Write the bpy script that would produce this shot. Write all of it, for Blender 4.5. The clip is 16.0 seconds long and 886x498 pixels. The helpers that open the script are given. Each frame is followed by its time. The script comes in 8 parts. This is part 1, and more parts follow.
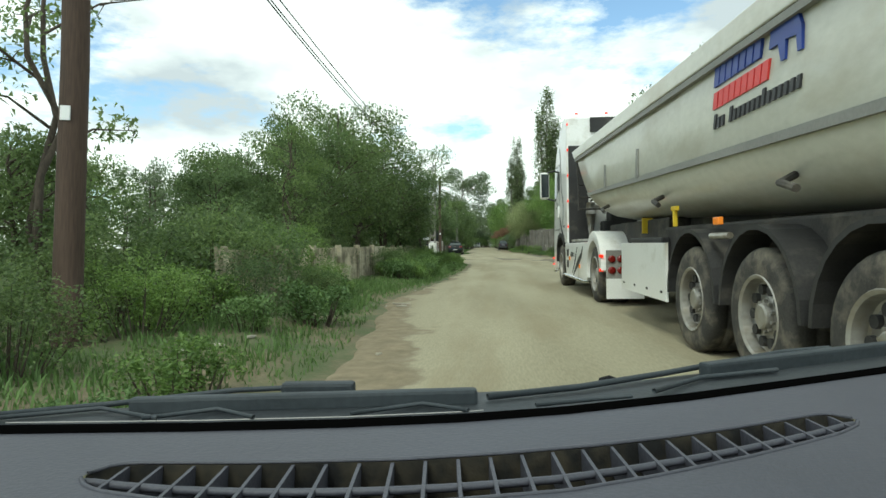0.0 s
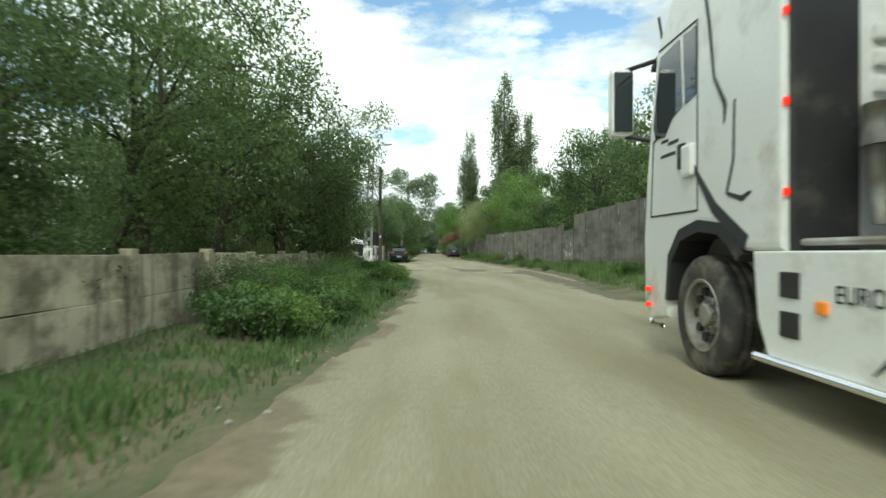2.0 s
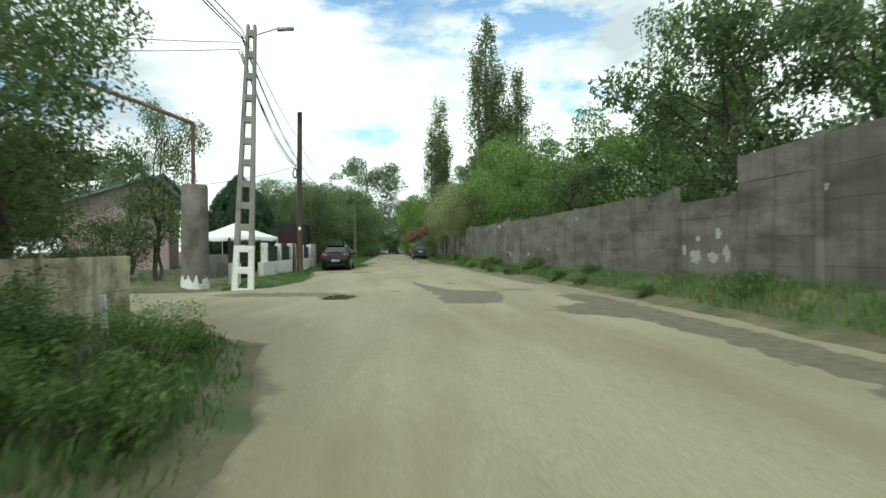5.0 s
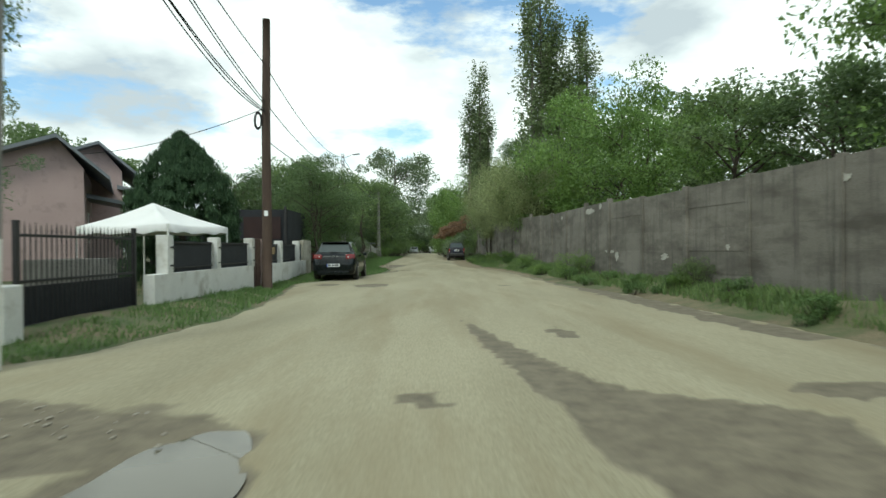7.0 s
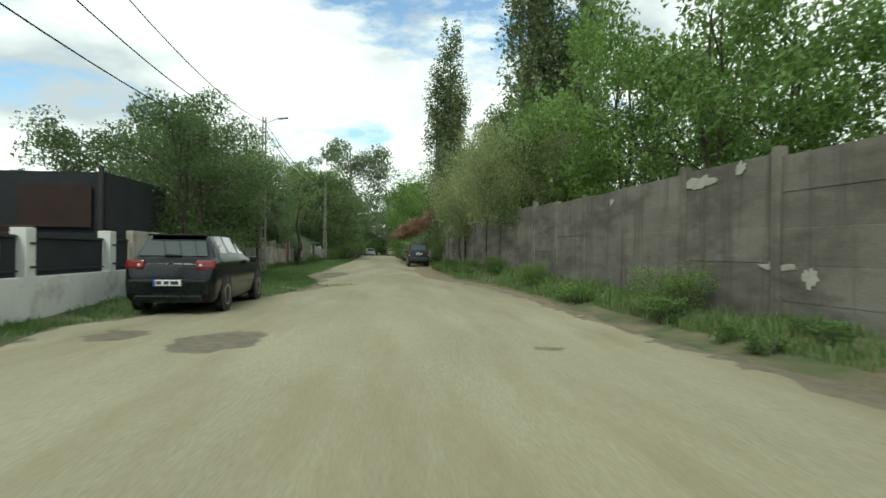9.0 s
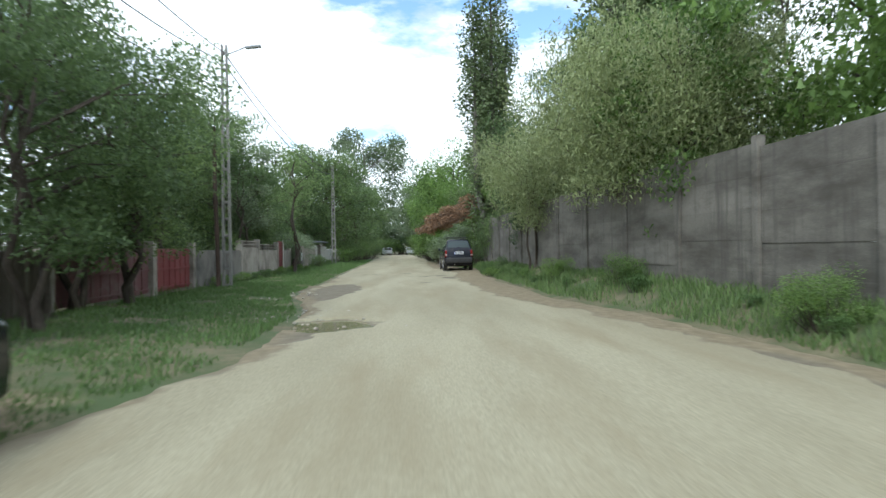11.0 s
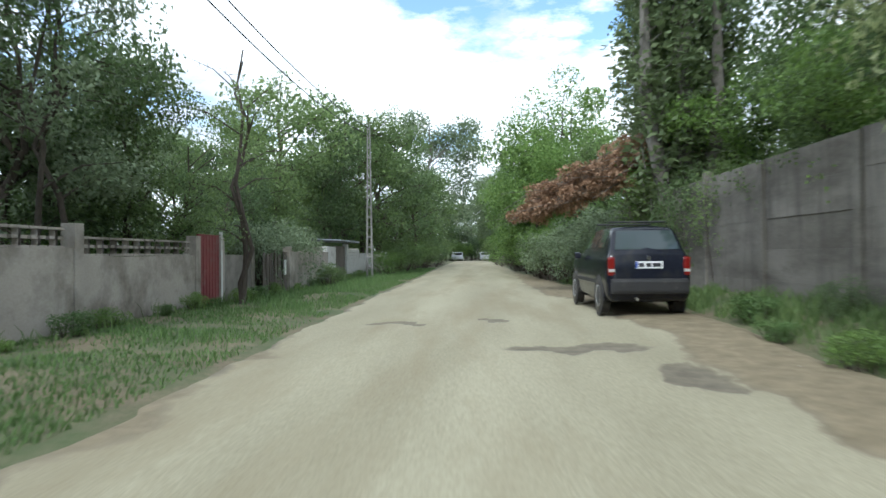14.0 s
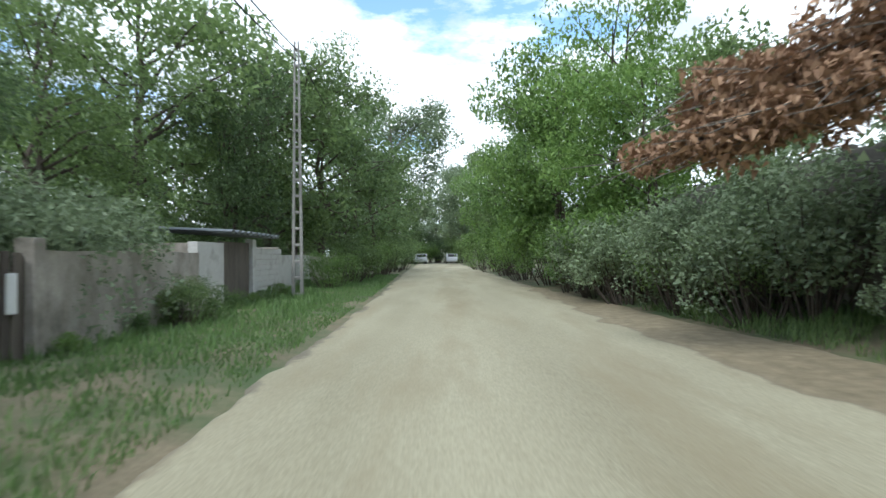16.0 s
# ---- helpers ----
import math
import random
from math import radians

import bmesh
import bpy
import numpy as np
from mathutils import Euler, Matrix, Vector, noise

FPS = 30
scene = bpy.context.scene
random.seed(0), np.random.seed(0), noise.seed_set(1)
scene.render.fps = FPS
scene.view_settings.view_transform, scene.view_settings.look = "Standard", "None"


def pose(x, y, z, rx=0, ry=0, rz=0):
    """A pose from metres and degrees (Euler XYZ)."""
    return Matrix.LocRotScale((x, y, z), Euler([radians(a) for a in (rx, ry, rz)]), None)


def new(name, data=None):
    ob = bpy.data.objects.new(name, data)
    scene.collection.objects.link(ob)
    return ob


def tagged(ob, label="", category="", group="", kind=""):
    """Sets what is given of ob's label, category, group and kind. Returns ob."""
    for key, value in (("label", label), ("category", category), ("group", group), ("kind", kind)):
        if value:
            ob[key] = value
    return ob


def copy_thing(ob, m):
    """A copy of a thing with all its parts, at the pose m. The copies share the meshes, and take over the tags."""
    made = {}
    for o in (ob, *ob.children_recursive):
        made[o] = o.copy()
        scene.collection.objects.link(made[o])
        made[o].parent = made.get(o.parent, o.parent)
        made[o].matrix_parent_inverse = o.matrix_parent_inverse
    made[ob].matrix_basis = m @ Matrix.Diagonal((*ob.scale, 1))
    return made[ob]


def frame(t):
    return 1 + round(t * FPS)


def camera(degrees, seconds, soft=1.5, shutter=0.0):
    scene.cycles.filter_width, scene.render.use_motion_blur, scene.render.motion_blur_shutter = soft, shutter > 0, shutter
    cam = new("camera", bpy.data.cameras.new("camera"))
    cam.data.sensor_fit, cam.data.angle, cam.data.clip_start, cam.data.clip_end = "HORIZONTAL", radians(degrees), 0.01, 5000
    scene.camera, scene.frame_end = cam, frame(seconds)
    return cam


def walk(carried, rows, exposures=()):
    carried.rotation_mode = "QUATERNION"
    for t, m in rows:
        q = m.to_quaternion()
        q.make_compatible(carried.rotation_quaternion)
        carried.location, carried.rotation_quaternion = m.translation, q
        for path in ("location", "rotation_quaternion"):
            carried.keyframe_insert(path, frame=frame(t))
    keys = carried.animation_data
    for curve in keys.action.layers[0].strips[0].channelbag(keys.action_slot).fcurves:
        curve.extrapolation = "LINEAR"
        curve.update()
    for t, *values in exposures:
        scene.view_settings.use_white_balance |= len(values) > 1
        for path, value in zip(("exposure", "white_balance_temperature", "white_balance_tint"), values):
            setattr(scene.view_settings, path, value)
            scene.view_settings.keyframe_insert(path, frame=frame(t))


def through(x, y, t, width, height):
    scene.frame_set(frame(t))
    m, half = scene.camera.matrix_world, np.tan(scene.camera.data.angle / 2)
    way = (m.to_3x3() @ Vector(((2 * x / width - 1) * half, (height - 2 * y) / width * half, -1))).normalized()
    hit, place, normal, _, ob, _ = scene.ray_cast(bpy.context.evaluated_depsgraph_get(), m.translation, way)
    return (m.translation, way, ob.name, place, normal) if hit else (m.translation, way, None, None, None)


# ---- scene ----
cam = camera(74.0, 16.0, shutter=0.3)
PATH = [
    (0, pose(4.502, 4.401, 1.182, 89.53, 0.00, 4.61) @ pose(0, 0, 0, 0, 0, -0.68)),
    (0.04, pose(4.502, 4.401, 1.182, 89.53, 0.00, 4.61) @ pose(0, 0, 0, 0, 0, -0.68)),
    (0.5, pose(4.268, 7.062, 1.204, 90.39, 0.00, 3.02) @ pose(0, 0, 0, 0, 0, -1.13)),
    (1, pose(4.126, 9.792, 1.199, 89.62, 0.00, 1.76) @ pose(0, 0, 0, 0, 0, -1.42)),
    (1.5, pose(4.049, 12.562, 1.185, 89.76, 0.00, 0.38) @ pose(0, 0, 0, 0, 0, -0.15)),
    (2, pose(3.972, 15.445, 1.178, 90.06, 0.00, -0.73) @ pose(0, 0, 0, 0, 0, 0.00)),
    (2.5, pose(3.980, 18.702, 1.148, 89.53, 0.00, -1.85) @ pose(0, 0, 0, 0, 0, -0.86)),
    (3, pose(4.044, 21.938, 1.151, 89.76, 0.00, -3.22) @ pose(0, 0, 0, 0, 0, -0.53)),
    (3.5, pose(4.158, 25.166, 1.138, 89.95, 0.00, -4.73) @ pose(0, 0, 0, 0, 0, -0.13)),
    (4, pose(4.315, 28.134, 1.135, 90.59, 0.00, -5.47) @ pose(0, 0, 0, 0, 0, -0.59)),
    (4.2, pose(4.346, 29.349, 1.135, 90.18, 0.00, -5.59) @ pose(0, 0, 0, 0, 0, -0.04)),
    (6.3, pose(4.278, 41.917, 1.172, 89.93, 0.00, -1.49) @ pose(0, 0, 0, 0, 0, -1.22)),
    (6.5, pose(4.267, 43.122, 1.173, 89.80, 0.00, -1.00) @ pose(0, 0, 0, 0, 0, -0.64)),
    (7, pose(4.254, 46.012, 1.156, 89.92, 0.00, -1.25) @ pose(0, 0, 0, 0, 0, -0.50)),
    (7.5, pose(4.270, 48.908, 1.160, 90.32, 0.00, -2.20) @ pose(0, 0, 0, 0, 0, -0.47)),
    (8, pose(4.334, 51.515, 1.139, 90.51, 0.00, -3.26) @ pose(0, 0, 0, 0, 0, -0.26)),
    (8.5, pose(4.409, 54.233, 1.176, 90.51, 0.00, -4.43) @ pose(0, 0, 0, 0, 0, 0.30)),
    (9, pose(4.563, 56.891, 1.176, 90.18, 0.00, -5.19) @ pose(0, 0, 0, 0, 0, 0.64)),
    (9.2, pose(4.599, 57.970, 1.178, 89.93, 0.00, -5.52) @ pose(0, 0, 0, 0, 0, 0.32)),
    (10.25, pose(4.300, 63.720, 1.178, 89.96, 0.00, 0.60) @ pose(0, 0, 0, 0, 0, -0.30)),
    (11.3, pose(3.902, 69.510, 1.177, 89.99, 0.00, -5.00) @ pose(0, 0, 0, 0, 0, -0.72)),
    (11.5, pose(3.921, 70.747, 1.172, 90.17, 0.00, -4.99) @ pose(0, 0, 0, 0, 0, -0.53)),
    (12, pose(4.030, 73.876, 1.166, 90.14, 0.00, -4.44) @ pose(0, 0, 0, 0, 0, -0.25)),
    (12.5, pose(4.078, 76.893, 1.144, 90.21, 0.00, -3.47) @ pose(0, 0, 0, 0, 0, -0.29)),
    (13, pose(4.055, 79.811, 1.156, 90.48, 0.00, -1.91) @ pose(0, 0, 0, 0, 0, -0.32)),
    (13.5, pose(3.941, 82.827, 1.155, 90.07, 0.00, 0.55) @ pose(0, 0, 0, 0, 0, -0.49)),
    (14, pose(3.673, 85.699, 1.159, 90.51, 0.00, 3.29) @ pose(0, 0, 0, 0, 0, -0.51)),
    (14.5, pose(3.241, 88.626, 1.161, 90.16, 0.00, 6.05) @ pose(0, 0, 0, 0, 0, -0.04)),
    (15, pose(2.831, 91.350, 1.161, 90.55, 0.00, 6.37) @ pose(0, 0, 0, 0, 0, -0.23)),
    (15.5, pose(2.598, 94.198, 1.189, 91.02, 0.00, 2.63) @ pose(0, 0, 0, 0, 0, -0.59)),
    (16, pose(2.470, 97.020, 1.194, 90.64, 0.00, -0.83) @ pose(0, 0, 0, 0, 0, -0.44)),
]
walk(cam, PATH, [(0.0, 0.12, 6300, -8), (4.2, 0.17, 6300, -8), (6.3, -0.02, 6150, -6), (9.2, 0.02, 6400, -7), (11.3, 0.55, 5650, 5), (16.0, 0.62, 5650, 5)])

# ---- daylight ----
SUN_UP, SUN_ROUND = 48.0, 200.0
world = bpy.data.worlds.new("sky")
scene.world = world
world.use_nodes = True
wn, wl = world.node_tree.nodes, world.node_tree.links
wn.clear()
w_out = wn.new("ShaderNodeOutputWorld")
w_bg = wn.new("ShaderNodeBackground")
w_sky = wn.new("ShaderNodeTexSky")
w_sky.sky_type = "NISHITA"
w_sky.sun_disc = False
w_sky.sun_elevation, w_sky.sun_rotation = radians(SUN_UP), radians(SUN_ROUND)
w_gain = wn.new("ShaderNodeVectorMath")
w_gain.operation = "SCALE"
w_gain.inputs["Scale"].default_value = 0.20
wl.new(w_sky.outputs[0], w_gain.inputs[0])
w_co = wn.new("ShaderNodeTexCoord")
w_map = wn.new("ShaderNodeMapping")
w_map.inputs["Scale"].default_value = (1.0, 1.0, 2.6)
w_map.inputs["Location"].default_value = (0.95, 0.42, 0.0)
wl.new(w_co.outputs["Generated"], w_map.inputs[0])
w_n1 = wn.new("ShaderNodeTexNoise")
w_n1.inputs["Scale"].default_value, w_n1.inputs["Detail"].default_value, w_n1.inputs["Roughness"].default_value = 2.3, 9.0, 0.60
wl.new(w_map.outputs[0], w_n1.inputs["Vector"])
w_r1 = wn.new("ShaderNodeValToRGB")
w_r1.color_ramp.elements[0].position, w_r1.color_ramp.elements[1].position = 0.392, 0.468
wl.new(w_n1.outputs[0], w_r1.inputs[0])
w_n2 = wn.new("ShaderNodeTexNoise")
w_n2.inputs["Scale"].default_value, w_n2.inputs["Detail"].default_value = 3.3, 6.0
w_map2 = wn.new("ShaderNodeMapping")
w_map2.inputs["Scale"].default_value = (1.0, 1.0, 2.2)
w_map2.inputs["Location"].default_value = (3.1, 1.7, 0.4)
wl.new(w_co.outputs["Generated"], w_map2.inputs[0])
wl.new(w_map2.outputs[0], w_n2.inputs["Vector"])
w_r2 = wn.new("ShaderNodeValToRGB")
w_r2.color_ramp.elements[0].position, w_r2.color_ramp.elements[0].color = 0.34, (0.66, 0.69, 0.75, 1)
w_r2.color_ramp.elements[1].position, w_r2.color_ramp.elements[1].color = 0.50, (1.22, 1.22, 1.22, 1)
wl.new(w_n2.outputs[0], w_r2.inputs[0])
w_mix = wn.new("ShaderNodeMix")
w_mix.data_type = "RGBA"
wl.new(w_r1.outputs[0], w_mix.inputs["Factor"])
wl.new(w_gain.outputs[0], w_mix.inputs["A"])
wl.new(w_r2.outputs[0], w_mix.inputs["B"])
wl.new(w_mix.outputs["Result"], w_bg.inputs["Color"])
w_bg.inputs["Strength"].default_value = 1.0
wl.new(w_bg.outputs[0], w_out.inputs["Surface"])

sun = new("sun", bpy.data.lights.new("sun", "SUN"))
sun.data.energy, sun.data.angle, sun.data.color = 1.7, radians(16), (1.0, 0.95, 0.87)
sun.rotation_euler = (radians(90 - SUN_UP), 0, radians(180 - SUN_ROUND))

# ---- small tools ----
def part(name, bm, material, parent=None, label="", smooth=False, kind=""):
    """One mesh object from a bmesh, under a thing or a part."""
    me = bpy.data.meshes.new(name)
    bm.normal_update()
    bm.to_mesh(me)
    bm.free()
    return link(name, me, material, parent, label, smooth, kind)


def link(name, me, material, parent=None, label="", smooth=False, kind=""):
    if not me.materials:
        me.materials.append(material)
    if smooth:
        me.polygons.foreach_set("use_smooth", [True] * len(me.polygons))
    ob = new(name, me)
    if parent:
        ob.parent = parent
    return tagged(ob, label, kind=kind)


def mesh_of(name, verts, faces):
    me = bpy.data.meshes.new(name)
    me.from_pydata([tuple(v) for v in verts], [], [tuple(q) for q in faces])
    me.update()
    return me


def thing(name, label, category, group="", kind="", at=None):
    ob = new(name)
    ob.empty_display_size = 0.2
    if at is not None:
        ob.matrix_world = at
    return tagged(ob, label, category, group, kind)


def box(bm, c, s, bevel=0.0, m=None):
    """A box with centre c and size s, its edges rounded by bevel."""
    made = bmesh.ops.create_cube(bm, size=1.0)["verts"]
    bmesh.ops.scale(bm, vec=s, verts=made)
    if bevel:
        edges = list({e for v in made for e in v.link_edges})
        out = bmesh.ops.bevel(bm, geom=edges, offset=min(bevel, min(s) * 0.45), segments=2, affect="EDGES", profile=0.6)
        made = list({v for f in out["faces"] for v in f.verts} | {v for v in made if v.is_valid})
    if m is not None:
        bmesh.ops.transform(bm, matrix=m, verts=made)
    bmesh.ops.translate(bm, vec=c, verts=made)
    return bm


def tube(bm, points, radii, seg=8, caps=True):
    """A tapered round tube along points."""
    pts = [Vector(p) for p in points]
    rings = []
    for i, p in enumerate(pts):
        way = (pts[min(i + 1, len(pts) - 1)] - pts[max(i - 1, 0)]).normalized()
        side = way.cross(Vector((0, 0, 1)) if abs(way.z) < 0.9 else Vector((1, 0, 0))).normalized()
        up = side.cross(way)
        r = radii[i] if isinstance(radii, (list, tuple)) else radii
        rings.append([bm.verts.new(p + r * (math.cos(a) * side + math.sin(a) * up)) for a in [2 * math.pi * k / seg for k in range(seg)]])
    for a, b in zip(rings, rings[1:]):
        for k in range(seg):
            bm.faces.new((a[k], a[(k + 1) % seg], b[(k + 1) % seg], b[k]))
    if caps:
        bm.faces.new(rings[0])
        bm.faces.new(list(reversed(rings[-1])))
    return bm


def lathe(bm, profile, seg=24, m=None, caps=True):
    """Turns a profile of (radius, x) round the x axis."""
    rings = []
    for r, x in profile:
        rings.append([bm.verts.new((x, r * math.cos(2 * math.pi * k / seg), r * math.sin(2 * math.pi * k / seg))) for k in range(seg)])
    for a, b in zip(rings, rings[1:]):
        for k in range(seg):
            bm.faces.new((a[k], a[(k + 1) % seg], b[(k + 1) % seg], b[k]))
    if caps and profile[0][0] > 0.001:
        bm.faces.new(rings[0])
    if caps and profile[-1][0] > 0.001:
        bm.faces.new(list(reversed(rings[-1])))
    if m is not None:
        bmesh.ops.transform(bm, matrix=m, verts=[v for ring in rings for v in ring])
    return bm


def slab(bm, outline, thick, m=None):
    """A flat plate: the outline in x and z, thick along y, centred on y = 0."""
    a = [bm.verts.new((x, -thick / 2, z)) for x, z in outline]
    b = [bm.verts.new((x, thick / 2, z)) for x, z in outline]
    n = len(a)
    bm.faces.new(a)
    bm.faces.new(list(reversed(b)))
    for k in range(n):
        bm.faces.new((a[k], b[k], b[(k + 1) % n], a[(k + 1) % n]))
    if m is not None:
        bmesh.ops.transform(bm, matrix=m, verts=a + b)
    return bm


def lerp_at(table, y):
    """The value at y of a table of (y, value)."""
    return float(np.interp(y, [r[0] for r in table], [r[1] for r in table]))


# ---- materials ----
def rgba(c):
    return (c[0], c[1], c[2], 1.0)


def mat(name, a, b, rough=0.8, fine=60.0, broad=1.5, bump=0.3, metal=0.0, spread=(0.3, 0.7), dirt=None, dirt_amount=0.5, dirt_scale=2.0, coat=0.0, island=False, per_object=0.0, stretch=None, world_space=False, streak=None):
    """A painted, cast or earthy surface: two colours mixed at two scales, with relief, and dirt in patches."""
    m = bpy.data.materials.new(name)
    m.use_nodes = True
    n, l = m.node_tree.nodes, m.node_tree.links
    bsdf = n["Principled BSDF"]
    co = n.new("ShaderNodeTexCoord")
    src = n.new("ShaderNodeNewGeometry").outputs["Position"] if world_space else co.outputs["Object"]
    if stretch:
        mp = n.new("ShaderNodeMapping")
        mp.inputs["Scale"].default_value = stretch
        l.new(src, mp.inputs[0])
        src = mp.outputs[0]
    nb, nf = n.new("ShaderNodeTexNoise"), n.new("ShaderNodeTexNoise")
    for node, s, d in ((nb, broad, 6.0), (nf, fine, 4.0)):
        node.inputs["Scale"].default_value, node.inputs["Detail"].default_value = s, d
        l.new(src, node.inputs["Vector"])
    mx = n.new("ShaderNodeMath")
    mx.operation = "MULTIPLY_ADD"
    mx.inputs[1].default_value = 0.45
    l.new(nf.outputs[0], mx.inputs[0])
    sc = n.new("ShaderNodeMath")
    sc.operation = "MULTIPLY"
    sc.inputs[1].default_value = 0.55
    l.new(nb.outputs[0], sc.inputs[0])
    l.new(sc.outputs[0], mx.inputs[2])
    fac = mx.outputs[0]
    if island or per_object:
        rnd = n.new("ShaderNodeNewGeometry").outputs["Random Per Island"] if island else n.new("ShaderNodeObjectInfo").outputs["Random"]
        ad = n.new("ShaderNodeMath")
        ad.operation = "MULTIPLY_ADD"
        ad.inputs[1].default_value = 0.45 if island else per_object
        l.new(rnd, ad.inputs[0])
        sub = n.new("ShaderNodeMath")
        sub.operation = "SUBTRACT"
        sub.inputs[1].default_value = 0.22 if island else 0.5 * per_object
        l.new(fac, sub.inputs[0])
        l.new(sub.outputs[0], ad.inputs[2])
        fac = ad.outputs[0]
    ramp = n.new("ShaderNodeValToRGB")
    ramp.color_ramp.elements[0].position, ramp.color_ramp.elements[0].color = spread[0], rgba(a)
    ramp.color_ramp.elements[1].position, ramp.color_ramp.elements[1].color = spread[1], rgba(b)
    l.new(fac, ramp.inputs[0])
    colour = ramp.outputs[0]
    if dirt:
        nd = n.new("ShaderNodeTexNoise")
        nd.inputs["Scale"].default_value, nd.inputs["Detail"].default_value, nd.inputs["Roughness"].default_value = dirt_scale, 8.0, 0.65
        l.new(src, nd.inputs["Vector"])
        rd = n.new("ShaderNodeValToRGB")
        rd.color_ramp.elements[0].position = 0.62 - 0.25 * dirt_amount
        rd.color_ramp.elements[1].position = 0.80 - 0.20 * dirt_amount
        l.new(nd.outputs[0], rd.inputs[0])
        mixc = n.new("ShaderNodeMix")
        mixc.data_type = "RGBA"
        l.new(rd.outputs[0], mixc.inputs["Factor"])
        l.new(colour, mixc.inputs["A"])
        mixc.inputs["B"].default_value = rgba(dirt)
        colour = mixc.outputs["Result"]
    if streak:
        # rain has run down the face and left narrow upright streaks
        ms = n.new("ShaderNodeMapping")
        ms.inputs["Scale"].default_value = (5.0, 5.0, 0.35)
        l.new(n.new("ShaderNodeNewGeometry").outputs["Position"], ms.inputs[0])
        ns = n.new("ShaderNodeTexNoise")
        ns.inputs["Scale"].default_value, ns.inputs["Detail"].default_value, ns.inputs["Roughness"].default_value = 1.0, 7.0, 0.7
        l.new(ms.outputs[0], ns.inputs["Vector"])
        rs = n.new("ShaderNodeValToRGB")
        rs.color_ramp.elements[0].position, rs.color_ramp.elements[1].position = 0.50, 0.68
        rs.color_ramp.elements[1].color = (0.75, 0.75, 0.75, 1)
        l.new(ns.outputs[0], rs.inputs[0])
        mixs = n.new("ShaderNodeMix")
        mixs.data_type = "RGBA"
        l.new(rs.outputs[0], mixs.inputs["Factor"])
        l.new(colour, mixs.inputs["A"])
        mixs.inputs["B"].default_value = rgba(streak)
        colour = mixs.outputs["Result"]
    l.new(colour, bsdf.inputs["Base Color"])
    bsdf.inputs["Roughness"].default_value = rough
    bsdf.inputs["Metallic"].default_value = metal
    bsdf.inputs["Coat Weight"].default_value = coat
    if bump:
        bp = n.new("ShaderNodeBump")
        bp.inputs["Strength"].default_value, bp.inputs["Distance"].default_value = bump, 0.02
        l.new(mx.outputs[0], bp.inputs["Height"])
        l.new(bp.outputs[0], bsdf.inputs["Normal"])
    return m


def leafy(name, dark, light, through=0.35, rough=0.55):
    """Leaves: each its own tint, some light passing through."""
    m = bpy.data.materials.new(name)
    m.use_nodes = True
    n, l = m.node_tree.nodes, m.node_tree.links
    bsdf, out = n["Principled BSDF"], n["Material Output"]
    geo = n.new("ShaderNodeNewGeometry")
    info = n.new("ShaderNodeObjectInfo")
    ad = n.new("ShaderNodeMath")
    ad.operation = "MULTIPLY_ADD"
    ad.inputs[1].default_value = 0.4
    l.new(info.outputs["Random"], ad.inputs[0])
    mu = n.new("ShaderNodeMath")
    mu.operation = "MULTIPLY"
    mu.inputs[1].default_value = 0.6
    l.new(geo.outputs["Random Per Island"], mu.inputs[0])
    l.new(mu.outputs[0], ad.inputs[2])
    ramp = n.new("ShaderNodeValToRGB")
    ramp.color_ramp.elements[0].color, ramp.color_ramp.elements[1].color = rgba(dark), rgba(light)
    l.new(ad.outputs[0], ramp.inputs[0])
    l.new(ramp.outputs[0], bsdf.inputs["Base Color"])
    bsdf.inputs["Roughness"].default_value = rough
    tr = n.new("ShaderNodeBsdfTranslucent")
    l.new(ramp.outputs[0], tr.inputs["Color"])
    mix = n.new("ShaderNodeMixShader")
    mix.inputs[0].default_value = through
    l.new(bsdf.outputs[0], mix.inputs[1])
    l.new(tr.outputs[0], mix.inputs[2])
    l.new(mix.outputs[0], out.inputs["Surface"])
    return m


def plain(name, c, rough=0.4, metal=0.0, emit=0.0, coat=0.0):
    m = bpy.data.materials.new(name)
    m.use_nodes = True
    b = m.node_tree.nodes["Principled BSDF"]
    b.inputs["Base Color"].default_value, b.inputs["Roughness"].default_value, b.inputs["Metallic"].default_value = rgba(c), rough, metal
    b.inputs["Coat Weight"].default_value = coat
    if emit:
        b.inputs["Emission Color"].default_value, b.inputs["Emission Strength"].default_value = rgba(c), emit
    return m


LEAF_MID = leafy("leaf_green", (0.050, 0.082, 0.030), (0.240, 0.335, 0.115), 0.5)
LEAF_DARK = leafy("leaf_dark_green", (0.045, 0.075, 0.032), (0.190, 0.275, 0.105), 0.5)
LEAF_FRESH = leafy("leaf_fresh_green", (0.060, 0.115, 0.028), (0.250, 0.380, 0.095), 0.45)
LEAF_GREY = leafy("leaf_grey_green", (0.115, 0.155, 0.085), (0.285, 0.355, 0.200), 0.42)
LEAF_POPLAR = leafy("leaf_poplar", (0.095, 0.130, 0.058), (0.290, 0.365, 0.170), 0.42)
LEAF_WILLOW = leafy("leaf_silver_green", (0.145, 0.178, 0.076), (0.440, 0.500, 0.235), 0.45)
LEAF_BROWN = leafy("leaf_dry_brown", (0.132, 0.065, 0.033), (0.462, 0.299, 0.180), 0.15, 0.8)
NEEDLE = leafy("thuja_green", (0.016, 0.040, 0.018), (0.070, 0.128, 0.052), 0.1, 0.9)
GRASS = leafy("grass_green", (0.045, 0.095, 0.024), (0.165, 0.265, 0.080), 0.25, 0.6)
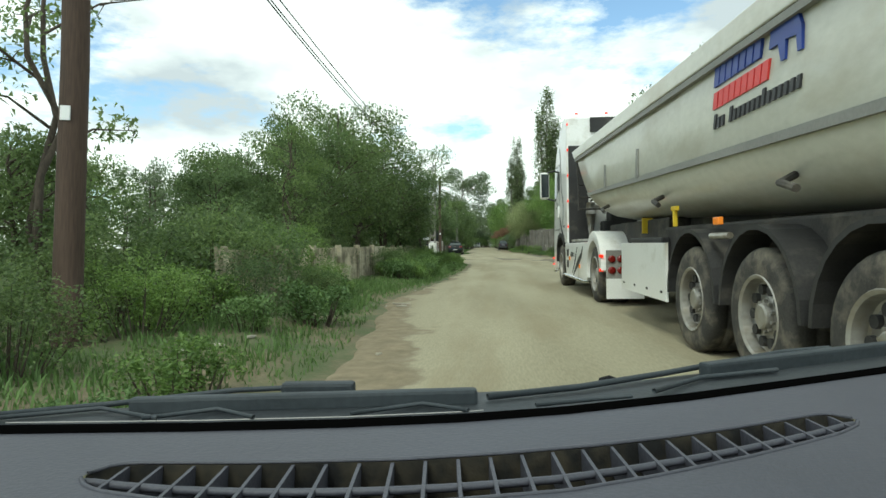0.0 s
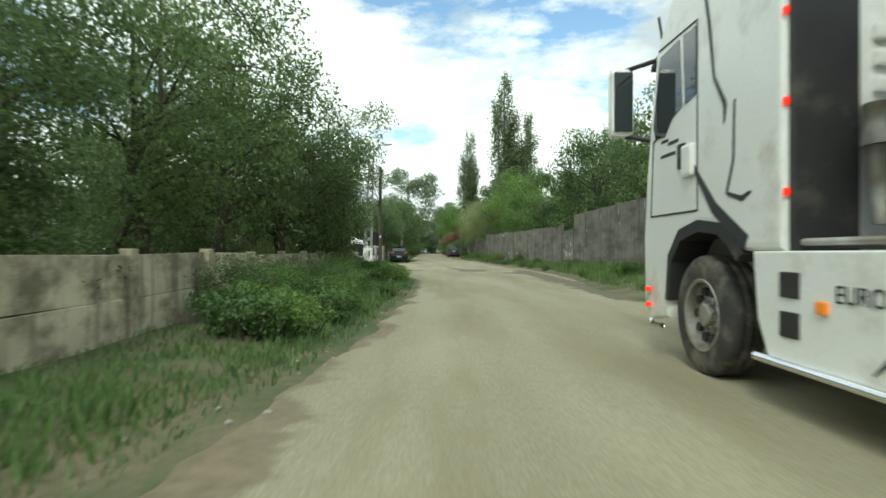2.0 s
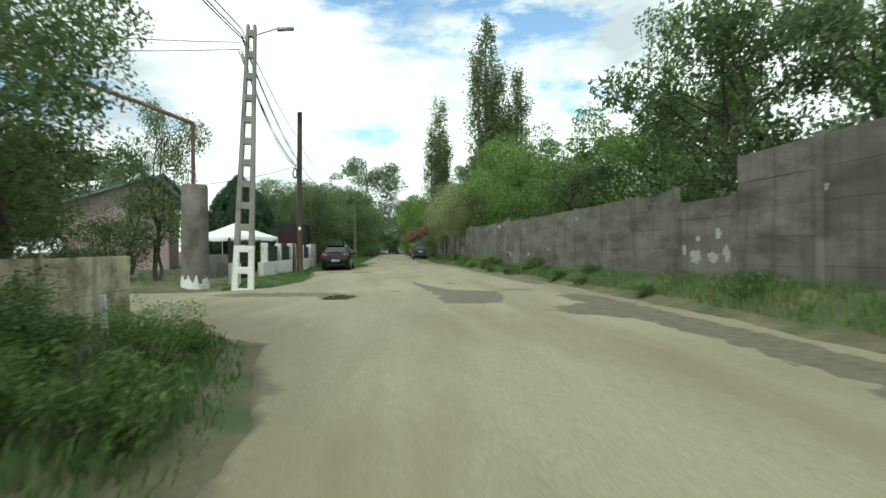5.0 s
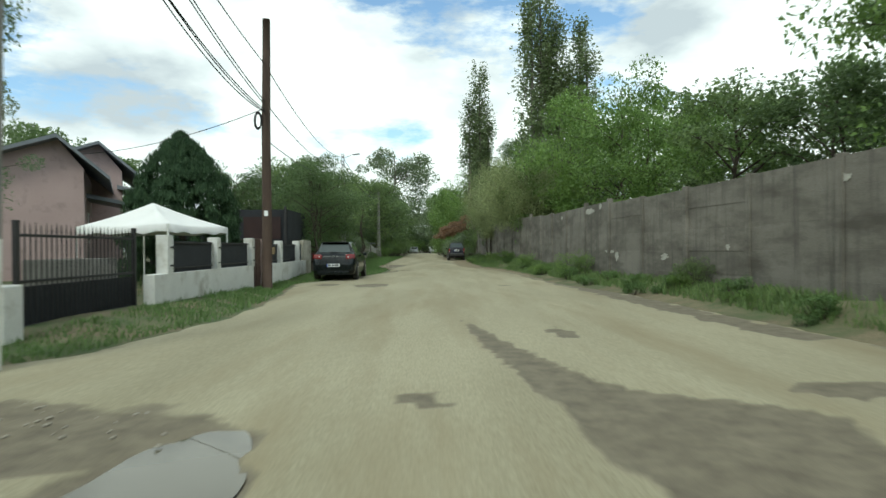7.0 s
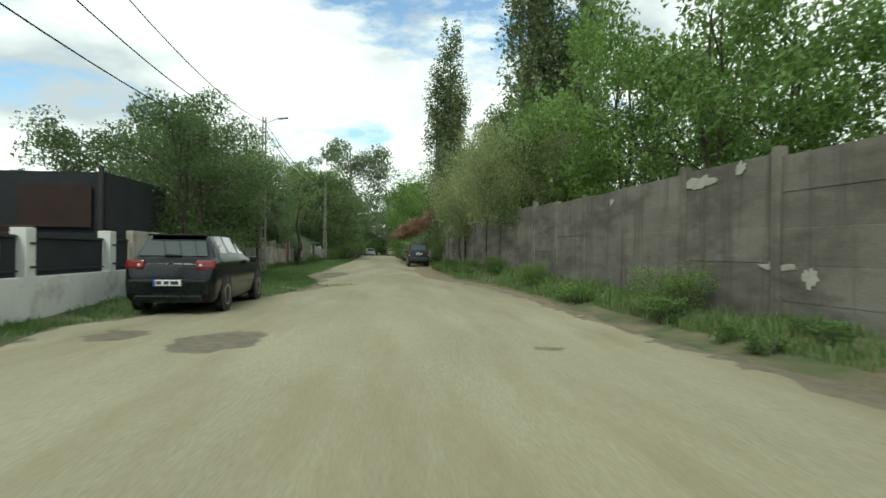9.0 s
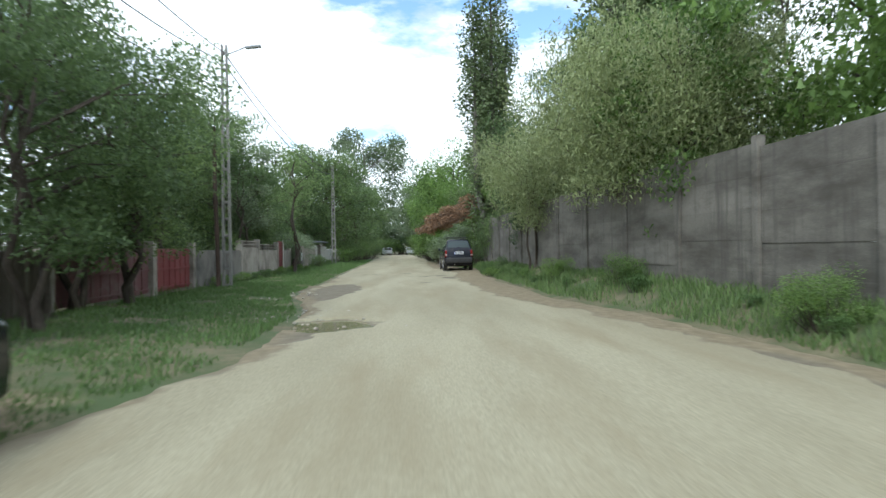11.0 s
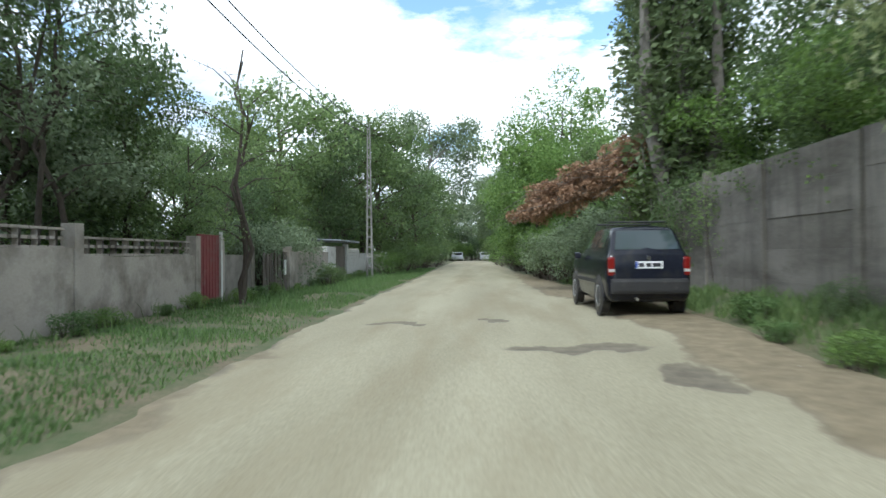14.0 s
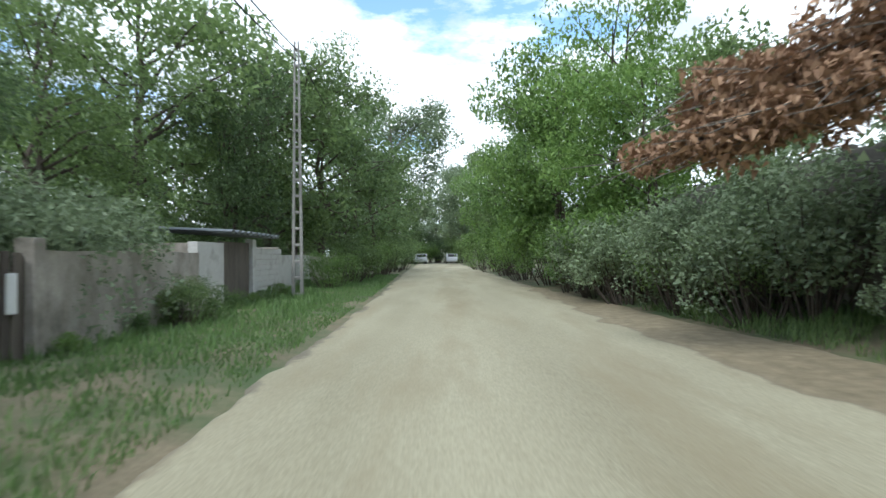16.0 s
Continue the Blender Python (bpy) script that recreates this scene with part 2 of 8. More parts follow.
GRASS_DRY = leafy("grass_mixed", (0.058, 0.110, 0.030), (0.195, 0.275, 0.088), 0.2, 0.7)
BARK = mat("bark", (0.035, 0.027, 0.020), (0.110, 0.090, 0.070), 0.95, 40, 5, 0.8, stretch=(1, 1, 0.25))
BARK_PALE = mat("bark_pale", (0.10, 0.09, 0.075), (0.24, 0.22, 0.19), 0.95, 40, 5, 0.7, stretch=(1, 1, 0.25))
CONCRETE = mat("panel_concrete", (0.125, 0.115, 0.096), (0.232, 0.216, 0.184), 0.92, 45, 1.6, 0.35, dirt=(0.082, 0.074, 0.060), dirt_amount=0.7, dirt_scale=1.1, per_object=0.16, stretch=(1, 0.5, 1.5), world_space=True, streak=(0.080, 0.073, 0.062))
CONCRETE_PALE = mat("pale_concrete", (0.34, 0.320, 0.255), (0.52, 0.490, 0.405), 0.92, 50, 1.8, 0.35, dirt=(0.150, 0.140, 0.105), dirt_amount=0.75, dirt_scale=1.7, per_object=0.12, stretch=(1, 0.8, 1.2), world_space=True, streak=(0.130, 0.122, 0.092))
POLE_CONCRETE = mat("pole_concrete", (0.19, 0.182, 0.166), (0.30, 0.288, 0.265), 0.92, 60, 2, 0.4, dirt=(0.11, 0.10, 0.088), dirt_amount=0.4, dirt_scale=1.5)
LIMEWASH = mat("limewash", (0.66, 0.66, 0.63), (0.80, 0.80, 0.78), 0.9, 50, 2, 0.25, dirt=(0.36, 0.33, 0.28), dirt_amount=0.35, dirt_scale=2.2)
POLE_WOOD = mat("tarred_wood", (0.040, 0.026, 0.020), (0.105, 0.070, 0.052), 0.9, 60, 3, 0.7, stretch=(1, 1, 0.08))

# ---- ground and road ----
LEFT_EDGE = [(-40, 3.0), (6, 3.1), (11, 2.9), (17, 2.3), (24, 3.0), (31, 3.35), (38, 3.3), (41.5, 2.6), (43.5, 0.5), (44.8, -9.0), (49.8, -12.0), (50.8, -1.5), (52.5, 0.2), (56, 0.75), (60, 0.5), (63.5, 0.0), (66, -0.3), (71, 1.3), (74, 2.0), (79, 2.0), (84, 0.9), (90, 1.0), (100, 0.75), (115, 0.7), (140, 0.2), (190, 0.0)]
RIGHT_EDGE = [(-40, 9.2), (20, 9.0), (33, 8.9), (40, 9.6), (47, 9.8), (55, 9.4), (60, 9.2), (64, 8.5), (72, 8.0), (78, 7.2), (82, 6.2), (88, 5.95), (95, 6.0), (99, 5.85), (103, 5.5), (109, 5.5), (115, 5.7), (127, 6.2), (150, 6.2), (190, 6.2)]
WALL_X = [(-60, 11.2), (45.5, 11.1), (50, 10.95), (56, 10.7), (65, 10.0), (70, 9.75), (76, 9.6), (81, 9.3), (88, 8.75), (97, 8.5), (130, 8.6), (190, 8.6)]
STRIP = [(-60, 0.0), (64, 0.0), (70, 0.3), (78, 0.9), (84, 1.3), (96, 1.4), (100, 1.9), (104, 1.7), (112, 1.2), (120, 0.4), (126, 0.0)]
RISE = [(-60, 0.16), (66, 0.16), (78, 0.10), (86, 0.04), (190, 0.04)]
SHOULDER = [(-40, 0.7), (6, 0.9), (11, 1.1), (16, 0.8), (22, 0.4), (34, 0.3), (42, 0.0), (68, 0.0), (72, 0.5), (80, 0.7), (88, 0.5), (96, 0.2), (120, 0.0)]
BANK = [(-60, 0.55), (40, 0.6), (50, 0.42), (56, 0.32), (66, 0.26), (80, 0.50), (95, 0.42), (110, 0.3), (190, 0.2)]


def ease(u):
    u = min(1.0, max(0.0, u))
    return u * u * (3 - 2 * u)


def rough(x, y, s=1.0, seed=0.0):
    return noise.noise(Vector((x * s + seed, y * s - seed, seed)))


def road_edges(y):
    lo = lerp_at(LEFT_EDGE, y) + 0.16 * rough(0, y, 0.9, 3.1) + 0.07 * rough(0, y, 3.5, 8.2)
    hi = lerp_at(RIGHT_EDGE, y) + lerp_at(STRIP, y) + 0.18 * rough(0, y, 0.7, 5.4) + 0.08 * rough(0, y, 3.1, 1.2)
    return lo, hi


def swell(x, y):
    """The low mound on which the small car is parked."""
    return 0.115 * ease(1.45 - abs(x - 6.9) / 1.15) * ease(1.7 - abs(y - 97.0) / 3.2)


def ground_z(x, y):
    """The height of the ground beside the road; under the road it lies lower."""
    lo, hi = road_edges(y)
    if x < lo:
        return -0.02 + lerp_at(RISE, y) * ease((lo - x) / 1.6) + 0.05 * rough(x, y, 0.5, 7.0) * ease((lo - x) / 1.0)
    if x > hi:
        wx = max(lerp_at(WALL_X, y), hi + 1.0)
        return -0.02 + swell(x, y) + lerp_at(BANK, y) * ease((x - hi) / (wx - hi)) + 0.04 * rough(x, y, 0.6, 2.0) * ease((x - hi) / 0.8)
    inside = min(x - lo, hi - x)
    return -0.02 + swell(x, y) - 0.10 * ease(inside / 0.5)


# bare, wet or broken patches of the road: x, y, half width, half length, depth
PATCHES = [(6.0, 53.9, 0.15, 0.5, 0.02), (4.2, 50.5, 0.16, 0.22, 0.01), (7.65, 50.55, 0.42, 0.26, 0.02),
           (2.85, 48.85, 0.46, 0.95, 0.07), (1.2, 49.8, 1.6, 0.7, 0.03), (2.4, 64.6, 0.48, 0.85, 0.03), (0.9, 65.2, 0.35, 0.5, 0.02),
           (6.5, 63.8, 0.22, 0.25, 0.02), (2.75, 77.3, 0.72, 0.75, 0.09), (1.9, 76.3, 0.75, 1.0, 0.03),
           (1.9, 85.4, 0.65, 2.6, 0.05), (1.5, 82.6, 0.7, 1.4, 0.02), (4.9, 93.0, 0.85, 0.30, 0.03), (5.7, 91.3, 0.3, 0.6, 0.02), (2.3, 95.6, 0.50, 0.24, 0.03), (4.0, 95.9, 0.25, 0.2, 0.02),
           (8.6, 37.9, 0.5, 1.1, 0.03), (8.2, 45.0, 0.9, 1.2, 0.02), (4.7, 88.0, 0.2, 0.3, 0.02)]
PATCHES += [(8.7, 30 + 1.6 * k, 0.45, 1.3, 0.02) for k in range(12)] + [(8.9 - 0.05 * k, 54 + 1.3 * k, 0.34, 0.9, 0.01) for k in range(18)]


# the wet tongue that narrows up the road: y, near edge, far edge
TONGUE_LEFT = [(46.6, 5.3), (48.1, 5.23), (48.6, 5.34), (49.4, 5.25), (50.4, 5.18), (51.1, 5.08), (52.0, 5.0), (53.2, 4.88), (54.5, 4.78), (55.9, 4.68)]
TONGUE_RIGHT = [(46.6, 6.5), (48.1, 6.8), (48.6, 6.9), (49.4, 6.85), (49.9, 7.05), (50.3, 6.6), (50.6, 5.95), (51.1, 5.68), (52.0, 5.46), (53.2, 5.16), (54.5, 4.95), (55.9, 4.68)]


def mud_at(x, y):
    best, dip = 0.0, 0.0
    if 46.6 < y < 55.9:
        xs = x + 0.05 * rough(x, y, 3.0, 2.0)
        k = ease(min(xs - lerp_at(TONGUE_LEFT, y), lerp_at(TONGUE_RIGHT, y) - xs) / 0.16 + 0.55)
        best, dip = k, 0.02 * k
    wx, wy = x + 0.22 * rough(x, y, 2.2, 4.0) + 0.10 * rough(x, y, 6, 1.0), y + 0.36 * rough(x, y, 2.0, 9.0) + 0.12 * rough(x, y, 5, 3.0)
    for cx, cy, rx, ry, deep in PATCHES:
        if abs(y - cy) > ry * 1.6 + 0.4:
            continue
        d = math.hypot((wx - cx) / rx, (wy - cy) / ry)
        if d < 1.35:
            k = ease((1.3 - d) / 0.45)
            best, dip = max(best, k), max(dip, k * deep)
    return best, dip


def build_ground(soil):
    xs = sorted(set([-900, -400, -150, -60, -30, -18] + [round(-12 + 0.6 * k, 2) for k in range(15)] + [round(-3 + 0.3 * k, 2) for k in range(52)] + [14, 18, 30, 60, 150, 400, 900]))
    ys = sorted(set([-900, -300, -100, -50, -25] + [round(-14 + 0.5 * k, 2) for k in range(300)] + [140, 150, 165, 180, 200, 260, 400, 900, 2500]))
    verts = [(x, y, ground_z(x, y)) for y in ys for x in xs]
    n = len(xs)
    faces = [(j * n + i, j * n + i + 1, (j + 1) * n + i + 1, (j + 1) * n + i) for j in range(len(ys) - 1) for i in range(n - 1)]
    ob = link("ground", mesh_of("ground", verts, faces), soil, smooth=True)
    return tagged(ob, "bare brown soil with thin grass beside the road", "ground", kind="structure")


def build_road(dust):
    ys = [-40 + 0.5 * k for k in range(76)] + [-2 + 0.16 * k for k in range(690)] + [108.5 + 0.6 * k for k in range(130)]
    cols = 78
    verts, mud, earth = [], [], []
    for y in ys:
        lo, hi = road_edges(y)
        for k in range(cols + 1):
            core = max(lo + 0.3, -0.6)
            x = lo + (core - lo) * k / 12 if k < 12 else core + (hi - core) * (k - 12) / (cols - 12)
            edge = min(x - lo, hi - x)
            m, dip = mud_at(x, y) if -5 < y < 110 else (0.0, 0.0)
            m = max(m, 0.75 * ease((0.35 - edge + 0.25 * rough(x, y, 1.5, 2.2)) / 0.4))
            bare, e = lerp_at(STRIP, y), 0.0
            if bare > 0.05:
                e = ease((x - hi + bare + 0.3 * rough(x, y, 1.2, 5.0)) / 0.35 + 0.5)
                m = max(m, e)
            loose = lerp_at(SHOULDER, y)
            if loose > 0.05:
                e2 = 0.85 * ease((loose - (x - lo) + 0.45 * rough(x, y, 1.1, 7.0) + 0.12 * rough(x, y, 5.0, 2.0)) / 0.5)
                m, e = max(m, e2), max(e, e2)
            rut = 0.012 * (rough(x, y * 0.15, 1.6, 6.0)) + 0.006 * rough(x, y, 4, 3.0)
            verts.append((x, y, swell(x, y) + 0.004 * min(edge, 2.0) + rut - dip - 0.05 * ease((0.12 - edge) / 0.12)))
            mud.append(m)
            earth.append(e)
    n = cols + 1
    faces = [(j * n + i, j * n + i + 1, (j + 1) * n + i + 1, (j + 1) * n + i) for j in range(len(ys) - 1) for i in range(cols)]
    me = mesh_of("road", verts, faces)
    me.attributes.new("mud", "FLOAT", "POINT").data.foreach_set("value", mud)
    me.attributes.new("earth", "FLOAT", "POINT").data.foreach_set("value", earth)
    return tagged(link("road", me, dust, smooth=True), "pale dusty dirt road with potholes and brown muddy patches", "road", kind="structure")


def road_material():
    m = mat("road_dust", (0.220, 0.197, 0.126), (0.345, 0.316, 0.216), 0.95, 55, 0.9, 0.45, spread=(0.32, 0.66), stretch=(1, 0.16, 1), dirt=(0.225, 0.190, 0.115), dirt_amount=0.55, dirt_scale=0.8)
    n, l = m.node_tree.nodes, m.node_tree.links
    bsdf = n["Principled BSDF"]
    pale = bsdf.inputs["Base Color"].links[0].from_socket
    at = n.new("ShaderNodeAttribute")
    at.attribute_name = "mud"
    co = n.new("ShaderNodeTexCoord")
    nz = n.new("ShaderNodeTexNoise")
    nz.inputs["Scale"].default_value, nz.inputs["Detail"].default_value, nz.inputs["Roughness"].default_value = 4.5, 12.0, 0.62
    l.new(co.outputs["Object"], nz.inputs["Vector"])
    ramp = n.new("ShaderNodeValToRGB")
    ramp.color_ramp.elements[0].position, ramp.color_ramp.elements[0].color = 0.3, (0.100, 0.084, 0.058, 1)
    ramp.color_ramp.elements[1].position, ramp.color_ramp.elements[1].color = 0.72, (0.192, 0.167, 0.117, 1)
    l.new(nz.outputs[0], ramp.inputs[0])
    dry = n.new("ShaderNodeValToRGB")
    dry.color_ramp.elements[0].position, dry.color_ramp.elements[0].color = 0.3, (0.140, 0.112, 0.066, 1)
    dry.color_ramp.elements[1].position, dry.color_ramp.elements[1].color = 0.72, (0.260, 0.214, 0.134, 1)
    l.new(nz.outputs[0], dry.inputs[0])
    at2 = n.new("ShaderNodeAttribute")
    at2.attribute_name = "earth"
    soils = n.new("ShaderNodeMix")
    soils.data_type = "RGBA"
    l.new(at2.outputs["Fac"], soils.inputs["Factor"])
    l.new(ramp.outputs[0], soils.inputs["A"])
    l.new(dry.outputs[0], soils.inputs["B"])
    # broken edge of the patches
    ad = n.new("ShaderNodeMath")
    ad.operation = "MULTIPLY_ADD"
    ad.inputs[1].default_value, ad.inputs[2].default_value = 1.1, -0.55
    l.new(nz.outputs[0], ad.inputs[0])
    sm = n.new("ShaderNodeMath")
    sm.operation = "ADD"
    l.new(at.outputs["Fac"], sm.inputs[0])
    l.new(ad.outputs[0], sm.inputs[1])
    edge = n.new("ShaderNodeValToRGB")
    edge.color_ramp.elements[0].position, edge.color_ramp.elements[1].position = 0.34, 0.66
    l.new(sm.outputs[0], edge.inputs[0])
    mix = n.new("ShaderNodeMix")
    mix.data_type = "RGBA"
    l.new(edge.outputs[0], mix.inputs["Factor"])
    l.new(pale, mix.inputs["A"])
    l.new(soils.outputs["Result"], mix.inputs["B"])
    l.new(mix.outputs["Result"], bsdf.inputs["Base Color"])
    return m


ROAD_DUST = road_material()
SOIL = mat("soil", (0.092, 0.077, 0.045), (0.230, 0.188, 0.118), 0.98, 25, 0.6, 0.7, dirt=(0.060, 0.088, 0.030), dirt_amount=0.95, dirt_scale=0.8)
build_ground(SOIL)
build_road(ROAD_DUST)


def build_puddle(cx, cy, rx, ry, z, label, water):
    bm = bmesh.new()
    bm.faces.new([bm.verts.new((cx + rx * (1 + 0.22 * rough(math.cos(a), math.sin(a), 1.6, cx)) * math.cos(a), cy + ry * (1 + 0.22 * rough(math.cos(a), math.sin(a), 1.6, cy)) * math.sin(a), z)) for a in [2 * math.pi * k / 40 for k in range(40)]])
    return tagged(part("water", bm, water), label, "puddle", kind="structure")


CLEAR_WATER = plain("puddle_water", (0.10, 0.09, 0.06), 0.02)
MUDDY_WATER = plain("muddy_water", (0.20, 0.18, 0.105), 0.10)
build_puddle(2.88, 48.9, 0.42, 1.0, -0.030, "shallow puddle mirroring the sky in a muddy pothole", CLEAR_WATER)
build_puddle(2.75, 77.3, 0.85, 0.9, -0.050, "brown puddle in a broken pothole of the road", MUDDY_WATER)

# ---- long panel wall on one side, low walls on the other ----
def wall_top(y):
    if y < 45.4:
        return 2.95
    if y < 47.8:
        return 2.2
    return lerp_at([(47.8, 2.55), (56, 2.55), (62, 2.5), (66, 2.62), (72, 2.6), (80, 2.85), (88, 2.75), (97, 2.7), (130, 2.6)], y)


def slab_mesh(name, length, height, thick, groove=0.007):
    """One cast slab, its edges rounded off and its face slightly dished."""
    bm = bmesh.new()
    box(bm, (0, 0, 0), (thick, length, height), groove)
    me = bpy.data.meshes.new(name)
    bm.to_mesh(me)
    bm.free()
    return me


def build_panel_wall(rng):
    wall = tagged(new("wall_east"), "tall grey concrete panel wall with posts and flaking paint", "wall", kind="structure")
    step, rows = 2.4, 5
    shapes = {}
    y = -26.5
    k = 0
    while y < 120:
        ym = y + step / 2
        x0, x1 = lerp_at(WALL_X, y), lerp_at(WALL_X, y + step)
        turn = math.atan2(-(x1 - x0), step)
        base, top = lerp_at(BANK, ym) - 0.25, wall_top(ym)
        h = (top - base) / rows
        for r in range(rows):
            key = (round(h, 3),)
            if key not in shapes:
                shapes[key] = slab_mesh("panel", step - 0.14, h + 0.002, 0.06, 0.008)
                shapes[key].materials.append(CONCRETE)
            ob = new("panel", shapes[key])
            ob.parent = wall
            ob.matrix_local = pose((x0 + x1) / 2 + rng.uniform(-0.008, 0.008), ym, base + h * (r + 0.5), rng.uniform(-0.10, 0.10), rng.uniform(-0.5, 0.5), math.degrees(turn))
        key = ("post", round(top - base, 1))
        if key not in shapes:
            bm = bmesh.new()
            box(bm, (0, 0, (top - base + 0.05) / 2), (0.15, 0.15, top - base + 0.05), 0.015)
            shapes[key] = bpy.data.meshes.new("post")
            bm.to_mesh(shapes[key])
            bm.free()
            shapes[key].materials.append(CONCRETE)
        ob = new("post", shapes[key])
        ob.parent = wall
        ob.matrix_local = pose(x0 - 0.012, y, base, rng.uniform(-0.6, 0.6), rng.uniform(-0.6, 0.6), math.degrees(turn))
        y += step
        k += 1
    return wall


WALL_EAST = build_panel_wall(random.Random(5))


def build_low_wall(y0, y1, x, top, rng, cast):
    wall = tagged(new("wall_west"), "low weathered concrete panel wall with stained posts", "wall", kind="structure")
    step = 2.3
    me = slab_mesh("panel", step - 0.14, top / 2 - 0.008, 0.06)
    me.materials.append(cast)
    bm = bmesh.new()
    box(bm, (0, 0, (top + 0.12) / 2), (0.16, 0.16, top + 0.12), 0.02)
    post = bpy.data.meshes.new("post")
    bm.to_mesh(post)
    bm.free()
    post.materials.append(cast)
    y = y0
    while y < y1:
        for r in range(2):
            ob = new("panel", me)
            ob.parent = wall
            ob.matrix_local = pose(x + rng.uniform(-0.02, 0.02), y + step / 2, 0.08 + top / 2 * (r + 0.5), rng.uniform(-0.6, 0.6), rng.uniform(-1.5, 1.5), rng.uniform(-0.4, 0.4))
        ob = new("post", post)
        ob.parent = wall
        ob.matrix_local = pose(x, y, 0.02, rng.uniform(-1, 1), rng.uniform(-1.5, 1.5), 0)
        y += step
    return wall


GARDEN_CONCRETE = mat("garden_concrete", (0.43, 0.385, 0.27), (0.68, 0.62, 0.46), 0.92, 50, 1.8, 0.4, dirt=(0.17, 0.15, 0.10), dirt_amount=0.8, dirt_scale=2.2, per_object=0.14, stretch=(1, 0.8, 1.2), world_space=True, streak=(0.17, 0.15, 0.105))
build_low_wall(13.2, 26.5, 0.35, 1.05, random.Random(8), GARDEN_CONCRETE)
build_low_wall(27.2, 42.2, 0.30, 1.0, random.Random(18), GARDEN_CONCRETE)

# flakes of old whitewash on the panels
FLAKE = mat("old_whitewash", (0.30, 0.29, 0.25), (0.48, 0.47, 0.42), 0.95, 60, 6, 0.3)


def wash_flake(y, z, wide, high, seed):
    """A thin ragged crust of old whitewash clinging to a panel."""
    rng = random.Random(seed)
    n = 56
    jag = [0.75 + 0.55 * rough(2 * math.cos(a), 2 * math.sin(a), 1.0, seed * 0.37) + 0.22 * rough(7 * math.cos(a), 7 * math.sin(a), 1.0, seed * 0.71) for a in [2 * math.pi * k / n for k in range(n)]]
    pts = [(0.5 * wide * math.cos(2 * math.pi * k / n) * j, 0.5 * high * math.sin(2 * math.pi * k / n) * j) for k, j in enumerate(jag)]
    x = lerp_at(WALL_X, y) - 0.038
    turn = math.atan2(-(lerp_at(WALL_X, y + 0.5) - lerp_at(WALL_X, y - 0.5)), 1.0)
    bm = bmesh.new()
    a = [bm.verts.new((-0.003, u, v)) for u, v in pts]
    b = [bm.verts.new((0.004, u * 1.03, v * 1.03)) for u, v in pts]
    bm.faces.new(list(reversed(a)))
    for k in range(n):
        bm.faces.new((a[k], a[(k + 1) % n], b[(k + 1) % n], b[k]))
    ob = part("wash_flake", bm, FLAKE, WALL_EAST)
    ob.matrix_local = pose(x, y, z, 0, 0, math.degrees(turn))


for k, (y, z, w, h) in enumerate([(64.7, 1.0, 0.9, 0.13), (64.1, 0.88, 0.3, 0.3), (66.6, 2.42, 1.1, 0.26), (65.5, 2.5, 0.3, 0.25), (70.2, 2.35, 0.35, 0.2), (72.0, 2.3, 0.25, 0.2), (58.2, 1.13, 0.15, 0.16), (56.3, 2.45, 0.15, 0.3), (55.0, 2.2, 0.3, 0.15), (45.8, 1.0, 0.35, 0.42), (46.3, 0.92, 0.5, 0.28), (47.0, 0.95, 0.55, 0.36), (46.1, 1.45, 0.25, 0.28), (46.9, 1.35, 0.2, 0.15), (47.5, 1.1, 0.2, 0.3), (40.6, 2.6, 0.12, 0.4), (38.2, 2.75, 0.12, 0.5), (38.0, 2.2, 0.14, 0.15), (35.3, 2.7, 0.12, 0.5), (33.2, 2.6, 0.5, 0.18), (30.6, 2.2, 0.8, 0.2), (30.2, 2.6, 0.3, 0.2), (43.0, 2.1, 0.18, 0.16), (61.0, 0.9, 0.5, 0.2)]):
    wash_flake(y, z, w, h, 300 + k)

# ---- trees and bushes ----
def leaves_mesh(name, centres, rng, size, slim=0.55, droop=0.0, tilt=0.8, corners=4):
    """Many small pointed leaves, each a folded four-cornered blade, at the given centres."""
    n = len(centres)
    c = np.asarray(centres)
    yaw = rng.uniform(0, 2 * np.pi, n)
    pitch = rng.normal(-droop, tilt, n)
    roll = rng.uniform(-1.0, 1.0, n)
    s = size * rng.uniform(0.65, 1.35, n)
    ah = np.stack([np.cos(yaw) * np.cos(pitch), np.sin(yaw) * np.cos(pitch), np.sin(pitch)], 1)
    side = np.stack([-np.sin(yaw), np.cos(yaw), 0 * yaw], 1)
    up = np.cross(ah, side)
    side = side * np.cos(roll)[:, None] + up * np.sin(roll)[:, None]
    up = np.cross(ah, side)
    if corners == 3:
        v = np.stack([c - ah * s[:, None] * 0.45 + side * (s * slim * 0.62)[:, None], c + ah * s[:, None] * 0.6, c - ah * s[:, None] * 0.45 - side * (s * slim * 0.62)[:, None]], 1)
        return blades(name, v)
    v = np.empty((n, 4, 3))
    v[:, 0] = c - ah * s[:, None] * 0.5
    v[:, 1] = c + side * (s * slim * 0.5)[:, None] + up * (s * 0.10)[:, None]
    v[:, 2] = c + ah * s[:, None] * 0.5
    v[:, 3] = c - side * (s * slim * 0.5)[:, None] + up * (s * 0.10)[:, None]
    return blades(name, v)


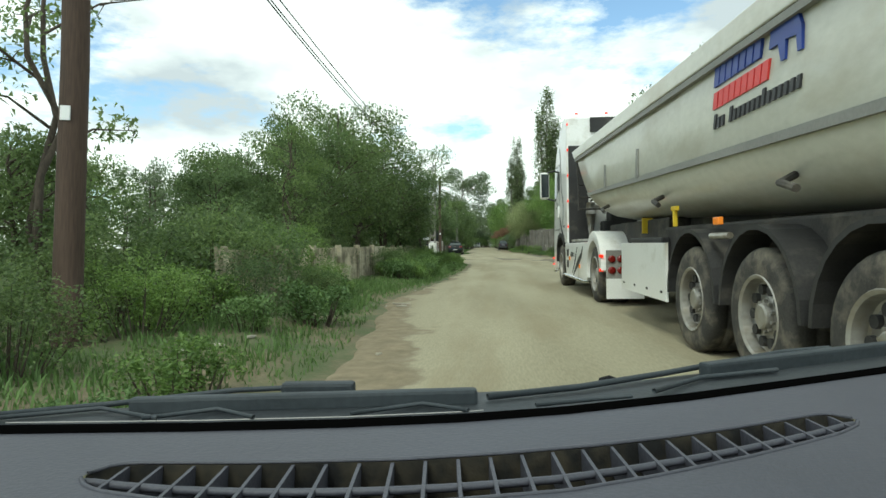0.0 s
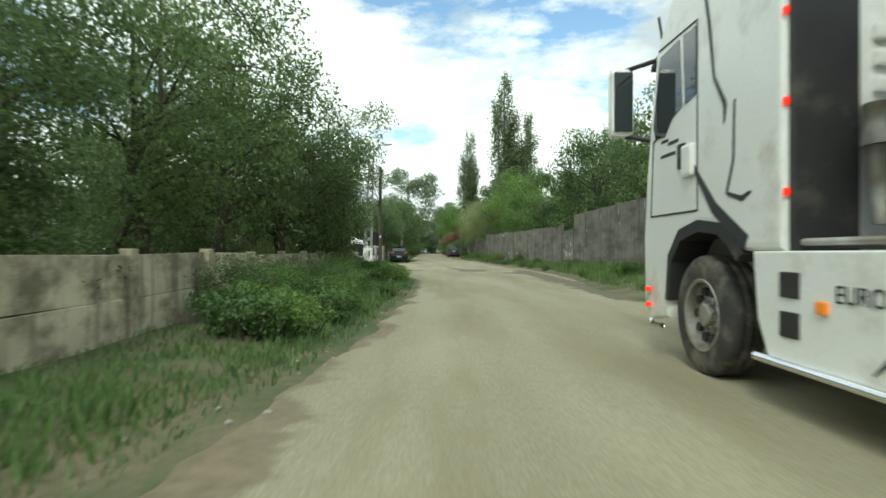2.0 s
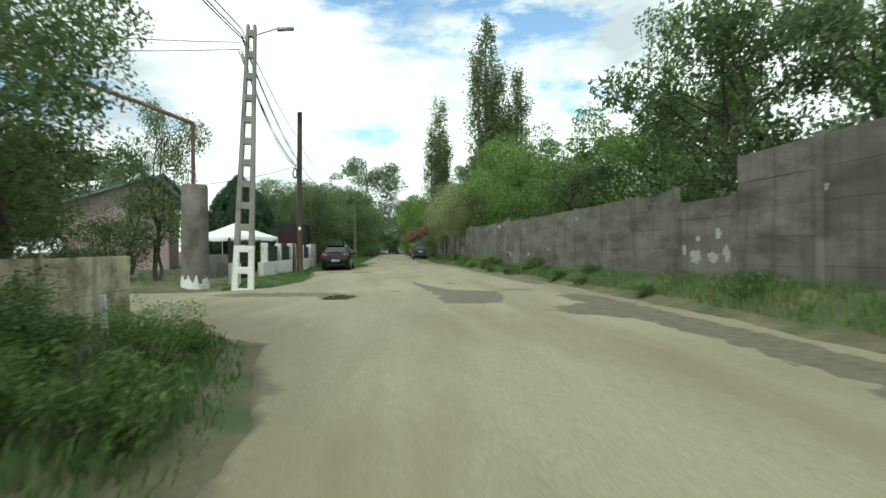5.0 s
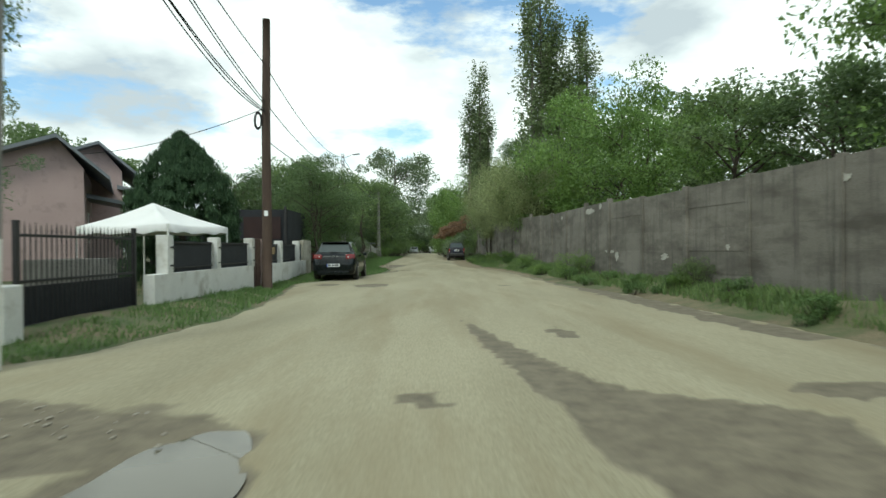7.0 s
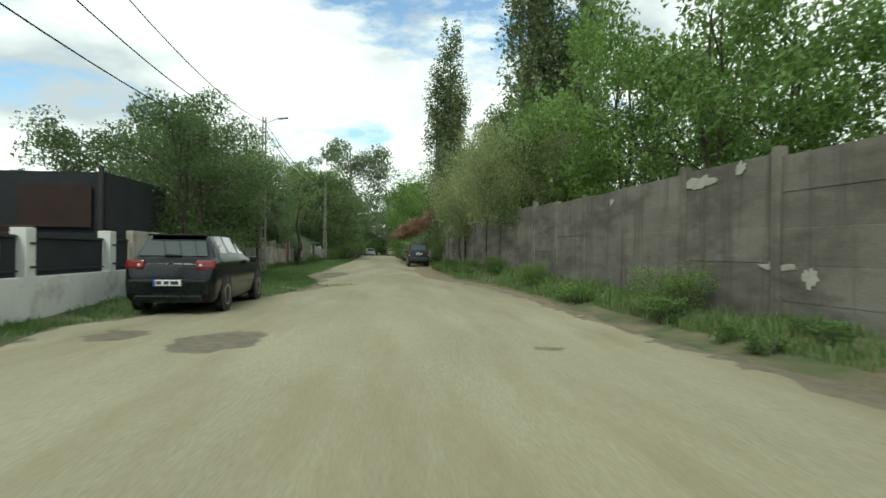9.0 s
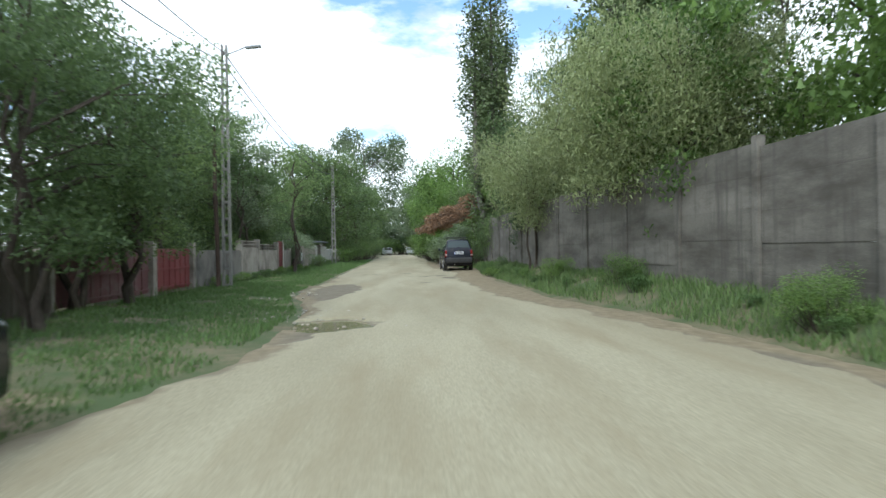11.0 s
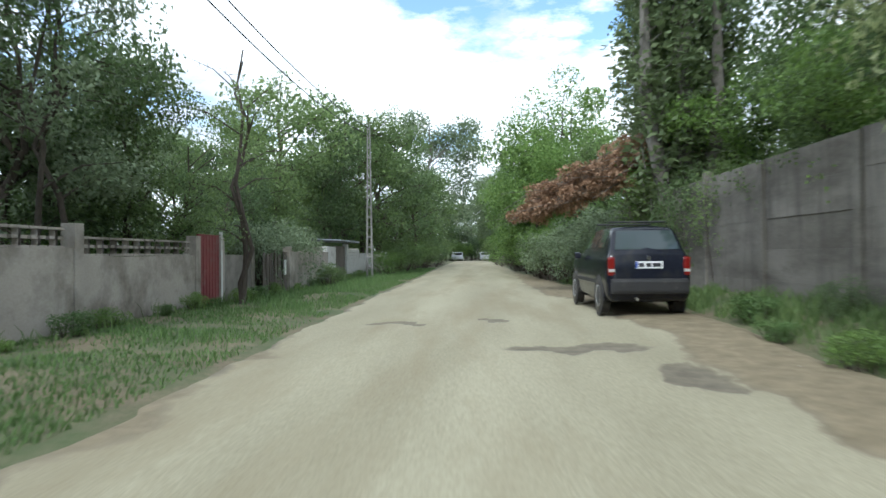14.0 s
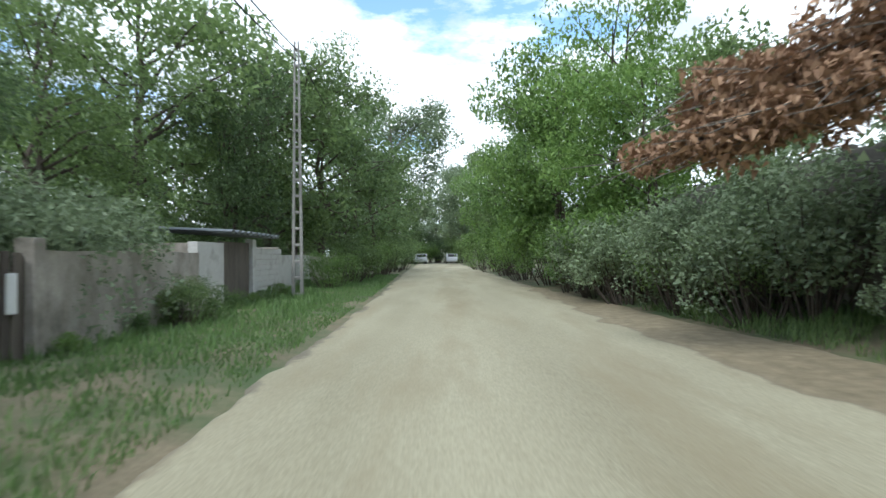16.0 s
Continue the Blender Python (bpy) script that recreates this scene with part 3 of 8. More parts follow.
def blades(name, v):
    """A mesh of loose faces; v holds the corners of each."""
    n, k = v.shape[:2]
    me = bpy.data.meshes.new(name)
    me.vertices.add(n * k)
    me.vertices.foreach_set("co", v.ravel())
    me.loops.add(n * k)
    me.loops.foreach_set("vertex_index", np.arange(n * k, dtype=np.int32))
    me.polygons.add(n)
    me.polygons.foreach_set("loop_start", np.arange(0, n * k, k, dtype=np.int32))
    me.update(calc_edges=True)
    return me


def crown_points(rng, clumps, per_clump, spread):
    """Leaf centres scattered round the clump centres."""
    out = []
    for c, r in clumps:
        p = rng.normal(0, 1, (per_clump, 3))
        p /= np.linalg.norm(p, axis=1)[:, None] + 1e-6
        p *= (rng.uniform(0.25, 1.0, per_clump) ** 0.5 * r * spread)[:, None]
        p[:, 2] *= 0.75
        out.append(np.asarray(c) + p)
    return np.concatenate(out)


def build_tree(name, label, seed, height, stem, wide, leaf, bark, clumps=60, per=110, size=0.14, shape="round", trunk_r=0.12, stems=1, droop=0.0, bare=0.0, lean=0.0, low=0.1, corners=3):
    """A tree at the origin: trunk with limbs, and a crown of leaves in clumps at the limbs' ends."""
    rng = np.random.default_rng(seed)
    tree = thing(name, label, "tree")
    bm = bmesh.new()
    balls = []
    for s in range(stems):
        a0 = rng.uniform(0, 2 * np.pi)
        off = 0.25 * wide * (s > 0) * rng.uniform(0.5, 1.0)
        foot = np.array([0.12 * np.cos(a0) * (stems > 1), 0.12 * np.sin(a0) * (stems > 1), -0.25])
        tip = np.array([off * np.cos(a0) + lean * height, off * np.sin(a0), height * rng.uniform(0.82, 0.95)])
        pts = [foot + (tip - foot) * u + np.array([rng.normal(0, 0.035) * height * u * (1 - u) * 3, rng.normal(0, 0.035) * height * u * (1 - u) * 3, 0]) for u in np.linspace(0, 1, 9)]
        r0 = trunk_r / math.sqrt(stems)
        tube(bm, pts, [r0 * (1.25 if k == 0 else 1) * (1 - 0.85 * k / 8) + 0.006 for k in range(9)], 7)
        limbs = max(5, clumps // (3 * stems))
        for k in range(limbs):
            u = stem / height + (0.93 - stem / height) * (k + rng.uniform(0, 1)) / limbs
            q = u * 8
            i = min(7, int(q))
            at = pts[i] + (pts[i + 1] - pts[i]) * (q - i)
            v = (u - stem / height) / max(0.05, 1 - stem / height)
            if shape == "round":
                reach = wide * (0.55 + 0.9 * math.sin(math.pi * min(1, v * 0.85 + 0.12))) * 0.68
                rise = 0.35 + 0.6 * v
            elif shape == "column":
                reach = wide * (0.35 + 0.65 * math.sin(math.pi * min(0.97, v * 0.8 + 0.15)))
                rise = 2.2
            elif shape == "cone":
                reach = wide * (1.03 - v)
                rise = 0.5
            else:
                reach = wide * (0.5 + 0.6 * rng.uniform(0, 1))
                rise = 0.3
            a = rng.uniform(0, 2 * np.pi)
            reach *= rng.uniform(0.65, 1.12)
            end = at + np.array([math.cos(a) * reach, math.sin(a) * reach, rise * reach * rng.uniform(0.4, 1.0)])
            mid = (at + end) / 2 + np.array([rng.normal(0, 0.08), rng.normal(0, 0.08), 0.12 * reach]) * 1.0
            lr = r0 * 0.42 * (1 - 0.7 * u) + 0.008
            tube(bm, [at, mid, end], [lr, lr * 0.6, 0.004], 5, False)
            for j in range(3):
                w = rng.uniform(0.35, 1.0)
                b = at + (end - at) * w + np.array([0, 0, 0.1 * reach * math.sin(math.pi * w)])
                tw = b + rng.normal(0, 1, 3) * np.array([0.30, 0.30, 0.22]) * max(0.5, reach * 0.45)
                if tw[2] < stem * 0.6:
                    tw[2] = stem * 0.6 + rng.uniform(0, 0.3)
                tube(bm, [b, (b + tw) / 2 + rng.normal(0, 0.03, 3), tw], [lr * 0.4, lr * 0.28, 0.003], 4, False)
                if rng.uniform() > bare:
                    balls.append((tw, rng.uniform(0.6, 1.15)))
            if rng.uniform() > bare:
                balls.append((end, rng.uniform(0.6, 1.1)))
    part("trunk", bm, bark, tree, smooth=True)
    want = clumps
    rng.shuffle(balls)
    balls = balls[:want] if len(balls) > want else balls
    ball_r = wide * (0.34 if shape != "column" else 0.46)
    pts = crown_points(rng, [(c, r * ball_r) for c, r in balls], per, 1.0)
    pts = pts[pts[:, 2] > 0.1]
    if droop:
        pts[:, 2] -= droop * rng.uniform(0, 1, len(pts)) ** 2
        pts = pts[pts[:, 2] > low + 0.5 * rng.uniform(0, 1, len(pts))]
    link("crown", leaves_mesh("crown", pts, rng, size, 0.55 if not droop else 0.3, 0.5 if droop else 0.15, corners=corners), leaf, tree)
    return tree


def build_poplar(seed, spires):
    """A poplar of several upright stems, its leaves in narrow flames along each of them."""
    rng = np.random.default_rng(seed)
    tree = thing("poplar_tree", "tall narrow poplar with upright branches behind the wall", "tree")
    bm = bmesh.new()
    P = []
    for dx, dy, high, r in spires:
        way = [(dx * min(1, u * 3), dy * min(1, u * 3), -0.3 + high * u) for u in (0, 0.15, 0.33, 0.6, 0.97)]
        tube(bm, way, [0.24, 0.19, 0.15, 0.08, 0.01], 7)
        for k in range(int(high * 3.6)):
            u = 0.10 + 0.86 * (k + rng.uniform(0, 1)) / int(high * 3.6)
            girth = r * (0.35 + 0.65 * math.sin(math.pi * min(0.98, 0.12 + 0.86 * u)) ** 0.8) * rng.uniform(0.35, 1.05)
            a = rng.uniform(0, 2 * np.pi)
            base = np.array([dx * min(1, u * 3), dy * min(1, u * 3), high * u - 0.7])
            c = base + np.array([girth * math.cos(a), girth * math.sin(a), 0.7])
            tube(bm, [tuple(base), tuple((base + c) / 2 + np.array([0.15 * math.cos(a), 0.15 * math.sin(a), 0])), tuple(c + np.array([0, 0, 0.7]))], [0.03, 0.02, 0.004], 4, False)
            p = rng.normal(0, 1, (66, 3)) * np.array([0.20, 0.20, 0.58]) * rng.uniform(0.8, 1.25)
            P.append(c + p)
    part("trunk", bm, BARK_PALE, tree, smooth=True)
    pts = np.concatenate(P)
    link("crown", leaves_mesh("crown", pts[pts[:, 2] > 1.2], rng, 0.165, 0.7, 0.0, 0.9, 3), LEAF_POPLAR, tree)
    return tree


def build_bush(name, label, category, seed, high, wide, leaf, clumps=24, per=90, size=0.09, slim=0.55, corners=3):
    rng = np.random.default_rng(seed)
    bush = thing(name, label, category)
    bm = bmesh.new()
    balls = []
    for k in range(clumps):
        a, r = rng.uniform(0, 2 * np.pi), wide * math.sqrt(rng.uniform(0, 1)) * 0.8
        top = np.array([r * math.cos(a), r * math.sin(a), high * rng.uniform(0.3, 0.95) * (1 - 0.35 * (r / wide) ** 2)])
        tube(bm, [(top[0] * 0.35, top[1] * 0.35, -0.15), (top[0] * 0.8, top[1] * 0.8, top[2] * 0.55), tuple(top)], [0.014 + 0.006 * high, 0.010, 0.003], 4, False)
        balls.append((top, rng.uniform(0.6, 1.1) * min(0.42 * wide, 0.5 * high)))
    part("stem", bm, BARK, bush, smooth=True, kind="stuff")
    pts = crown_points(rng, balls, per, 1.0)
    pts[:, 2] = np.abs(pts[:, 2]) + 0.02
    link("leaves", leaves_mesh("leaves", pts, rng, size, slim, 0.0, 0.6, corners), leaf, bush)
    return bush


def plant(proto, x, y, size=1.0, tall=None, turn=0.0, label=""):
    """A copy of a tree or bush, standing on the ground."""
    z = ground_z(x, y)
    m = pose(x, y, z - 0.05, 0, 0, turn) @ Matrix.Diagonal((size, size, tall or size, 1))
    ob = copy_thing(proto, m)
    if label:
        ob["label"] = label
    return ob


FAR_AWAY = []


def proto(ob):
    FAR_AWAY.append(ob)
    return ob


T_ROUND = [proto(build_tree("tree", "bushy green orchard tree with low limbs behind the wall", 11 + k, 6.0, 1.3, 2.3, (LEAF_MID, LEAF_DARK, LEAF_MID)[k], BARK, 66, 130, 0.125, "round", 0.13, 1 + (k == 1))) for k in range(3)]
T_NEAR = [proto(build_tree("tree", "leafy fruit tree with forked stems leaning over the road", 211 + k, 6.0, 1.5, 2.3, (LEAF_MID, LEAF_DARK)[k], BARK, 66, 220, 0.086, "round", 0.13, 2 + k, 0.0, 0.14)) for k in range(2)]
T_AIRY = [proto(build_tree("tree", "slender airy tree with thin branches and gaps of sky", 31 + k, 7.0, 1.6, 1.7, (LEAF_MID, LEAF_GREY)[k], BARK, 46, 150, 0.088, "round", 0.09, 2, 0.0, 0.25)) for k in range(2)]
T_FRESH = proto(build_tree("tree", "young fresh green tree with spreading leafy branches", 51, 6.0, 1.0, 2.4, LEAF_FRESH, BARK, 60, 230, 0.105, "round", 0.11, 2))
T_POPLAR = [proto(build_poplar(61 + k, sp)) for k, sp in enumerate(([(0, 0, 22.0, 1.15), (0.7, 0.4, 17.5, 0.8), (-0.7, -0.3, 18.5, 0.8)], [(0, 0, 22.0, 0.95), (-0.6, 0.3, 16.0, 0.7), (0.75, -0.3, 18.0, 0.75)]))]
T_WILLOW = proto(build_tree("willow_tree", "grey-green drooping tree hanging over the panel wall", 71, 5.5, 2.1, 2.3, LEAF_WILLOW, BARK, 64, 330, 0.105, "round", 0.07, 2, 1.2, low=1.5))
T_BIG = proto(build_tree("tree", "large round-headed tree far down the road", 81, 16.0, 4.0, 5.2, LEAF_GREY, BARK_PALE, 85, 220, 0.27, "round", 0.3, 1))
T_DEAD = proto(build_tree("tree", "half-dead tree with bare forked branches before the wall", 131, 6.6, 1.9, 1.5, LEAF_MID, BARK, 40, 90, 0.085, "round", 0.10, 2, 0.0, 0.72))
B_GREEN = [proto(build_bush("bush", "dense green bush growing along the verge", "bush", 91 + k, 1.7, 1.3, (LEAF_MID, LEAF_FRESH, LEAF_DARK)[k], 26, 240, 0.066, 0.5, 4)) for k in range(3)]
B_WEED = [proto(build_bush("weed_clump", "leafy green weeds on the grassy verge", "weeds", 101 + k, 0.6, 0.55, (LEAF_FRESH, GRASS)[k], 18, 110, 0.052, 0.5, 4)) for k in range(2)]

rng_t = random.Random(77)
# orchard trees beside the first stretch
for x, y, s, k in [(-4.2, 10.5, 0.60, 2), (-2.9, 13.0, 0.50, 2), (-4.2, 16.5, 0.52, 0), (-3.0, 20.0, 0.56, 1), (-4.6, 23.0, 0.70, 0), (-3.9, 32.0, 1.0, 2), (-3.4, 39.5, 1.0, 2), (-6.5, 28.0, 0.85, 0), (-7.5, 37.0, 0.95, 1), (-7.0, 18.0, 0.6, 2)]:
    plant(T_ROUND[k], x, y, s, s, rng_t.uniform(0, 360))
for x, y, s in [(-3.5, 8.0, 0.8), (-5.2, 13.5, 0.6), (-2.4, 16.0, 0.46), (-0.5, 18.7, 0.66), (-4.9, 20.0, 0.55), (-2.8, 29.0, 0.9), (12.8, 35.0, 1.25), (13.6, 38.5, 1.15)]:
    plant(T_AIRY[rng_t.randrange(2)], x, y, s, s, rng_t.uniform(0, 360))
for x, y, s, k in [(-2.3, 23.6, 0.92, 1), (-1.3, 21.6, 0.72, 0), (-1.7, 26.4, 1.1, 0), (-1.2, 30.0, 1.15, 0), (-0.9, 34.0, 1.12, 1), (-0.8, 38.5, 1.08, 0), (-1.6, 42.6, 0.9, 1), (0.45, 36.6, 0.76, 1), (-0.1, 33.6, 0.8, 0), (0.2, 40.6, 0.66, 0)]:
    plant(T_NEAR[k], x, y, s, s, rng_t.uniform(0, 360))
# beyond the panel wall
for k in range(30):
    y = 9 + 3.1 * k
    x = lerp_at(WALL_X, y) + 2.2 + 1.6 * rng_t.random()
    s = lerp_at([(-10, 1.0), (18, 1.0), (24, 1.2), (34, 1.2), (38, 1.15), (40, 1.0), (42, 0.88), (44, 0.95), (48, 1.3), (52, 1.42), (54.5, 1.05), (57, 0.9), (64, 0.9), (67, 1.0), (69, 1.05), (72, 1.15), (78, 1.2), (84, 1.0), (90, 0.8), (110, 0.8)], y) * rng_t.uniform(0.88, 1.14)
    plant((T_ROUND + [T_FRESH, T_AIRY[0]])[rng_t.randrange(5)], x, y, s, s * rng_t.uniform(0.9, 1.15), rng_t.uniform(0, 360))
for x, y, s, h, a in ((12.8, 90.7, 1.4, 1.08, 20), (14.2, 91.6, 1.3, 0.88, 130), (15.8, 90.6, 1.3, 0.85, 80), (9.0, 101.0, 1.2, 0.83, 200), (9.3, 102.6, 0.9, 0.70, 300), (8.95, 104.0, 0.8, 0.66, 60)):
    plant(T_POPLAR[int(a > 100)], x, y, s, h, a)
plant(T_BIG, -3.5, 176, 1.5, 1.4, 0)
plant(T_BIG, 7.5, 168, 0.9, 0.8, 120)
# garden trees past the parked hatchback
for x, y, s, k in [(-3.8, 81.0, 1.1, 0), (-4.6, 90.0, 0.95, 1), (-5.8, 97.0, 0.95, 2), (-6.0, 114.0, 1.6, 0), (-4.2, 120.5, 1.7, 2), (-3.2, 126.0, 1.7, 0), (-2.8, 133.0, 1.7, 1), (-2.2, 140.0, 1.5, 0), (-1.6, 150.0, 1.6, 2)]:
    plant(T_ROUND[k], x, y, s, s, rng_t.uniform(0, 360))
for x, y, s, k in [(-1.4, 74.0, 0.92, 1), (-1.4, 76.6, 0.94, 1), (-1.9, 81.0, 1.0, 0), (-2.4, 79.5, 0.95, 1), (-3.0, 85.0, 0.95, 0), (-4.6, 93.0, 1.05, 1), (-4.2, 100.5, 0.72, 0), (-4.4, 104.5, 0.75, 1), (-4.7, 95.8, 1.22, 1), (-6.0, 99.3, 0.95, 1), (-5.3, 108.8, 1.2, 0)]:
    plant(T_NEAR[k], x, y, s, s, rng_t.uniform(0, 360))
# trees before and over the wall towards the end
for x, y, s in [(9.75, 79.6, 0.95), (9.6, 82.4, 1.1), (9.4, 85.2, 1.05), (8.45, 88.6, 0.85), (9.15, 91.8, 1.0)]:
    plant(T_WILLOW, x, y, s, s, rng_t.uniform(0, 360))
for x, y, s in [(8.6, 108.5, 0.8), (7.6, 121.0, 1.2), (7.6, 128.0, 1.25), (7.4, 136.0, 1.3), (7.2, 146.0, 1.4)]:
    plant(T_FRESH if rng_t.random() < 0.6 else T_ROUND[0], x, y, s, s * 1.1, rng_t.uniform(0, 360))
# weeds on the verge
for k in range(46):
    y = 5 + 36 * rng_t.random()
    if 16 < y < 22:
        y += 6.5
    plant(B_WEED[rng_t.randrange(2)], lerp_at(LEFT_EDGE, y) - 0.5 - 1.8 * rng_t.random(), y, rng_t.uniform(0.55, 1.15), None, rng_t.uniform(0, 360))
for k in range(11):
    plant(B_GREEN[(0, 1, 1, 2)[k % 4]], 0.75 + 0.35 * rng_t.random(), 24.2 + 1.55 * k, rng_t.uniform(0.45, 0.62), None, rng_t.uniform(0, 360))
for k in range(60):
    y = 22 + 74 * rng_t.random()
    wx = lerp_at(WALL_X, y)
    plant(B_WEED[1 if rng_t.random() < 0.7 else 0], wx - 0.35 - 0.9 * rng_t.random(), y, rng_t.uniform(0.35, 0.8), None, rng_t.uniform(0, 360))

# distant trees that close the view on all sides
T_FAR = [proto(build_tree("tree", "distant leafy tree in a row beyond the gardens", 141 + k, 8.0, 1.4, 3.2, (LEAF_MID, LEAF_DARK, LEAF_GREY)[k], BARK, 36, 165, 0.225, "round", 0.2, 1)) for k in range(3)]
for k in range(37):
    y = 8 + 4.6 * k
    for x in (-13 - 3 * rng_t.random() - (10 if 60 < y < 106 else 0), 19 + 4 * rng_t.random()):
        if x > 0 and k % 2:
            continue
        s = rng_t.uniform(0.85, 1.25) * (0.55 if x < 0 and y < 45 else 1.0)
        plant(T_FAR[rng_t.randrange(3)], x, y, s, s, rng_t.uniform(0, 360))
for k in range(16):
    x = -26 + 4.2 * k
    if not -2 < x < 5:
        plant(T_FAR[k % 3], x, 186 + 3 * rng_t.random(), 1.2, 1.2, rng_t.uniform(0, 360))
    plant(T_FAR[(k + 1) % 3], x, 205 + 6 * rng_t.random(), 1.3, 1.3, rng_t.uniform(0, 360))
    if k % 2:
        plant(T_FAR[(k + 2) % 3], x, -24 - 6 * rng_t.random(), 1.1, 1.1, rng_t.uniform(0, 360))
# bushes behind the heap and along the lane's end
for x, y, s, k in [(8.1, 106.8, 1.0, 0), (7.9, 109.5, 1.0, 1), (7.8, 112.0, 1.2, 0), (7.0, 116.0, 1.4, 1), (7.2, 120.0, 1.5, 0), (6.9, 125.0, 1.5, 1), (6.9, 131.0, 1.6, 0), (6.8, 138.0, 1.7, 1), (6.6, 146.0, 1.8, 0), (-2.0, 107.9, 0.5, 0), (-2.2, 110.7, 0.3, 1), (-1.2, 118.5, 0.9, 1), (-1.4, 123.0, 1.2, 0), (-1.3, 128.0, 1.3, 1), (-1.0, 134.0, 1.5, 0), (-0.8, 141.0, 1.6, 2), (-0.6, 148.0, 1.7, 0), (8.2, 93.2, 0.3, 2), (8.4, 84.5, 0.4, 1), (8.7, 80.5, 0.45, 1), (9.0, 74.5, 0.45, 1), (9.3, 66.3, 0.55, 1), (10.2, 59.0, 0.4, 0)]:
    plant(B_GREEN[k], x, y, s, s, rng_t.uniform(0, 360))

# thick undergrowth where the drive begins
for x, y, s, k in [(0.6, 8.8, 0.55, 0), (-0.6, 9.4, 0.8, 2), (-1.4, 8.4, 0.9, 1), (0.5, 10.8, 0.6, 1), (-0.6, 11.8, 0.85, 0), (0.9, 12.8, 0.55, 2), (-0.3, 14.0, 0.75, 1), (1.3, 15.0, 0.42, 0), (-1.0, 12.6, 1.1, 2), (-1.2, 15.4, 1.0, 0), (-1.0, 18.6, 0.9, 1), (-0.9, 22.0, 0.9, 0), (1.0, 17.0, 0.45, 1), (1.9, 27.5, 0.42, 1), (1.9, 30.5, 0.36, 1), (-1.6, 5.6, 0.9, 0), (1.5, 33.5, 0.36, 1), (1.8, 37.5, 0.36, 1), (1.9, 40.0, 0.4, 1), (-0.6, 40.0, 0.7, 0), (-0.3, 13.9, 1.0, 0), (-0.35, 15.3, 1.1, 2), (-0.35, 16.8, 1.0, 1), (-0.4, 18.2, 0.9, 0)]:
    plant(B_GREEN[k], x, y, s, s, rng_t.uniform(0, 360))
# tall trees over the wall near the small car
for x, y, s, k in [(11.4, 84.0, 1.0, 0), (11.8, 88.5, 0.95, 1)]:
    plant(T_ROUND[k], x, y, s, s * 1.1, rng_t.uniform(0, 360))
plant(T_AIRY[0], 9.3, 102.4, 1.35, 1.35, 120)
plant(T_FRESH, 10.2, 100.6, 1.0, 0.9, 200)
plant(T_AIRY[0], 10.5, 96.4, 0.8, 1.0, 200)
plant(T_NEAR[1], 11.7, 97.4, 1.3, 1.75, 310)
plant(T_NEAR[1], 11.0, 91.8, 0.95, 1.4, 20)
plant(T_AIRY[0], 10.6, 87.6, 1.1, 1.35, 100)
plant(T_NEAR[1], -4.3, 116.5, 1.0, 1.42, 60)
plant(T_NEAR[0], -3.6, 122.0, 1.2, 1.6, 160)
plant(T_ROUND[1], -6.8, 79.5, 0.9, 1.0, 75)
plant(T_FRESH, 9.9, 80.0, 0.85, 1.0, 40)
plant(T_FRESH, 9.8, 94.6, 0.7, 0.72, 140)
for k in range(4):
    plant(T_FAR[k % 3], -2.0 + 2.4 * k, 192 + 4 * (k % 2), 1.0, 0.9, 90 * k)

# dark undergrowth behind the garden walls
for k in range(15):
    plant(B_GREEN[2 if k % 3 else 0], -2.3 - 0.8 * rng_t.random(), 14.0 + 2.1 * k, rng_t.uniform(0.6, 0.95), None, rng_t.uniform(0, 360))
for k in range(17):
    plant(B_GREEN[2 if k % 3 else 0], -4.6 - 1.2 * rng_t.random(), 74.5 + 3.0 * k, rng_t.uniform(1.1, 1.4), None, rng_t.uniform(0, 360))
# crowns hanging over the wall above the small car
for x, y, s, k in [(9.4, 95.6, 0.72, 0), (9.4, 91.6, 0.75, 1)]:
    plant(T_NEAR[k], x, y, s, s, rng_t.uniform(0, 360))
# trees behind the iron gate
plant(T_NEAR[1], -4.1, 55.3, 0.7, 1.05, 30)
plant(T_AIRY[1], -7.2, 60.5, 0.9, 0.9, 200)
plant(T_ROUND[1], -8.5, 54.0, 0.95, 0.95, 100)
plant(T_ROUND[2], -12.5, 57.0, 1.0, 1.0, 10)

B_GREY = proto(build_bush("bush", "tangled grey-green bushes below the dry branches", "bush", 191, 2.1, 1.3, LEAF_GREY, 30, 230, 0.072))
for x, y, s in [(8.1, 103.3, 0.7), (8.2, 101.7, 0.55), (7.7, 106.4, 1.0), (7.5, 108.6, 1.1), (8.1, 107.8, 1.2), (7.2, 111.2, 1.1), (8.2, 105.8, 1.25), (7.1, 113.6, 1.15), (-3.3, 104.9, 1.15), (-3.4, 106.8, 1.2), (-3.5, 103.2, 1.1)]:
    plant(B_GREY, x, y, s, s, rng_t.uniform(0, 360))
for x, y, k in ((8.75, 98.3, 0), (8.7, 99.7, 2), (8.65, 101.1, 0), (8.55, 102.4, 1)):
    plant(B_GREEN[k], x, y, 0.78, 1.55, rng_t.uniform(0, 360), "tall green shrub growing over the panel wall")
plant(T_FRESH, 7.9, 114.6, 1.3, 1.55, 70)
plant(T_FRESH, 7.2, 119.0, 1.35, 1.5, 170)
plant(T_FRESH, 8.4, 112.5, 1.1, 1.1, 220)

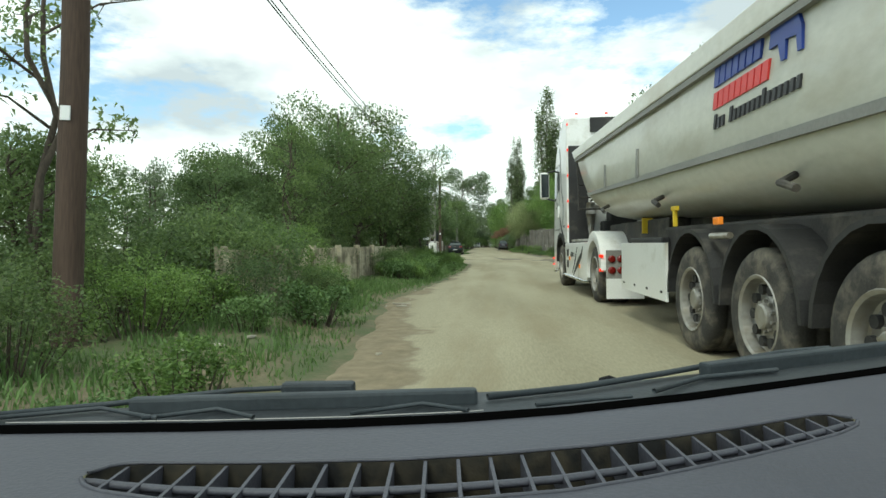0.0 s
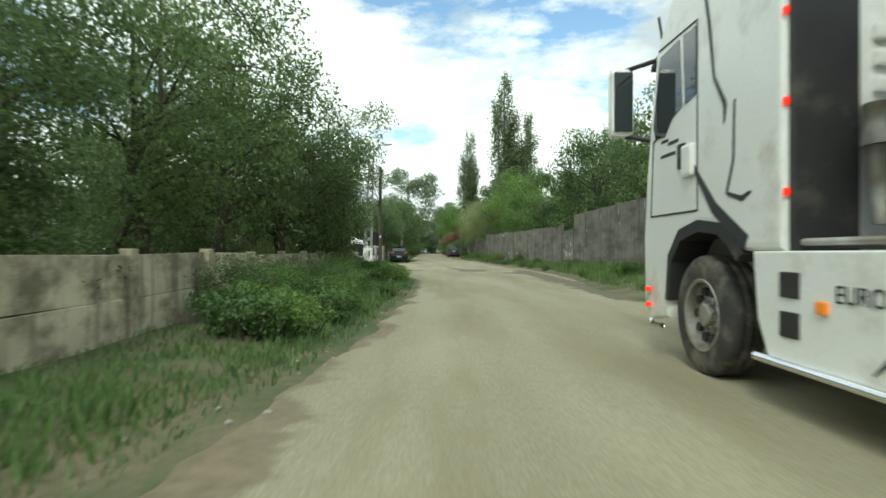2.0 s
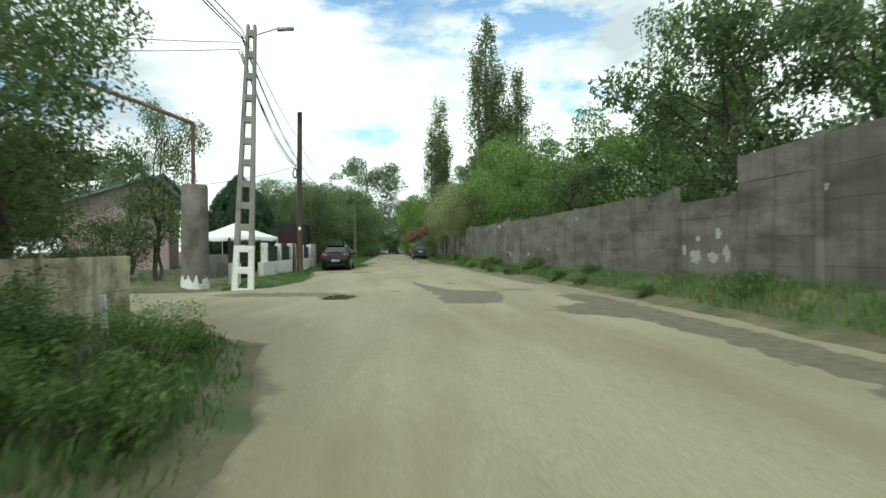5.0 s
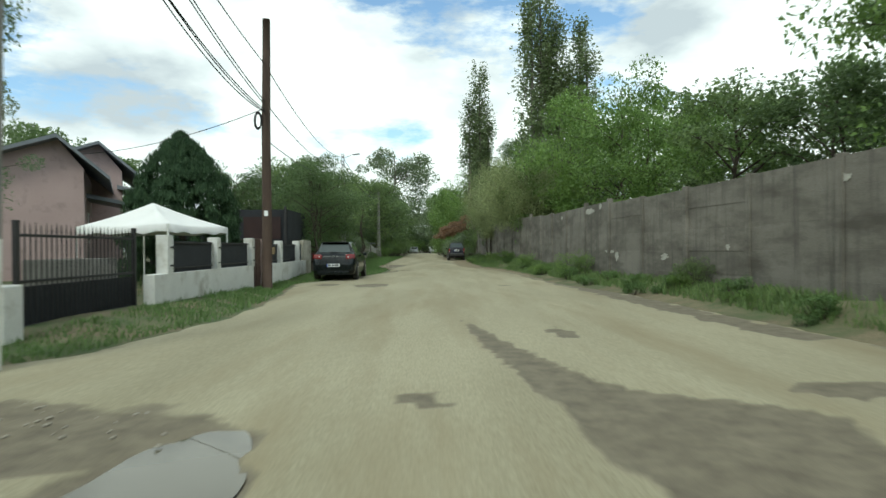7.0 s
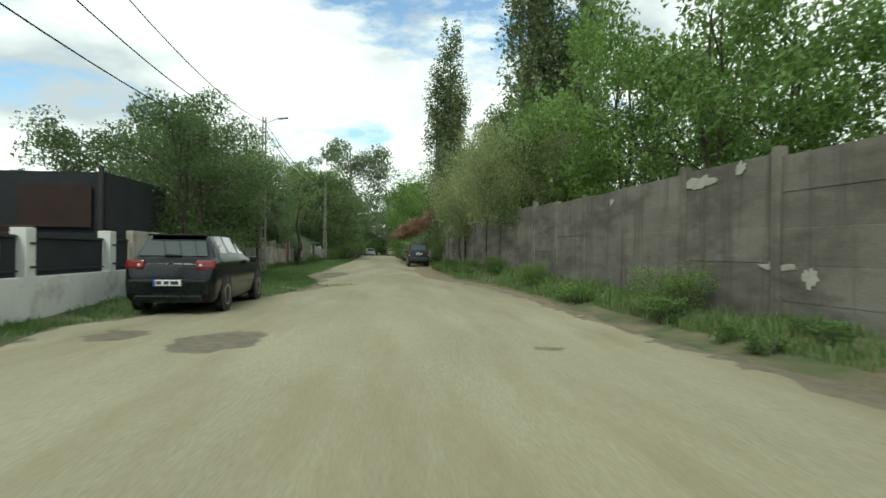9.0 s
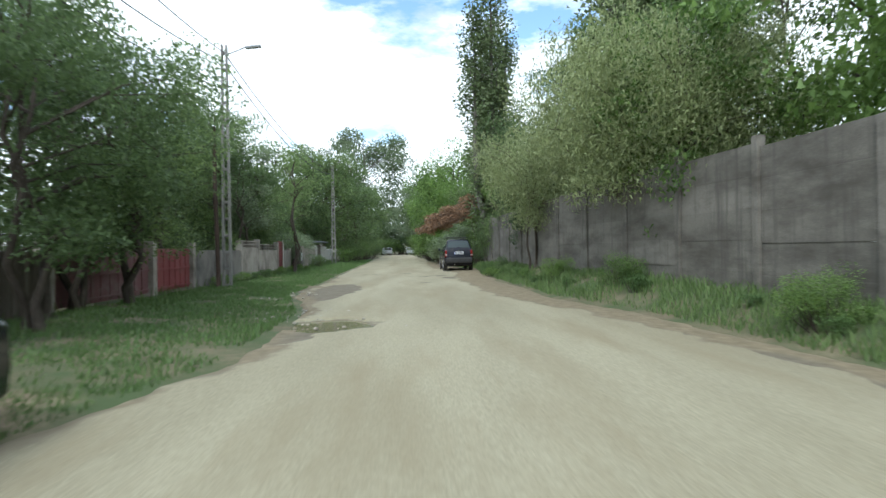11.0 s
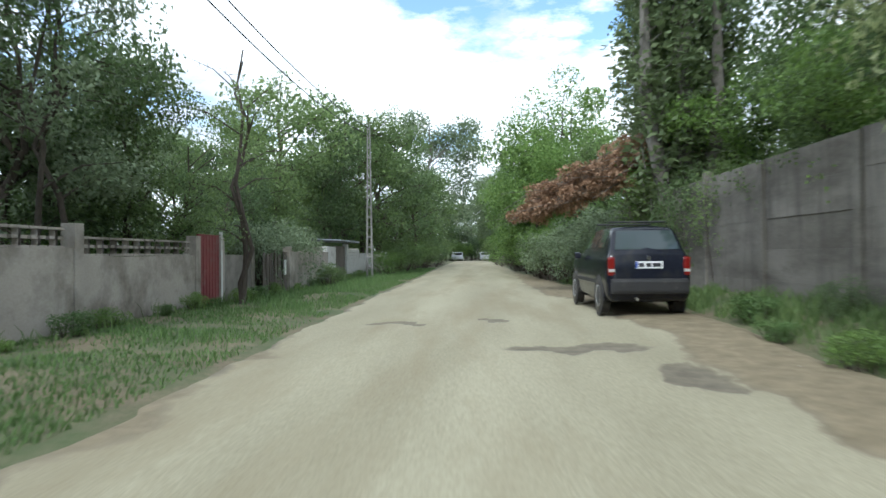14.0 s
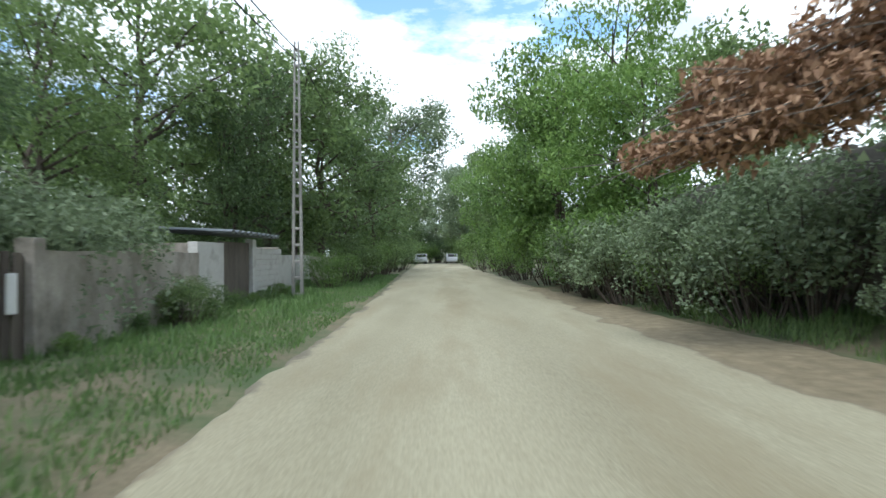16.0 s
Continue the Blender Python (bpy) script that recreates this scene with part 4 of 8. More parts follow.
# low growth closing the far end of the road and the gardens
for k in range(9):
    plant(B_GREEN[k % 3], -8.0 + 2.2 * k, 187 + 3 * rng_t.random(), 2.2, None, rng_t.uniform(0, 360))
for k in range(14):
    plant(B_GREEN[0 if k % 3 else 1], -4.1 - 1.4 * rng_t.random(), 89.5 + 2.1 * k, rng_t.uniform(0.8, 1.15), None, rng_t.uniform(0, 360))

plant(B_GREEN[0], -1.85, 107.3, 0.42, 0.5, 20)
plant(T_DEAD, -1.9, 99.5, 1.0, 1.0, 20)
plant(T_AIRY[0], -3.4, 97.6, 0.85, 0.85, 80)
plant(T_AIRY[0], -3.5, 91.6, 1.1, 1.1, 10)
plant(T_AIRY[1], -3.4, 95.2, 1.0, 1.05, 130)
plant(B_GREEN[2], -5.6, 55.0, 1.2, 1.3, 40)
plant(B_GREEN[2], -7.4, 56.0, 1.2, 1.3, 140)
plant(T_DEAD, -2.0, 12.4, 1.0, 1.05, 200)
# weeds at the foot of the lane walls
for k in range(26):
    plant(B_WEED[k % 2], -2.35 + 0.25 * rng_t.random(), 87.5 + 1.2 * k + rng_t.random(), rng_t.uniform(0.35, 0.75), None, rng_t.uniform(0, 360))
plant(T_AIRY[1], -4.6, 96.8, 1.25, 1.25, 40)

# ---- lorry: tractor and tipping trailer ----
TRUCK_WHITE = mat("truck_white", (0.72, 0.72, 0.69), (0.84, 0.84, 0.82), 0.32, 30, 0.9, 0.02, dirt=(0.45, 0.42, 0.34), dirt_amount=0.35, dirt_scale=1.2, coat=0.4)
TUB_CREAM = mat("tub_cream", (0.50, 0.50, 0.435), (0.65, 0.645, 0.575), 0.32, 18, 0.5, 0.03, dirt=(0.40, 0.37, 0.28), dirt_amount=0.45, dirt_scale=0.8, coat=0.25, stretch=(1, 0.5, 1))
BLACK_PLASTIC = mat("black_plastic", (0.012, 0.012, 0.014), (0.035, 0.034, 0.033), 0.6, 60, 2, 0.1, dirt=(0.10, 0.09, 0.075), dirt_amount=0.25)
DARK_STEEL = mat("dark_steel", (0.022, 0.021, 0.021), (0.065, 0.060, 0.055), 0.7, 50, 3, 0.25, metal=0.2, dirt=(0.14, 0.125, 0.10), dirt_amount=0.45)
TYRE = mat("tyre_rubber", (0.022, 0.021, 0.020), (0.060, 0.056, 0.050), 0.9, 60, 5, 0.3, dirt=(0.17, 0.15, 0.115), dirt_amount=0.6, dirt_scale=4)
ALLOY = mat("dusty_alloy", (0.27, 0.26, 0.24), (0.45, 0.44, 0.41), 0.36, 40, 4, 0.1, metal=0.45, dirt=(0.22, 0.195, 0.15), dirt_amount=0.75, dirt_scale=5)
CHROME = plain("chrome", (0.75, 0.75, 0.76), 0.12, 1.0)
# grey of the tub's band, also used for the shade under its top rail
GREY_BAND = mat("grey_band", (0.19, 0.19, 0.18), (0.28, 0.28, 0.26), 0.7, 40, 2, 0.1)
LAMP_RED = plain("red_lamp", (0.17, 0.010, 0.008), 0.2, 0, 0.0, 0.3)
LAMP_RED_ON = plain("red_marker_lamp", (1.0, 0.03, 0.01), 0.3, 0, 0.7)
LAMP_AMBER = plain("amber_lamp", (0.85, 0.25, 0.03), 0.25, 0, 0.12, 0.5)
LETTER_BLUE = plain("blue_lettering", (0.02, 0.05, 0.28), 0.4)
LETTER_RED = plain("red_lettering", (0.62, 0.04, 0.04), 0.4)
LETTER_DARK = plain("dark_lettering", (0.03, 0.03, 0.035), 0.5)
DARK_GLASS = plain("dark_glass", (0.02, 0.028, 0.032), 0.04, 0.0, 0, 0.5)
YELLOW_PAINT = mat("yellow_paint", (0.60, 0.42, 0.02), (0.75, 0.55, 0.04), 0.5, 30, 2, 0.05)


def side_plate(bm, outline, x0, x1, bevel=0.0):
    """A solid with the outline in y and z, reaching from x0 to x1."""
    a = [bm.verts.new((x0, y, z)) for y, z in outline]
    b = [bm.verts.new((x1, y, z)) for y, z in outline]
    n = len(a)
    faces = [bm.faces.new(a), bm.faces.new(list(reversed(b)))]
    faces += [bm.faces.new((a[k], b[k], b[(k + 1) % n], a[(k + 1) % n])) for k in range(n)]
    bmesh.ops.recalc_face_normals(bm, faces=faces)
    if bevel:
        rim = [e for e in bm.edges if e.is_valid and (all(v in a for v in e.verts) or all(v in b for v in e.verts))]
        bmesh.ops.bevel(bm, geom=rim, offset=bevel, segments=3, affect="EDGES", profile=0.6)
    return bm


def flat_strip(bm, pts, wide, x, thick=0.006):
    """A thin painted strip along points in y and z on a side wall."""
    for (y0, z0, w0), (y1, z1, w1) in zip([(p[0], p[1], w) for p, w in zip(pts, wide)], [(p[0], p[1], w) for p, w in zip(pts[1:], wide[1:])]):
        d = Vector((y1 - y0, z1 - z0)).normalized()
        nx, nz = -d.y, d.x
        quad = [(y0 + nx * w0, z0 + nz * w0), (y1 + nx * w1, z1 + nz * w1), (y1 - nx * w1, z1 - nz * w1), (y0 - nx * w0, z0 - nz * w0)]
        side_plate(bm, quad, x - thick, x)
    return bm


def build_wheel(parent, x, y, r, width, side, rim_mat, name="wheel", holes=10, dish=0.10):
    """side -1: the outer face looks towards -x."""
    wheel = new(name)
    wheel.parent = parent
    wheel.location = (x, y, r)
    m = Matrix.Scale(-1, 4, (1, 0, 0)) if side < 0 else Matrix.Identity(4)
    bm = bmesh.new()
    w = width / 2
    lathe(bm, [(r * 0.60, -w), (r * 0.80, -w * 1.04), (r * 0.94, -w * 0.96), (r, -w * 0.78), (r, -w * 0.30), (r * 0.985, -w * 0.27), (r * 0.985, -w * 0.2), (r, -w * 0.17), (r, w * 0.17), (r * 0.985, w * 0.2), (r * 0.985, w * 0.27), (r, w * 0.30), (r, w * 0.78), (r * 0.94, w * 0.96), (r * 0.80, w * 1.04), (r * 0.60, w)], 32, m, caps=False)
    bmesh.ops.recalc_face_normals(bm, faces=bm.faces[:])
    part("tyre", bm, TYRE, wheel, smooth=True)
    bm = bmesh.new()
    lathe(bm, [(r * 0.62, w * 0.98), (r * 0.60, w * 1.05), (r * 0.555, w * 0.98), (r * 0.54, w * 0.55), (r * 0.50, w - dish), (r * 0.30, w - dish * 0.82), (r * 0.27, w - dish * 0.72), (r * 0.20, w - dish * 0.70), (r * 0.185, w - dish * 0.25), (r * 0.16, w - dish * 0.16), (0.0, w - dish * 0.14)], 32, m, caps=False)
    bmesh.ops.recalc_face_normals(bm, faces=bm.faces[:])
    part("rim", bm, rim_mat, wheel)
    bm = bmesh.new()
    tube(bm, [(-0.03, 0, 0), (0.03, 0, 0)], r * 0.078, 10)
    hole = bpy.data.meshes.new("rim_hole")
    bm.to_mesh(hole)
    bm.free()
    for k in range(holes):
        a = 2 * math.pi * k / holes
        link("rim_hole", hole, BLACK_PLASTIC, wheel).location = (side * (w - dish * 0.84), r * 0.40 * math.cos(a), r * 0.40 * math.sin(a))
    bm = bmesh.new()
    for k in range(10):
        a = 2 * math.pi * (k + 0.5) / 10
        c = Vector((side * (w - dish * 0.62), r * 0.235 * math.cos(a), r * 0.225 * math.sin(a)))
        tube(bm, [c - Vector((0.02, 0, 0)), c + Vector((0.02, 0, 0))], r * 0.028, 6)
    part("nut_ring", bm, ALLOY, wheel, kind="stuff")
    return wheel


def lettering(name, text, size, m, material, parent, label=""):
    cu = bpy.data.curves.new(name, "FONT")
    cu.body, cu.size, cu.extrude, cu.align_x = text, size, 0.002, "CENTER"
    tmp = bpy.data.objects.new(name, cu)
    scene.collection.objects.link(tmp)
    bpy.context.view_layer.update()
    me = bpy.data.meshes.new_from_object(tmp.evaluated_get(bpy.context.evaluated_depsgraph_get()))
    bpy.data.objects.remove(tmp)
    me.materials.clear()
    ob = link(name, me, material, parent, label)
    ob.matrix_local = m
    return ob


def build_tractor(at):
    t = thing("tractor_unit", "white lorry tractor unit with black stripes and dusty wheels", "truck", at=at)
    W = 2.44
    AX = -4.40
    bm = bmesh.new()
    outline = [(-1.22, 1.08), (-0.72, 1.08), (-0.62, 1.16), (-0.40, 1.27), (-0.02, 1.31), (0.36, 1.24), (0.58, 1.02), (0.64, 0.42), (1.12, 0.36), (1.24, 0.50), (1.27, 1.20), (1.20, 1.75), (1.06, 2.45), (0.92, 3.02), (0.62, 3.36), (0.10, 3.72), (-0.55, 3.98), (-0.98, 4.02), (-1.16, 3.92), (-1.22, 3.4)]
    side_plate(bm, outline, 0.0, W, 0.06)
    cab = part("cab", bm, TRUCK_WHITE, t, smooth=False)
    # wheel arch, window, mirror, door
    bm = bmesh.new()
    side_plate(bm, [(-0.74, 1.06), (-0.62, 1.19), (-0.40, 1.30), (-0.02, 1.34), (0.36, 1.27), (0.60, 1.04), (0.66, 0.60), (0.58, 0.60), (0.52, 0.98), (0.32, 1.17), (-0.02, 1.24), (-0.36, 1.21), (-0.56, 1.10), (-0.66, 1.00)], -0.015, 0.3)
    part("wheel_arch", bm, BLACK_PLASTIC, t)
    bm = bmesh.new()
    side_plate(bm, [(0.92, 2.18), (0.98, 2.30), (0.80, 2.95), (0.36, 2.98), (0.30, 2.36), (0.52, 2.30), (0.70, 2.16)], -0.006, 0.05)
    part("side_window", bm, DARK_GLASS, t)
    bm = bmesh.new()
    side_plate(bm, [(0.24, 2.36), (0.28, 2.98), (0.02, 2.98), (0.02, 2.40)], -0.006, 0.05)
    part("rear_quarter_window", bm, DARK_GLASS, t)
    bm = bmesh.new()
    for pts in ([(1.05, 1.42), (0.98, 2.16), (0.88, 2.18)], [(0.0, 1.42), (0.0, 3.02), (0.84, 3.02)], [(1.05, 1.42), (0.0, 1.42)]):
        flat_strip(bm, pts, [0.008] * len(pts), -0.002, 0.004)
    part("door_gap", bm, BLACK_PLASTIC, t)
    bm = bmesh.new()
    box(bm, (-0.02, 0.14, 1.86), (0.06, 0.20, 0.28), 0.03)
    handle = part("door_handle", bm, TRUCK_WHITE, t)
    bm = bmesh.new()
    box(bm, (-0.012, 0.30, 1.92), (0.03, 0.13, 0.22), 0.01)
    part("handle_recess", bm, BLACK_PLASTIC, handle)
    bm = bmesh.new()
    box(bm, (-0.24, 1.30, 2.62), (0.26, 0.16, 0.72), 0.06)
    mirror = part("mirror", bm, TRUCK_WHITE, t, "white mirror housing with dark glass")
    bm = bmesh.new()
    box(bm, (-0.24, 1.212, 2.62), (0.20, 0.02, 0.62), 0.03)
    part("mirror_glass", bm, DARK_GLASS, mirror)
    for a, b in (((-0.2, 1.28, 2.28), (0.05, 1.12, 2.2)), ((-0.2, 1.28, 2.96), (0.05, 1.05, 3.0))):
        bm = bmesh.new()
        tube(bm, [a, b], 0.025, 8)
        part("mirror_arm", bm, BLACK_PLASTIC, mirror)
    # sun visor, horns, antenna, marker lamps
    bm = bmesh.new()
    side_plate(bm, [(0.78, 3.22), (1.30, 3.02), (1.32, 2.96), (0.80, 3.12)], 0.1, W - 0.1)
    part("sun_visor", bm, BLACK_PLASTIC, t)
    for k, (y, z) in enumerate(((0.55, 3.52), (0.25, 3.72))):
        bm = bmesh.new()
        lathe(bm, [(0.02, -0.16), (0.05, -0.05), (0.085, 0.12), (0.09, 0.16), (0.0, 0.13)], 16, pose(0.20, y, z, 0, 0, 90))
        part("roof_lamp", bm, CHROME, t, smooth=True)
    bm = bmesh.new()
    tube(bm, [(0.1, 0.95, 3.05), (0.06, 1.0, 3.42)], 0.014, 6)
    part("antenna", bm, BLACK_PLASTIC, t)
    for z in (1.46, 2.04, 2.62, 3.20, 3.78):
        bm = bmesh.new()
        box(bm, (0.02, -1.225, z), (0.035, 0.035, 0.055), 0.012)
        part("marker_lamp", bm, LAMP_RED_ON, t)
    for x in (0.25, 0.95, 1.6, 2.2):
        bm = bmesh.new()
        box(bm, (x, -1.15, 4.03), (0.07, 0.035, 0.035), 0.010)
        part("marker_lamp", bm, LAMP_RED_ON, t)
    for z in (0.52, 0.68):
        bm = bmesh.new()
        box(bm, (-0.035, 1.05, z), (0.05, 0.05, 0.05), 0.015)
        part("marker_lamp", bm, LAMP_RED_ON, t)
    # back wall of the cab
    bm = bmesh.new()
    box(bm, (0.27, -1.24, 2.18), (0.46, 0.05, 2.22), 0.02)
    part("air_seal", bm, BLACK_PLASTIC, t, "black rubber air seal behind the cab")
    bm = bmesh.new()
    box(bm, (1.3, -1.23, 3.76), (1.5, 0.03, 0.34), 0.02)
    part("roof_recess", bm, BLACK_PLASTIC, t)
    for k in range(4):
        bm = bmesh.new()
        box(bm, (1.38, -1.245, 1.98 + 0.17 * k), (1.55, 0.05, 0.11), 0.03)
        part("pressed_rib", bm, TRUCK_WHITE, t)
    bm = bmesh.new()
    box(bm, (1.35, -1.24, 3.12), (1.6, 0.03, 0.035), 0.01)
    part("seam", bm, BLACK_PLASTIC, t)
    turn = pose(0, 0, 0, 90, 0, 0)
    for x, txt in ((0.82, "80"), (1.12, "90")):
        bm = bmesh.new()
        lathe(bm, [(0.13, 0.0), (0.13, 0.008), (0.0, 0.009)], 24, pose(x, -1.224, 2.84, 0, 0, -90))
        disc = part("speed_sticker", bm, TRUCK_WHITE, t)
        lettering("number", txt, 0.2, pose(x, -1.240, 2.77) @ turn, LETTER_DARK, disc)
    bm = bmesh.new()
    for x, w, z in ((1.12, 0.72, 1.45), (1.2, 0.6, 1.68)):
        box(bm, (x, -1.5, z), (w, 0.5, 0.28), 0.04)
    part("gearbox_cover", bm, BLACK_PLASTIC, t)
    bm = bmesh.new()
    tube(bm, [(0.52, -1.42, 1.25), (0.52, -1.42, 1.75)], [0.05, 0.11], 12)
    tube(bm, [(0.52, -1.42, 1.75), (0.52, -1.40, 2.02)], [0.12, 0.10], 12)
    part("air_filter", bm, ALLOY, t, smooth=True)
    # side skirt
    bm = bmesh.new()
    side_plate(bm, [(-0.86, 1.08), (-3.80, 1.10), (-3.80, 0.42), (-3.72, 0.36), (-1.05, 0.34), (-0.92, 0.60)], 0.0, 0.30, 0.02)
    skirt = part("side_skirt", bm, TRUCK_WHITE, t, "white side skirt with black claw stripes")
    for z in (0.86, 0.60):
        bm = bmesh.new()
        box(bm, (-0.004, -1.30, z), (0.02, 0.20, 0.17), 0.01)
        part("air_vent", bm, BLACK_PLASTIC, skirt)
    for pts, wide in (([(-2.02, 0.42), (-2.25, 0.62), (-2.45, 0.80), (-2.62, 1.00)], [0.004, 0.03, 0.03, 0.003]), ([(-2.12, 0.38), (-2.45, 0.54), (-2.85, 0.72), (-3.15, 0.84), (-3.30, 1.02)], [0.004, 0.045, 0.065, 0.05, 0.003])):
        bm = bmesh.new()
        flat_strip(bm, pts, wide, -0.002)
        part("claw_stripe", bm, LETTER_DARK, skirt)
    lettering("emission_badge", "EURO 6", 0.15, pose(-0.004, -1.98, 0.78) @ pose(0, 0, 0, 90, 0, -90), LETTER_DARK, skirt)
    for y, z in ((-1.62, 0.74), (-2.94, 0.60)):
        bm = bmesh.new()
        box(bm, (-0.01, y, z), (0.03, 0.10, 0.08), 0.012)
        part("side_lamp", bm, LAMP_AMBER, skirt)
    bm = bmesh.new()
    tube(bm, [(-0.03, -0.95, 0.34), (-0.03, -3.6, 0.33), (0.05, -3.8, 0.33)], 0.03, 10)
    part("step_tube", bm, CHROME, t, smooth=True)
    bm = bmesh.new()
    tube(bm, [(-0.02, 0.70, 0.34), (-0.03, 0.95, 0.33), (0.1, 1.3, 0.33)], 0.025, 10)
    part("step_tube", bm, CHROME, t, smooth=True)
    for pts, wide in (([(0.15, 1.92), (-0.02, 1.70), (-0.30, 1.42), (-0.78, 1.14)], [0.004, 0.03, 0.05, 0.06]), ([(-0.10, 3.4), (-0.22, 2.9), (-0.30, 2.45), (-0.48, 2.20), (-0.46, 2.05)], [0.02, 0.02, 0.015, 0.025, 0.004]), ([(-0.62, 2.2), (-0.60, 1.75), (-0.50, 1.52), (-0.72, 1.46), (-0.84, 1.5)], [0.01, 0.012, 0.012, 0.02, 0.01])):
        bm = bmesh.new()
        flat_strip(bm, pts, wide, -0.002)
        part("claw_stripe", bm, LETTER_DARK, t)
    for y, z, w in ((0.62, 1.98, 0.34), (0.50, 2.08, 0.22), (0.70, 2.12, 0.16)):
        bm = bmesh.new()
        box(bm, (-0.002, y, z), (0.006, w, 0.03))
        part("badge_bar", bm, LETTER_DARK, t)
    # frame, deck and rear fender
    for x in (0.82, 1.55):
        bm = bmesh.new()
        box(bm, (x, -3.2, 0.92), (0.09, 5.5, 0.28), 0.015)
        part("frame_rail", bm, DARK_STEEL, t)
    bm = bmesh.new()
    box(bm, (1.2, -2.35, 1.12), (2.0, 2.1, 0.05), 0.01)
    part("deck_plate", bm, BLACK_PLASTIC, t)
    bm = bmesh.new()
    tube(bm, [(0.12, -1.2, 1.14), (0.12, -3.4, 1.15)], 0.025, 8)
    part("deck_rail", bm, ALLOY, t, smooth=True)
    bm = bmesh.new()
    box(bm, (1.2, -4.3, 1.22), (1.0, 1.0, 0.12), 0.05)
    part("fifth_wheel", bm, DARK_STEEL, t)
    bm = bmesh.new()
    arc = [(AX + 0.76 * math.cos(a), 0.54 + 0.76 * math.sin(a)) for a in np.linspace(-0.1, math.pi - 0.1, 16)]
    inner = [(AX + 0.61 * math.cos(a), 0.52 + 0.60 * math.sin(a)) for a in np.linspace(math.pi - 0.1, -0.1, 16)]
    side_plate(bm, arc + inner, -0.01, 0.62, 0.015)
    part("rear_fender", bm, TRUCK_WHITE, t)
    bm = bmesh.new()
    side_plate(bm, arc + inner, W - 0.62, W + 0.01, 0.015)
    part("rear_fender", bm, TRUCK_WHITE, t)
    # rear lamp panel
    for x0 in (0.06, W - 0.68):
        bm = bmesh.new()
        box(bm, (x0 + 0.31, AX - 0.80, 0.72), (0.62, 0.05, 0.48), 0.015)
        panel = part("lamp_panel", bm, POLE_CONCRETE, t, "grey rear lamp panel with round red lamps")
        for i in range(4):
            for j in range(2):
                bm = bmesh.new()
                lathe(bm, [(0.062, 0), (0.062, 0.025), (0.03, 0.03), (0.0, 0.028)], 20, pose(x0 + 0.09 + 0.15 * i, AX - 0.826, 0.62 + 0.19 * j, 0, 0, -90))
                part("round_lamp", bm, LAMP_RED, panel, smooth=True)
        bm = bmesh.new()
        side_plate(bm, [(AX - 0.79, 0.48), (AX - 0.83, 0.48), (AX - 0.85, 0.14), (AX - 0.81, 0.14)], x0, x0 + 0.62)
        part("mud_flap", bm, TRUCK_WHITE, t)
    for z in (0.86, 0.62):
        bm = bmesh.new()
        box(bm, (0.0, AX - 0.70, z), (0.07, 0.07, 0.05), 0.012)
        part("marker_lamp", bm, LAMP_RED_ON, t)
    for y, r, w in ((0.0, 0.52, 0.32), (AX, 0.52, 0.58)):
        build_wheel(t, w / 2 + 0.03, y, r, w, -1, ALLOY)
        build_wheel(t, W - w / 2 - 0.03, y, r, w, 1, ALLOY)
        bm = bmesh.new()
        tube(bm, [(0.3, y, 0.52), (W - 0.3, y, 0.52)], 0.1, 10)
        part("axle", bm, DARK_STEEL, t)
    # a high cab: what stands over the sill is stretched upwards
    for o in t.children_recursive:
        if o.type != "MESH" or o.name.split(".")[0] in ("rear_fender", "deck_plate", "deck_rail", "fifth_wheel", "air_filter", "gearbox_cover"):
            continue
        if o.location.z > 1.2:
            o.location.z = 1.1 + (o.location.z - 1.1) * 1.04
        for v in o.data.vertices:
            if v.co.z > 1.1:
                v.co.z = 1.1 + (v.co.z - 1.1) * 1.04
    return t


